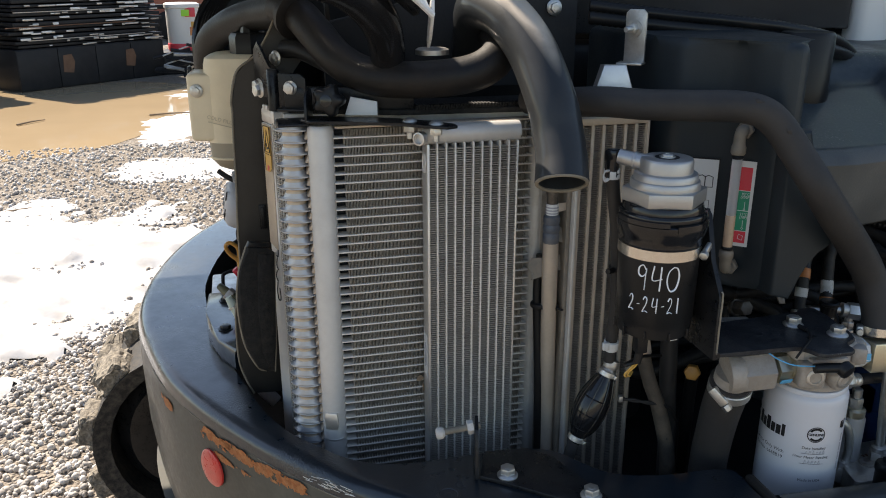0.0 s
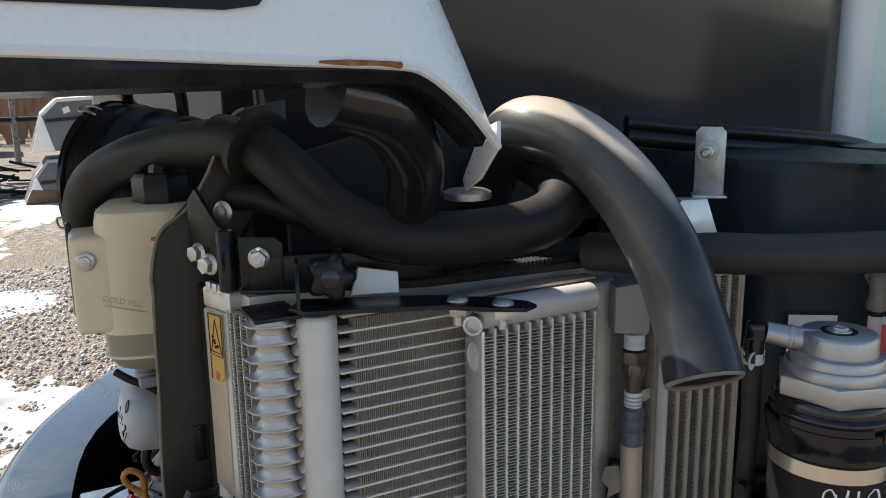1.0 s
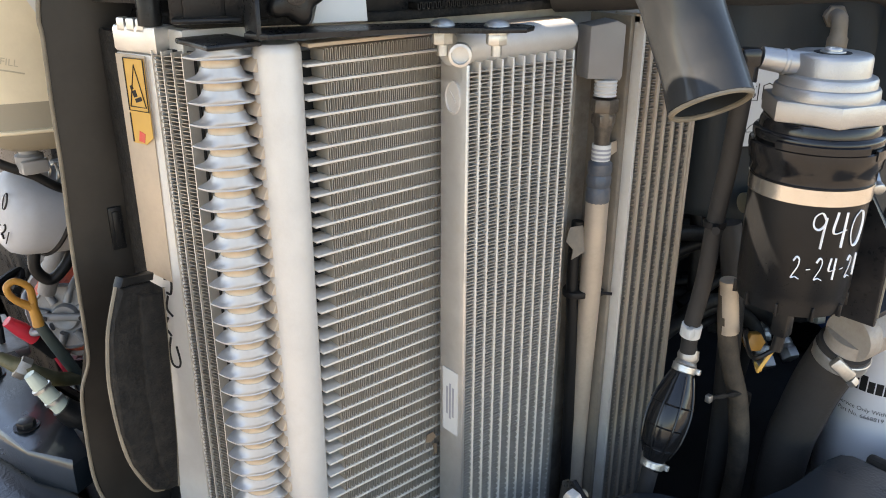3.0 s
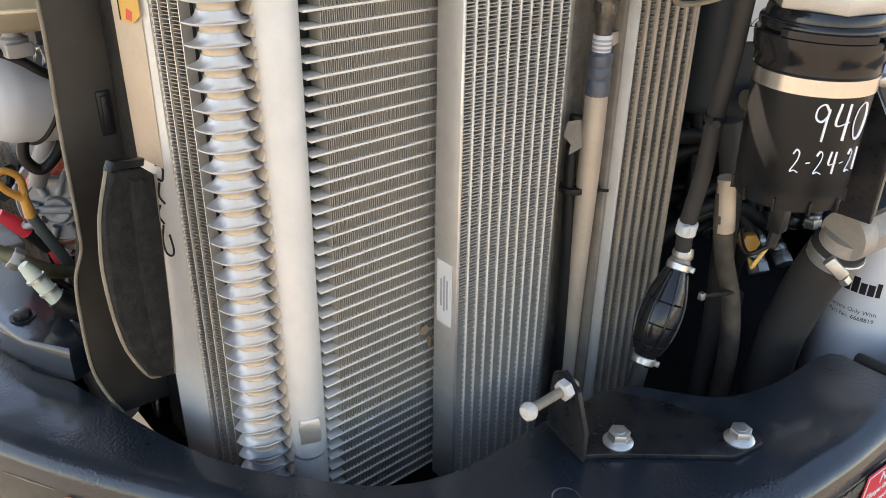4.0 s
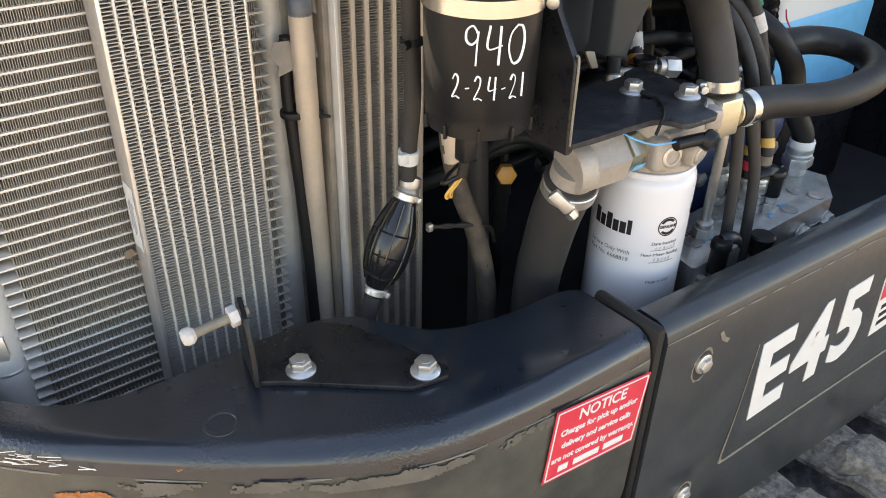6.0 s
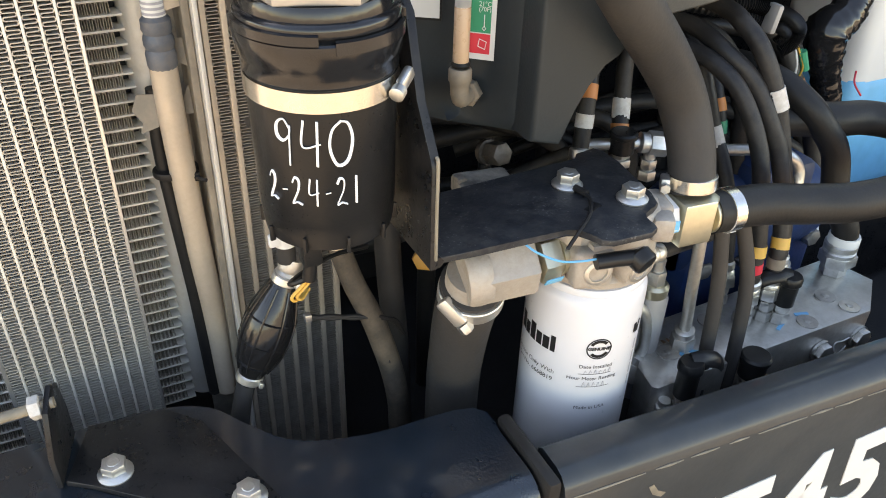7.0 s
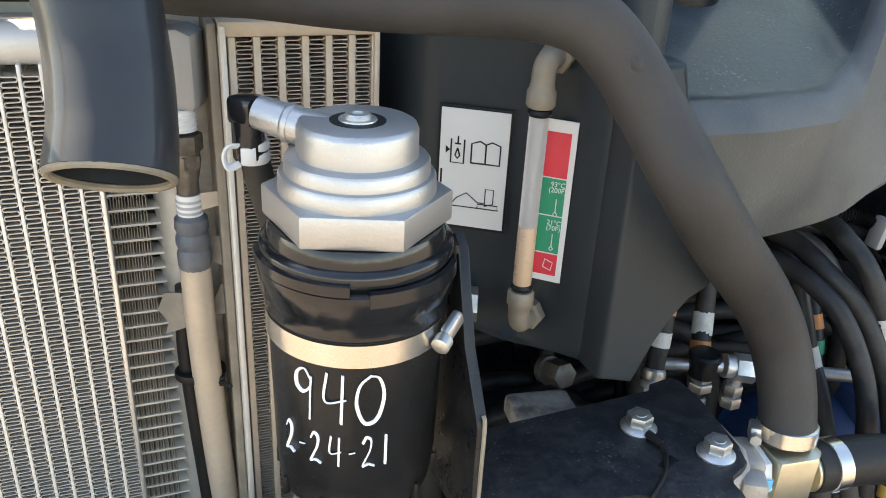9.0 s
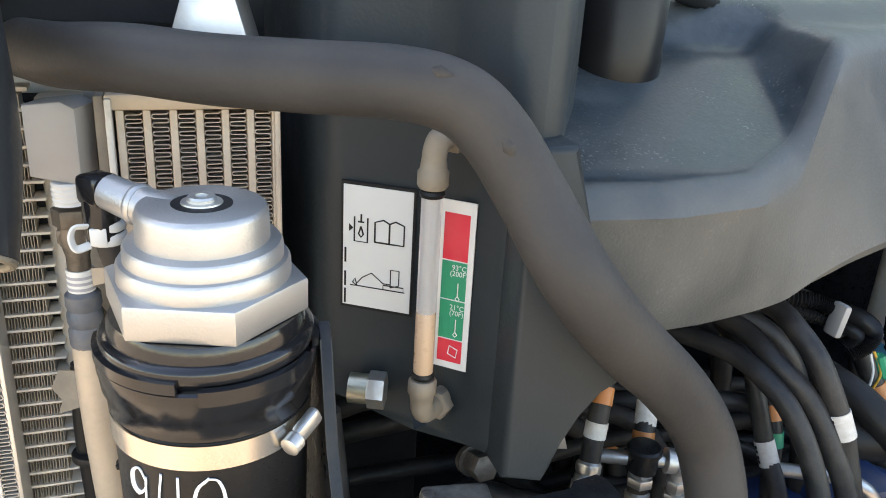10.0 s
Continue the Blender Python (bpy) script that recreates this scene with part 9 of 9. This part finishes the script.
part("strut_tag", tube([(0.176, 1.7485, 1.577), (0.198, 1.7485, 1.532)], 0.0092, 10, raw=True), M["orange"], hd_strut)
wedge = [(-0.75, 1.634), (0.164, 1.616), (0.180, 1.619), (0.188, 1.627), (0.190, 1.640), (0.162, 1.79), (-0.75, 1.79)]


def on_skin(poly, off):
    bm = bmesh.new()
    for x, z in poly:
        t = (z - 1.575) / 0.425
        y = 1.018 + (1.10 - 1.018) * t - 0.018 * math.sin(math.pi * t)
        bm.verts.new((x, y - off, z))
    bm.faces.new(bm.verts[:])
    return bm


part("stripe_border", on_skin([(-0.75, 1.627), (0.166, 1.609), (0.186, 1.612), (0.196, 1.623), (0.198, 1.640), (0.168, 1.797), (-0.75, 1.797)], 0.0035), M["ink"], hd2, "dark blue-black stripe border")
part("stripe", on_skin(wedge, 0.0045), M["red"], hd2, "red decal stripe")
part("latch", lathe([(0.022, 0), (0.022, 0.006), (0.018, 0.008)], seg=20, m=axis((0.405, 1.16, 1.462), (0, 0, 1))), M["steel"], hd2, "steel striker plate")

# ---- cab side ----
cb = thing("cab", (1.5, 1.5, 0.7), "excavator cab side with glossy black cover, grey pillar and tinted glass", "cab")
# unseen left edge, stepped to shade the canister cap but not the hose
part("cover", prism([(1.27, 1.46), (0.30, 1.46), (0.283, 1.930), (0.222, 1.985), (0.215, 2.26), (1.27, 2.26)], -1.475, -1.445, 0.010, Matrix.Rotation(radians(90), 4, "X")), M["cover"], cb, "glossy black side cover")
part("pillar", box((1.310, 1.455, 1.82), (0.07, 0.06, 0.93), 0.02, None, 4), M["pillar"], cb, "light grey pillar")
part("glass", box((1.80, 1.47, 1.86), (0.87, 0.01, 0.90), 0.002), M["glass_green"], cb, "pale green tinted window")
part("sill", box((1.62, 1.46, 1.375), (1.3, 0.08, 0.06), 0.015), M["plastic"], cb)
part("back_cover", box((1.1, 1.52, 1.32), (1.4, 0.06, 0.25), 0.02), M["plastic"], cb)
# roof added out of view; it also casts shade
part("roof", box((1.3, 2.0, 2.3), (1.8, 1.2, 0.06), 0.03), M["plastic"], cb)
cr = thing("cord_bundle", (0.95, 1.2, 1.49), "black corrugated hose bundle above the tank", "hose")
for dz, r_ in ((0.0, 0.011), (0.016, 0.009)):
    pth = smooth_path([(0.66, 1.25, 1.500 + dz), (0.76, 1.22, 1.488 + dz), (0.86, 1.20, 1.478 + dz), (0.96, 1.20, 1.466 + dz), (1.06, 1.22, 1.445 + dz), (1.15, 1.27, 1.42)], 24)
    part("conduit", tube(pth, [r_ if i % 2 else r_ * 0.88 for i in range(len(pth))], 12, raw=True), M["plastic"], cr)
bp_ = thing("black_back_plate", (0.55, 1.3, 1.4), "black steel plate behind the hoses", "plate")
part("plate", prism([(0.28, 1.40), (0.66, 1.40), (0.66, 1.535), (0.56, 1.535), (0.41, 1.525), (0.28, 1.495)], -1.306, -1.294, 0.002, Matrix.Rotation(radians(90), 4, "X")), M["dark"], bp_)
# near-black backdrop, set back so the sun still reaches the hose
part("dark_backdrop", prism([(0.29, 1.44), (0.52, 1.44), (0.52, 1.73), (0.29, 1.73)], -1.606, -1.594, 0.002, Matrix.Rotation(radians(90), 4, "X")), M["dark"], bp_)
flange_bolt("plate_bolt", (0.622, 1.292, 1.512), (0, -1, 0), 0.008, 0.012, 0.009, M["zinc"], "zinc hex bolt in the black back plate")

# ---- engine side seen past the pillar ----
en = thing("engine_block", (0.55, 1.75, 0.66), "dark greasy engine block", "engine")
part("block", box((0.60, 1.78, 1.0), (0.62, 0.70, 0.62), 0.03), M["engine"], en)
# dark box added to hide the bright yard past the engine
part("side_cover", box((0.42, 1.92, 1.02), (0.42, 0.62, 0.62), 0.03), M["black_steel"], en)
part("rocker_cover", box((0.55, 1.75, 1.37), (0.5, 0.34, 0.12), 0.03, None, 3), M["black_steel"], en)
part("fan_shroud", box((0.42, 1.30, 1.12), (0.46, 0.05, 0.50), 0.02), M["plastic"], en)
bo = thing("coolant_bottle", (0.15, 1.42, 1.27), "milky yellowed plastic coolant bottle with black cap", "bottle")


def squared(levels, c, turn, wx, wy):
    """A vessel lofted from squarish rings (height, scale)."""
    rows = []
    for z_, k in levels:
        row = []
        for i in range(40):
            a = 2 * math.pi * i / 40
            ca, sa = math.cos(a), math.sin(a)
            q = (abs(ca) ** 4 + abs(sa) ** 4) ** -0.25
            x, y = wx * k * q * ca, wy * k * q * sa
            row.append((c[0] + x * math.cos(turn) - y * math.sin(turn), c[1] + x * math.sin(turn) + y * math.cos(turn), z_))
        rows.append(row + row[:1])
    bm = strip(rows)
    for r_ in (rows[0], rows[-1]):
        bm.faces.new([bm.verts.new(p) for p in r_[:-1]])
    bmesh.ops.remove_doubles(bm, verts=bm.verts, dist=1e-6)
    bmesh.ops.recalc_face_normals(bm, faces=bm.faces)
    return bm


part("bottle", join(squared([(1.316, 1.0), (1.40, 1.0), (1.430, 0.985), (1.441, 0.94), (1.446, 0.80)], (0.165, 1.421), -0.24, 0.052, 0.050), rounded([(0.084, 1.394), (0.132, 1.3815), (0.132, 1.455), (0.088, 1.455)], 1.318, 1.420, 0.007)), M["translucent"], bo)
part("coolant_level", squared([(1.268, 0.30), (1.270, 0.55), (1.277, 0.80), (1.287, 0.94), (1.290, 0.985), (1.292, 0.985), (1.296, 0.975), (1.316, 0.997)], (0.165, 1.421), -0.24, 0.052, 0.050), M["coolant"], bo, "darker coolant showing through the plastic")
part("seam", squared([(1.2895, 0.985), (1.2905, 1.012), (1.2925, 1.012), (1.2935, 0.985)], (0.165, 1.421), -0.24, 0.052, 0.050), M["translucent"], bo, "moulded seam")
part("outlet", join(lathe([(0.010, 1.246), (0.012, 1.248), (0.012, 1.262), (0.008, 1.264), (0.008, 1.272)], (0.150, 1.418, 0), 16), box((0.150, 1.404, 1.254), (0.022, 0.008, 0.012), 0.002)), M["grey"], bo, "grey hose clip under the bottle")
part("cap", join(lathe([(0.024, 1.442), (0.031, 1.446), (0.031, 1.470), (0.027, 1.476)], (0.182, 1.42, 0), 8), lathe([(0.014, 1.474), (0.011, 1.488)], (0.182, 1.42, 0), 8)), M["plastic"], bo, "black screw cap")
part("bracket", box((0.088, 1.452, 1.375), (0.006, 0.02, 0.10), 0.002), M["black_steel"], bo)
flange_bolt("bottle_bolt", (0.098, 1.3885, 1.395), (-0.25, -0.95, 0), 0.0065, 0.010, 0.006, M["zinc"], "zinc bolt through the bottle tab")
lb2 = facing((0.178, 1.3668, 1.392), (-0.24, -0.97, 0))
bo_label = part("label", prism([(-0.006, -0.022), (0.02, -0.022), (0.02, 0.0245), (-0.019, 0.0245), (-0.019, 0.014), (-0.0175, 0.010), (-0.020, 0.006), (-0.014, -0.006), (-0.012, -0.014)], 0, 0.0008, 0, lb2), M["label"], bo, "white warning label with torn edge")
part("red_bar", prism([(-0.019, 0.0205), (0.02, 0.0205), (0.02, 0.0245), (-0.019, 0.0245)], 0.0008, 0.0011, 0, lb2), M["red"], bo_label)
for k in range(2):
    part("writing", text_mesh(("DO NOT OPEN", "COOLANT")[k], 0.0056, lb2 @ Matrix.Translation((0.002, 0.0125 - 0.008 * k, 0.001)), 0.0001), M["ink"], bo_label, smooth=False)
mk = facing((0.1275, 1.3785, 1.352), (-0.25, -0.96, 0)) @ Matrix.Rotation(radians(-14), 4, "Z")
part("writing", text_mesh("COLD FILL", 0.0080, mk, 0.0001), M["moulding"], bo, "faint moulded fill mark", smooth=False)
part("mark_line", box((0, 0, 0), (0.040, 0.0012, 0.0006), 0.0002, mk @ Matrix.Translation((0.004, -0.007, 0.0))), M["moulding"], bo)
ac = thing("air_cleaner", (0.2, 1.8, 1.45), "black plastic air cleaner housing with clipped end cover", "air cleaner")
am = axis((0.165, 1.700, 1.430), (0.70, -0.71, 0.03)) @ Matrix.Diagonal((1.15, 1.15, 1.1, 1))
part("housing", lathe([(0.070, 0.0), (0.092, 0.003), (0.096, 0.008)] + [(0.0945 if k % 2 else 0.0925, 0.012 + 0.0030 * k) for k in range(10)] + [(0.0915, 0.044), (0.0915, 0.050)], seg=56, m=am), M["plastic"], ac)
part("band", lathe([(0.0915, 0.049), (0.0905, 0.051), (0.0885, 0.072), (0.0870, 0.074)], seg=56, m=am), M["tank"], ac, "smooth blue-grey band")
part("neck", lathe([(0.0870, 0.073), (0.084, 0.078), (0.080, 0.084), (0.079, 0.11), (0.074, 0.118), (0.066, 0.122), (0.064, 0.15), (0.04, 0.155)], seg=56, m=am), M["plastic"], ac, "stepped black neck")
part("cover_ring", lathe([(0.0955, 0.002), (0.0995, 0.004), (0.0995, 0.009), (0.0955, 0.011)], seg=56, m=am), M["gloss"], ac, "black clipped rim")
for a in (1.2, 2.0, 3.4, 4.6):
    part("clip", tube([am @ Matrix.Rotation(a, 4, "Z") @ Vector(p) for p in ((0.0965, -0.006, 0.022), (0.101, -0.006, 0.012), (0.102, -0.005, 0.0), (0.102, 0.005, 0.0), (0.101, 0.006, 0.012), (0.0965, 0.006, 0.022))], 0.0016, 6), M["steel"], ac, "wire clip")
hose_thing("air_hose", [(0.125, 1.63, 1.365), (0.112, 1.59, 1.41), (0.122, 1.54, 1.455), (0.155, 1.48, 1.485), (0.195, 1.41, 1.502), (0.232, 1.32, 1.511)], 0.0235, M["rubber"], "black moulded air hose bending to the shroud")
hose_thing("vent_pipe", [(0.19, 1.72, 1.53), (0.19, 1.70, 1.57), (0.22, 1.68, 1.585), (0.25, 1.68, 1.56), (0.255, 1.68, 1.52)], 0.008, M["rubber"], "small black vent hose loop", seg=12)
of = thing("oil_filter", (0.17, 1.65, 1.12), "white oil filter with marker writing, tilted on the engine", "filter")
om = axis((0.126, 1.450, 1.204), (0.93, 0.10, -0.16)) @ Matrix.Diagonal((1.15, 1.15, 1.1, 1))
of_can = part("can", lathe([(0.012, -0.004), (0.026, -0.002), (0.033, 0.004), (0.0355, 0.012), (0.0362, 0.016), (0.0362, 0.070), (0.033, 0.075)], seg=40, m=om), M["grey_white"], of)
part("band", tube([om @ Vector((0.0370 * math.cos(a), 0.0370 * math.sin(a), 0.040 + 0.010 * math.sin(a))) for a in [k * 0.35 for k in range(19)]], 0.0022, 6), M["cable"], of, "black strap")
wr = facing((0.1275, 1.450, 1.204), (-0.93, -0.10, 0.16)) @ Matrix.Rotation(radians(-28), 4, "Z")
for tx, yy, h in (("0", 0.003, 0.020), ("24-21", -0.021, 0.014)):
    for st in scrawl(tx, 0.009, h, 0.002, yy, 0.0009):
        st.transform(wr @ Matrix.Translation((0.008, 0.008, 0.0058)))
        part("marker_stroke", st, M["ink"], of_can, "black marker writing")
al = thing("alternator", (0.185, 1.51, 1.02), "cast aluminium alternator with windows onto red windings", "alternator")
alm = axis((0.176, 1.500, 1.062), (0.60, 0.78, -0.12))
part("core", lathe([(0.014, 0.004), (0.036, 0.006), (0.046, 0.014), (0.049, 0.026), (0.049, 0.09)], seg=40, m=alm), M["copper"], al, "red lacquered copper windings")
part("hub", lathe([(0.004, -0.006), (0.008, -0.009), (0.013, -0.009), (0.015, -0.006), (0.015, 0.012)], seg=28, m=alm), M["casting_grey"], al)
for k in range(8):
    a = 2 * math.pi * k / 8 + 0.2
    part("spoke", tube([alm @ Vector((rr * math.cos(a + tw), rr * math.sin(a + tw), zz)) for rr, zz, tw in ((0.018, -0.006, 0), (0.032, -0.004, 0.05), (0.045, 0.004, 0.10), (0.053, 0.018, 0.12), (0.055, 0.034, 0.12))], [0.0045, 0.0036, 0.0034, 0.0040, 0.0044], 10), M["casting_grey"], al)
part("rim", lathe([(0.050, 0.030), (0.056, 0.026), (0.060, 0.032), (0.061, 0.050), (0.058, 0.054)], seg=40, m=alm), M["casting_grey"], al)
part("mid_ring", lathe([(0.0335, -0.003), (0.0350, -0.005), (0.0370, -0.003), (0.0365, 0.001), (0.034, 0.001)], seg=40, m=alm), M["casting_grey"], al)
part("rear_housing", lathe([(0.052, 0.056), (0.060, 0.058), (0.064, 0.064), (0.064, 0.075), (0.060, 0.080), (0.060, 0.12)], seg=36, m=alm), M["casting_grey"], al)
bridge = part("bridge", box((0, 0, 0), (0.050, 0.0085, 0.007), 0.003, alm @ Matrix.Translation((0.0, 0.002, -0.0105)), 3), M["casting_grey"], al, "bolted cross boss")
for dx in (-0.020, 0.018):
    part("hole", lathe([(0.0028, 0.0), (0.0028, 0.0006)], seg=14, m=alm @ Matrix.Translation((dx, 0.002, -0.0158))), M["ink"], bridge)
part("ear", join(box((0, 0, 0), (0.030, 0.018, 0.016), 0.005, alm @ Matrix.Translation((-0.030, -0.056, 0.014))), lathe([(0.012, -0.012), (0.013, -0.010), (0.013, 0.012), (0.004, 0.012)], seg=20, m=alm @ Matrix.Translation((-0.044, -0.060, 0.012)))), M["casting_grey"], al, "mounting ear")
wp = thing("coolant_pipe", (0.18, 1.50, 1.12), "pale cast coolant pipe standing over the alternator", "pipe")
part("pipe", tube([(0.192, 1.485, 1.235), (0.188, 1.482, 1.195), (0.178, 1.485, 1.150), (0.166, 1.492, 1.118), (0.160, 1.50, 1.095)], [0.0095, 0.0100, 0.0105, 0.0100, 0.009], 20), M["casting_grey"], wp)
part("collar", lathe([(0.0105, -0.004), (0.0130, -0.002), (0.0130, 0.004), (0.0105, 0.006)], seg=22, m=axis((0.187, 1.482, 1.190), (0.1, 0, 1))), M["rubber"], wp, "black collar")
hose_thing("heater_hose", [(0.25, 1.53, 1.235), (0.205, 1.462, 1.218), (0.185, 1.45, 1.207), (0.168, 1.445, 1.190), (0.148, 1.44, 1.172), (0.141, 1.44, 1.148), (0.152, 1.44, 1.132), (0.168, 1.44, 1.142), (0.184, 1.445, 1.163), (0.205, 1.46, 1.19), (0.25, 1.53, 1.20)], 0.0056, M["rubber"], "black looped heater hose", seg=14)
hose_thing("overflow_hose", [(0.118, 1.43, 1.262), (0.131, 1.42, 1.254), (0.150, 1.418, 1.243), (0.173, 1.42, 1.225), (0.215, 1.45, 1.20)], 0.0042, M["rubber"], "thin black overflow hose under the bottle", seg=12)
sp = thing("tension_spring", (0.169, 1.42, 1.242), "zinc coil spring by the coolant bottle", "spring")
part("coil", tube([(0.161 + 0.0016 * k + 0.0015 * math.sin(k * 1.6), 1.420 + 0.0065 * math.cos(k * 1.6), 1.250 - 0.0014 * k + 0.0065 * math.sin(k * 1.6)) for k in range(24)], 0.0012, 6), M["zinc"], sp)
dp = thing("dipstick_handle", (0.165, 1.66, 0.98), "yellow plastic dipstick ring handle", "dipstick")
part("ring", tube([(0.137, 1.462, 1.098), (0.122, 1.462, 1.112), (0.117, 1.460, 1.126), (0.125, 1.460, 1.131), (0.136, 1.460, 1.122), (0.138, 1.462, 1.108), (0.137, 1.462, 1.098)], [0.0046, 0.0036, 0.0034, 0.0034, 0.0036, 0.0040, 0.0046], 10), M["mustard"], dp)
part("stem", tube([(0.136, 1.462, 1.104), (0.138, 1.462, 1.090), (0.139, 1.462, 1.078)], [0.0044, 0.0052, 0.0060], 12), M["mustard"], dp)
part("tube", tube([(0.139, 1.462, 1.080), (0.148, 1.464, 1.056), (0.160, 1.468, 1.026), (0.172, 1.475, 0.995), (0.195, 1.49, 0.93)], [0.0056, 0.0060, 0.0062, 0.0058, 0.0050], 12), M["sheath"], dp, "grey-green rubber sheath")
rc = thing("red_terminal_cap", (0.17, 1.70, 0.95), "red rubber terminal cap with cables", "cap")
part("cap", tube([(0.126, 1.55, 1.052), (0.138, 1.55, 1.038), (0.152, 1.55, 1.020)], [0.006, 0.0085, 0.008], 14), M["red"], rc)
part("sleeve", tube([(0.150, 1.55, 1.023), (0.158, 1.55, 1.012), (0.168, 1.55, 0.998)], [0.0085, 0.0078, 0.0085], 14), M["plastic"], rc, "black ribbed sleeve")
part("cable", tube([(0.168, 1.55, 1.003), (0.19, 1.56, 0.95), (0.24, 1.60, 0.90)], 0.007, 10), M["red"], rc)
rnd = random.Random(17)
for i in range(14):
    p = Vector((rnd.uniform(0.16, 0.30), rnd.uniform(1.45, 1.85), rnd.uniform(0.75, 1.05)))
    pts = [p]
    for k in range(4):
        p = p + Vector((rnd.uniform(-0.04, 0.05), rnd.uniform(-0.06, 0.08), rnd.uniform(-0.05, 0.05)))
        pts.append(p)
    t = thing("engine_cable", pts[0], "oily cable on the engine's side", "cable", "engine cables")
    part("cable", tube(pts, rnd.uniform(0.003, 0.007), 8), M[rnd.choice(("cable", "hose", "steel", "cable"))], t)
for i in range(9):
    c = (rnd.uniform(0.17, 0.27), rnd.uniform(1.5, 1.8), rnd.uniform(0.78, 1.0))
    t = thing("engine_fitting", c, "dull steel engine fitting", "fitting", "engine fittings")
    part("nut", hexprism(0.014, 0, 0.018, axis(c, (-0.6, -0.7, 0.3))), M["steel"], t)
    part("boss", lathe([(0.018, -0.03), (0.018, -0.002), (0.016, 0.0)], seg=16, m=axis(c, (-0.6, -0.7, 0.3))), M["alu_dull"], t)
wh = thing("hose_elbow", (0.13, 1.42, 1.0), "pale clamped hose end with black boot at the pillar's foot", "hose")
part("elbow", tube([(0.114, 1.424, 1.048), (0.120, 1.422, 1.036), (0.128, 1.420, 1.019), (0.137, 1.418, 1.002)], [0.0055, 0.0078, 0.0084, 0.0088], 16), M["pale_green"], wh)
for p_, q_ in (((0.122, 1.4215, 1.031), (0.40, -0.2, -0.9)), ((0.130, 1.4195, 1.015), (0.40, -0.2, -0.9))):
    part("clamp", lathe([(0.0082, -0.002), (0.0096, -0.0016), (0.0096, 0.0016), (0.0082, 0.002)], seg=22, m=axis(p_, q_)), M["zinc"], wh, "zinc clamp ring")
part("tan_block", box((0.156, 1.415, 0.984), (0.026, 0.014, 0.014), 0.002, None), M["stick"], wh, "tan block")
lh = thing("washer_hose", (0.16, 1.41, 0.88), "milky plastic hose curving down beside the shroud", "hose")
part("hose", tube([(0.140, 1.412, 0.982), (0.144, 1.410, 0.960), (0.148, 1.408, 0.925), (0.158, 1.40, 0.885), (0.18, 1.39, 0.86)], [0.007, 0.009, 0.011, 0.012, 0.011], 16), M["dirty_white"], lh)
vp = thing("vacuum_pipe", (0.11, 1.45, 1.06), "olive painted steel pipe on the engine", "pipe")
part("pipe", tube([(0.100, 1.475, 1.050), (0.112, 1.462, 1.042), (0.128, 1.452, 1.030), (0.150, 1.46, 1.012), (0.20, 1.50, 0.98)], [0.006, 0.008, 0.008, 0.0075, 0.007], 16), M["olive"], vp)
part("union", hexprism(0.0115, 0, 0.011, axis((0.112, 1.461, 1.042), (0.7, -0.3, -0.6))), M["steel"], vp)
part("boot", tube([(0.135, 1.418, 1.006), (0.146, 1.416, 0.992), (0.166, 1.412, 0.978), (0.20, 1.41, 0.965)], [0.0105, 0.0135, 0.0140, 0.013], 18), M["rubber"], wh)
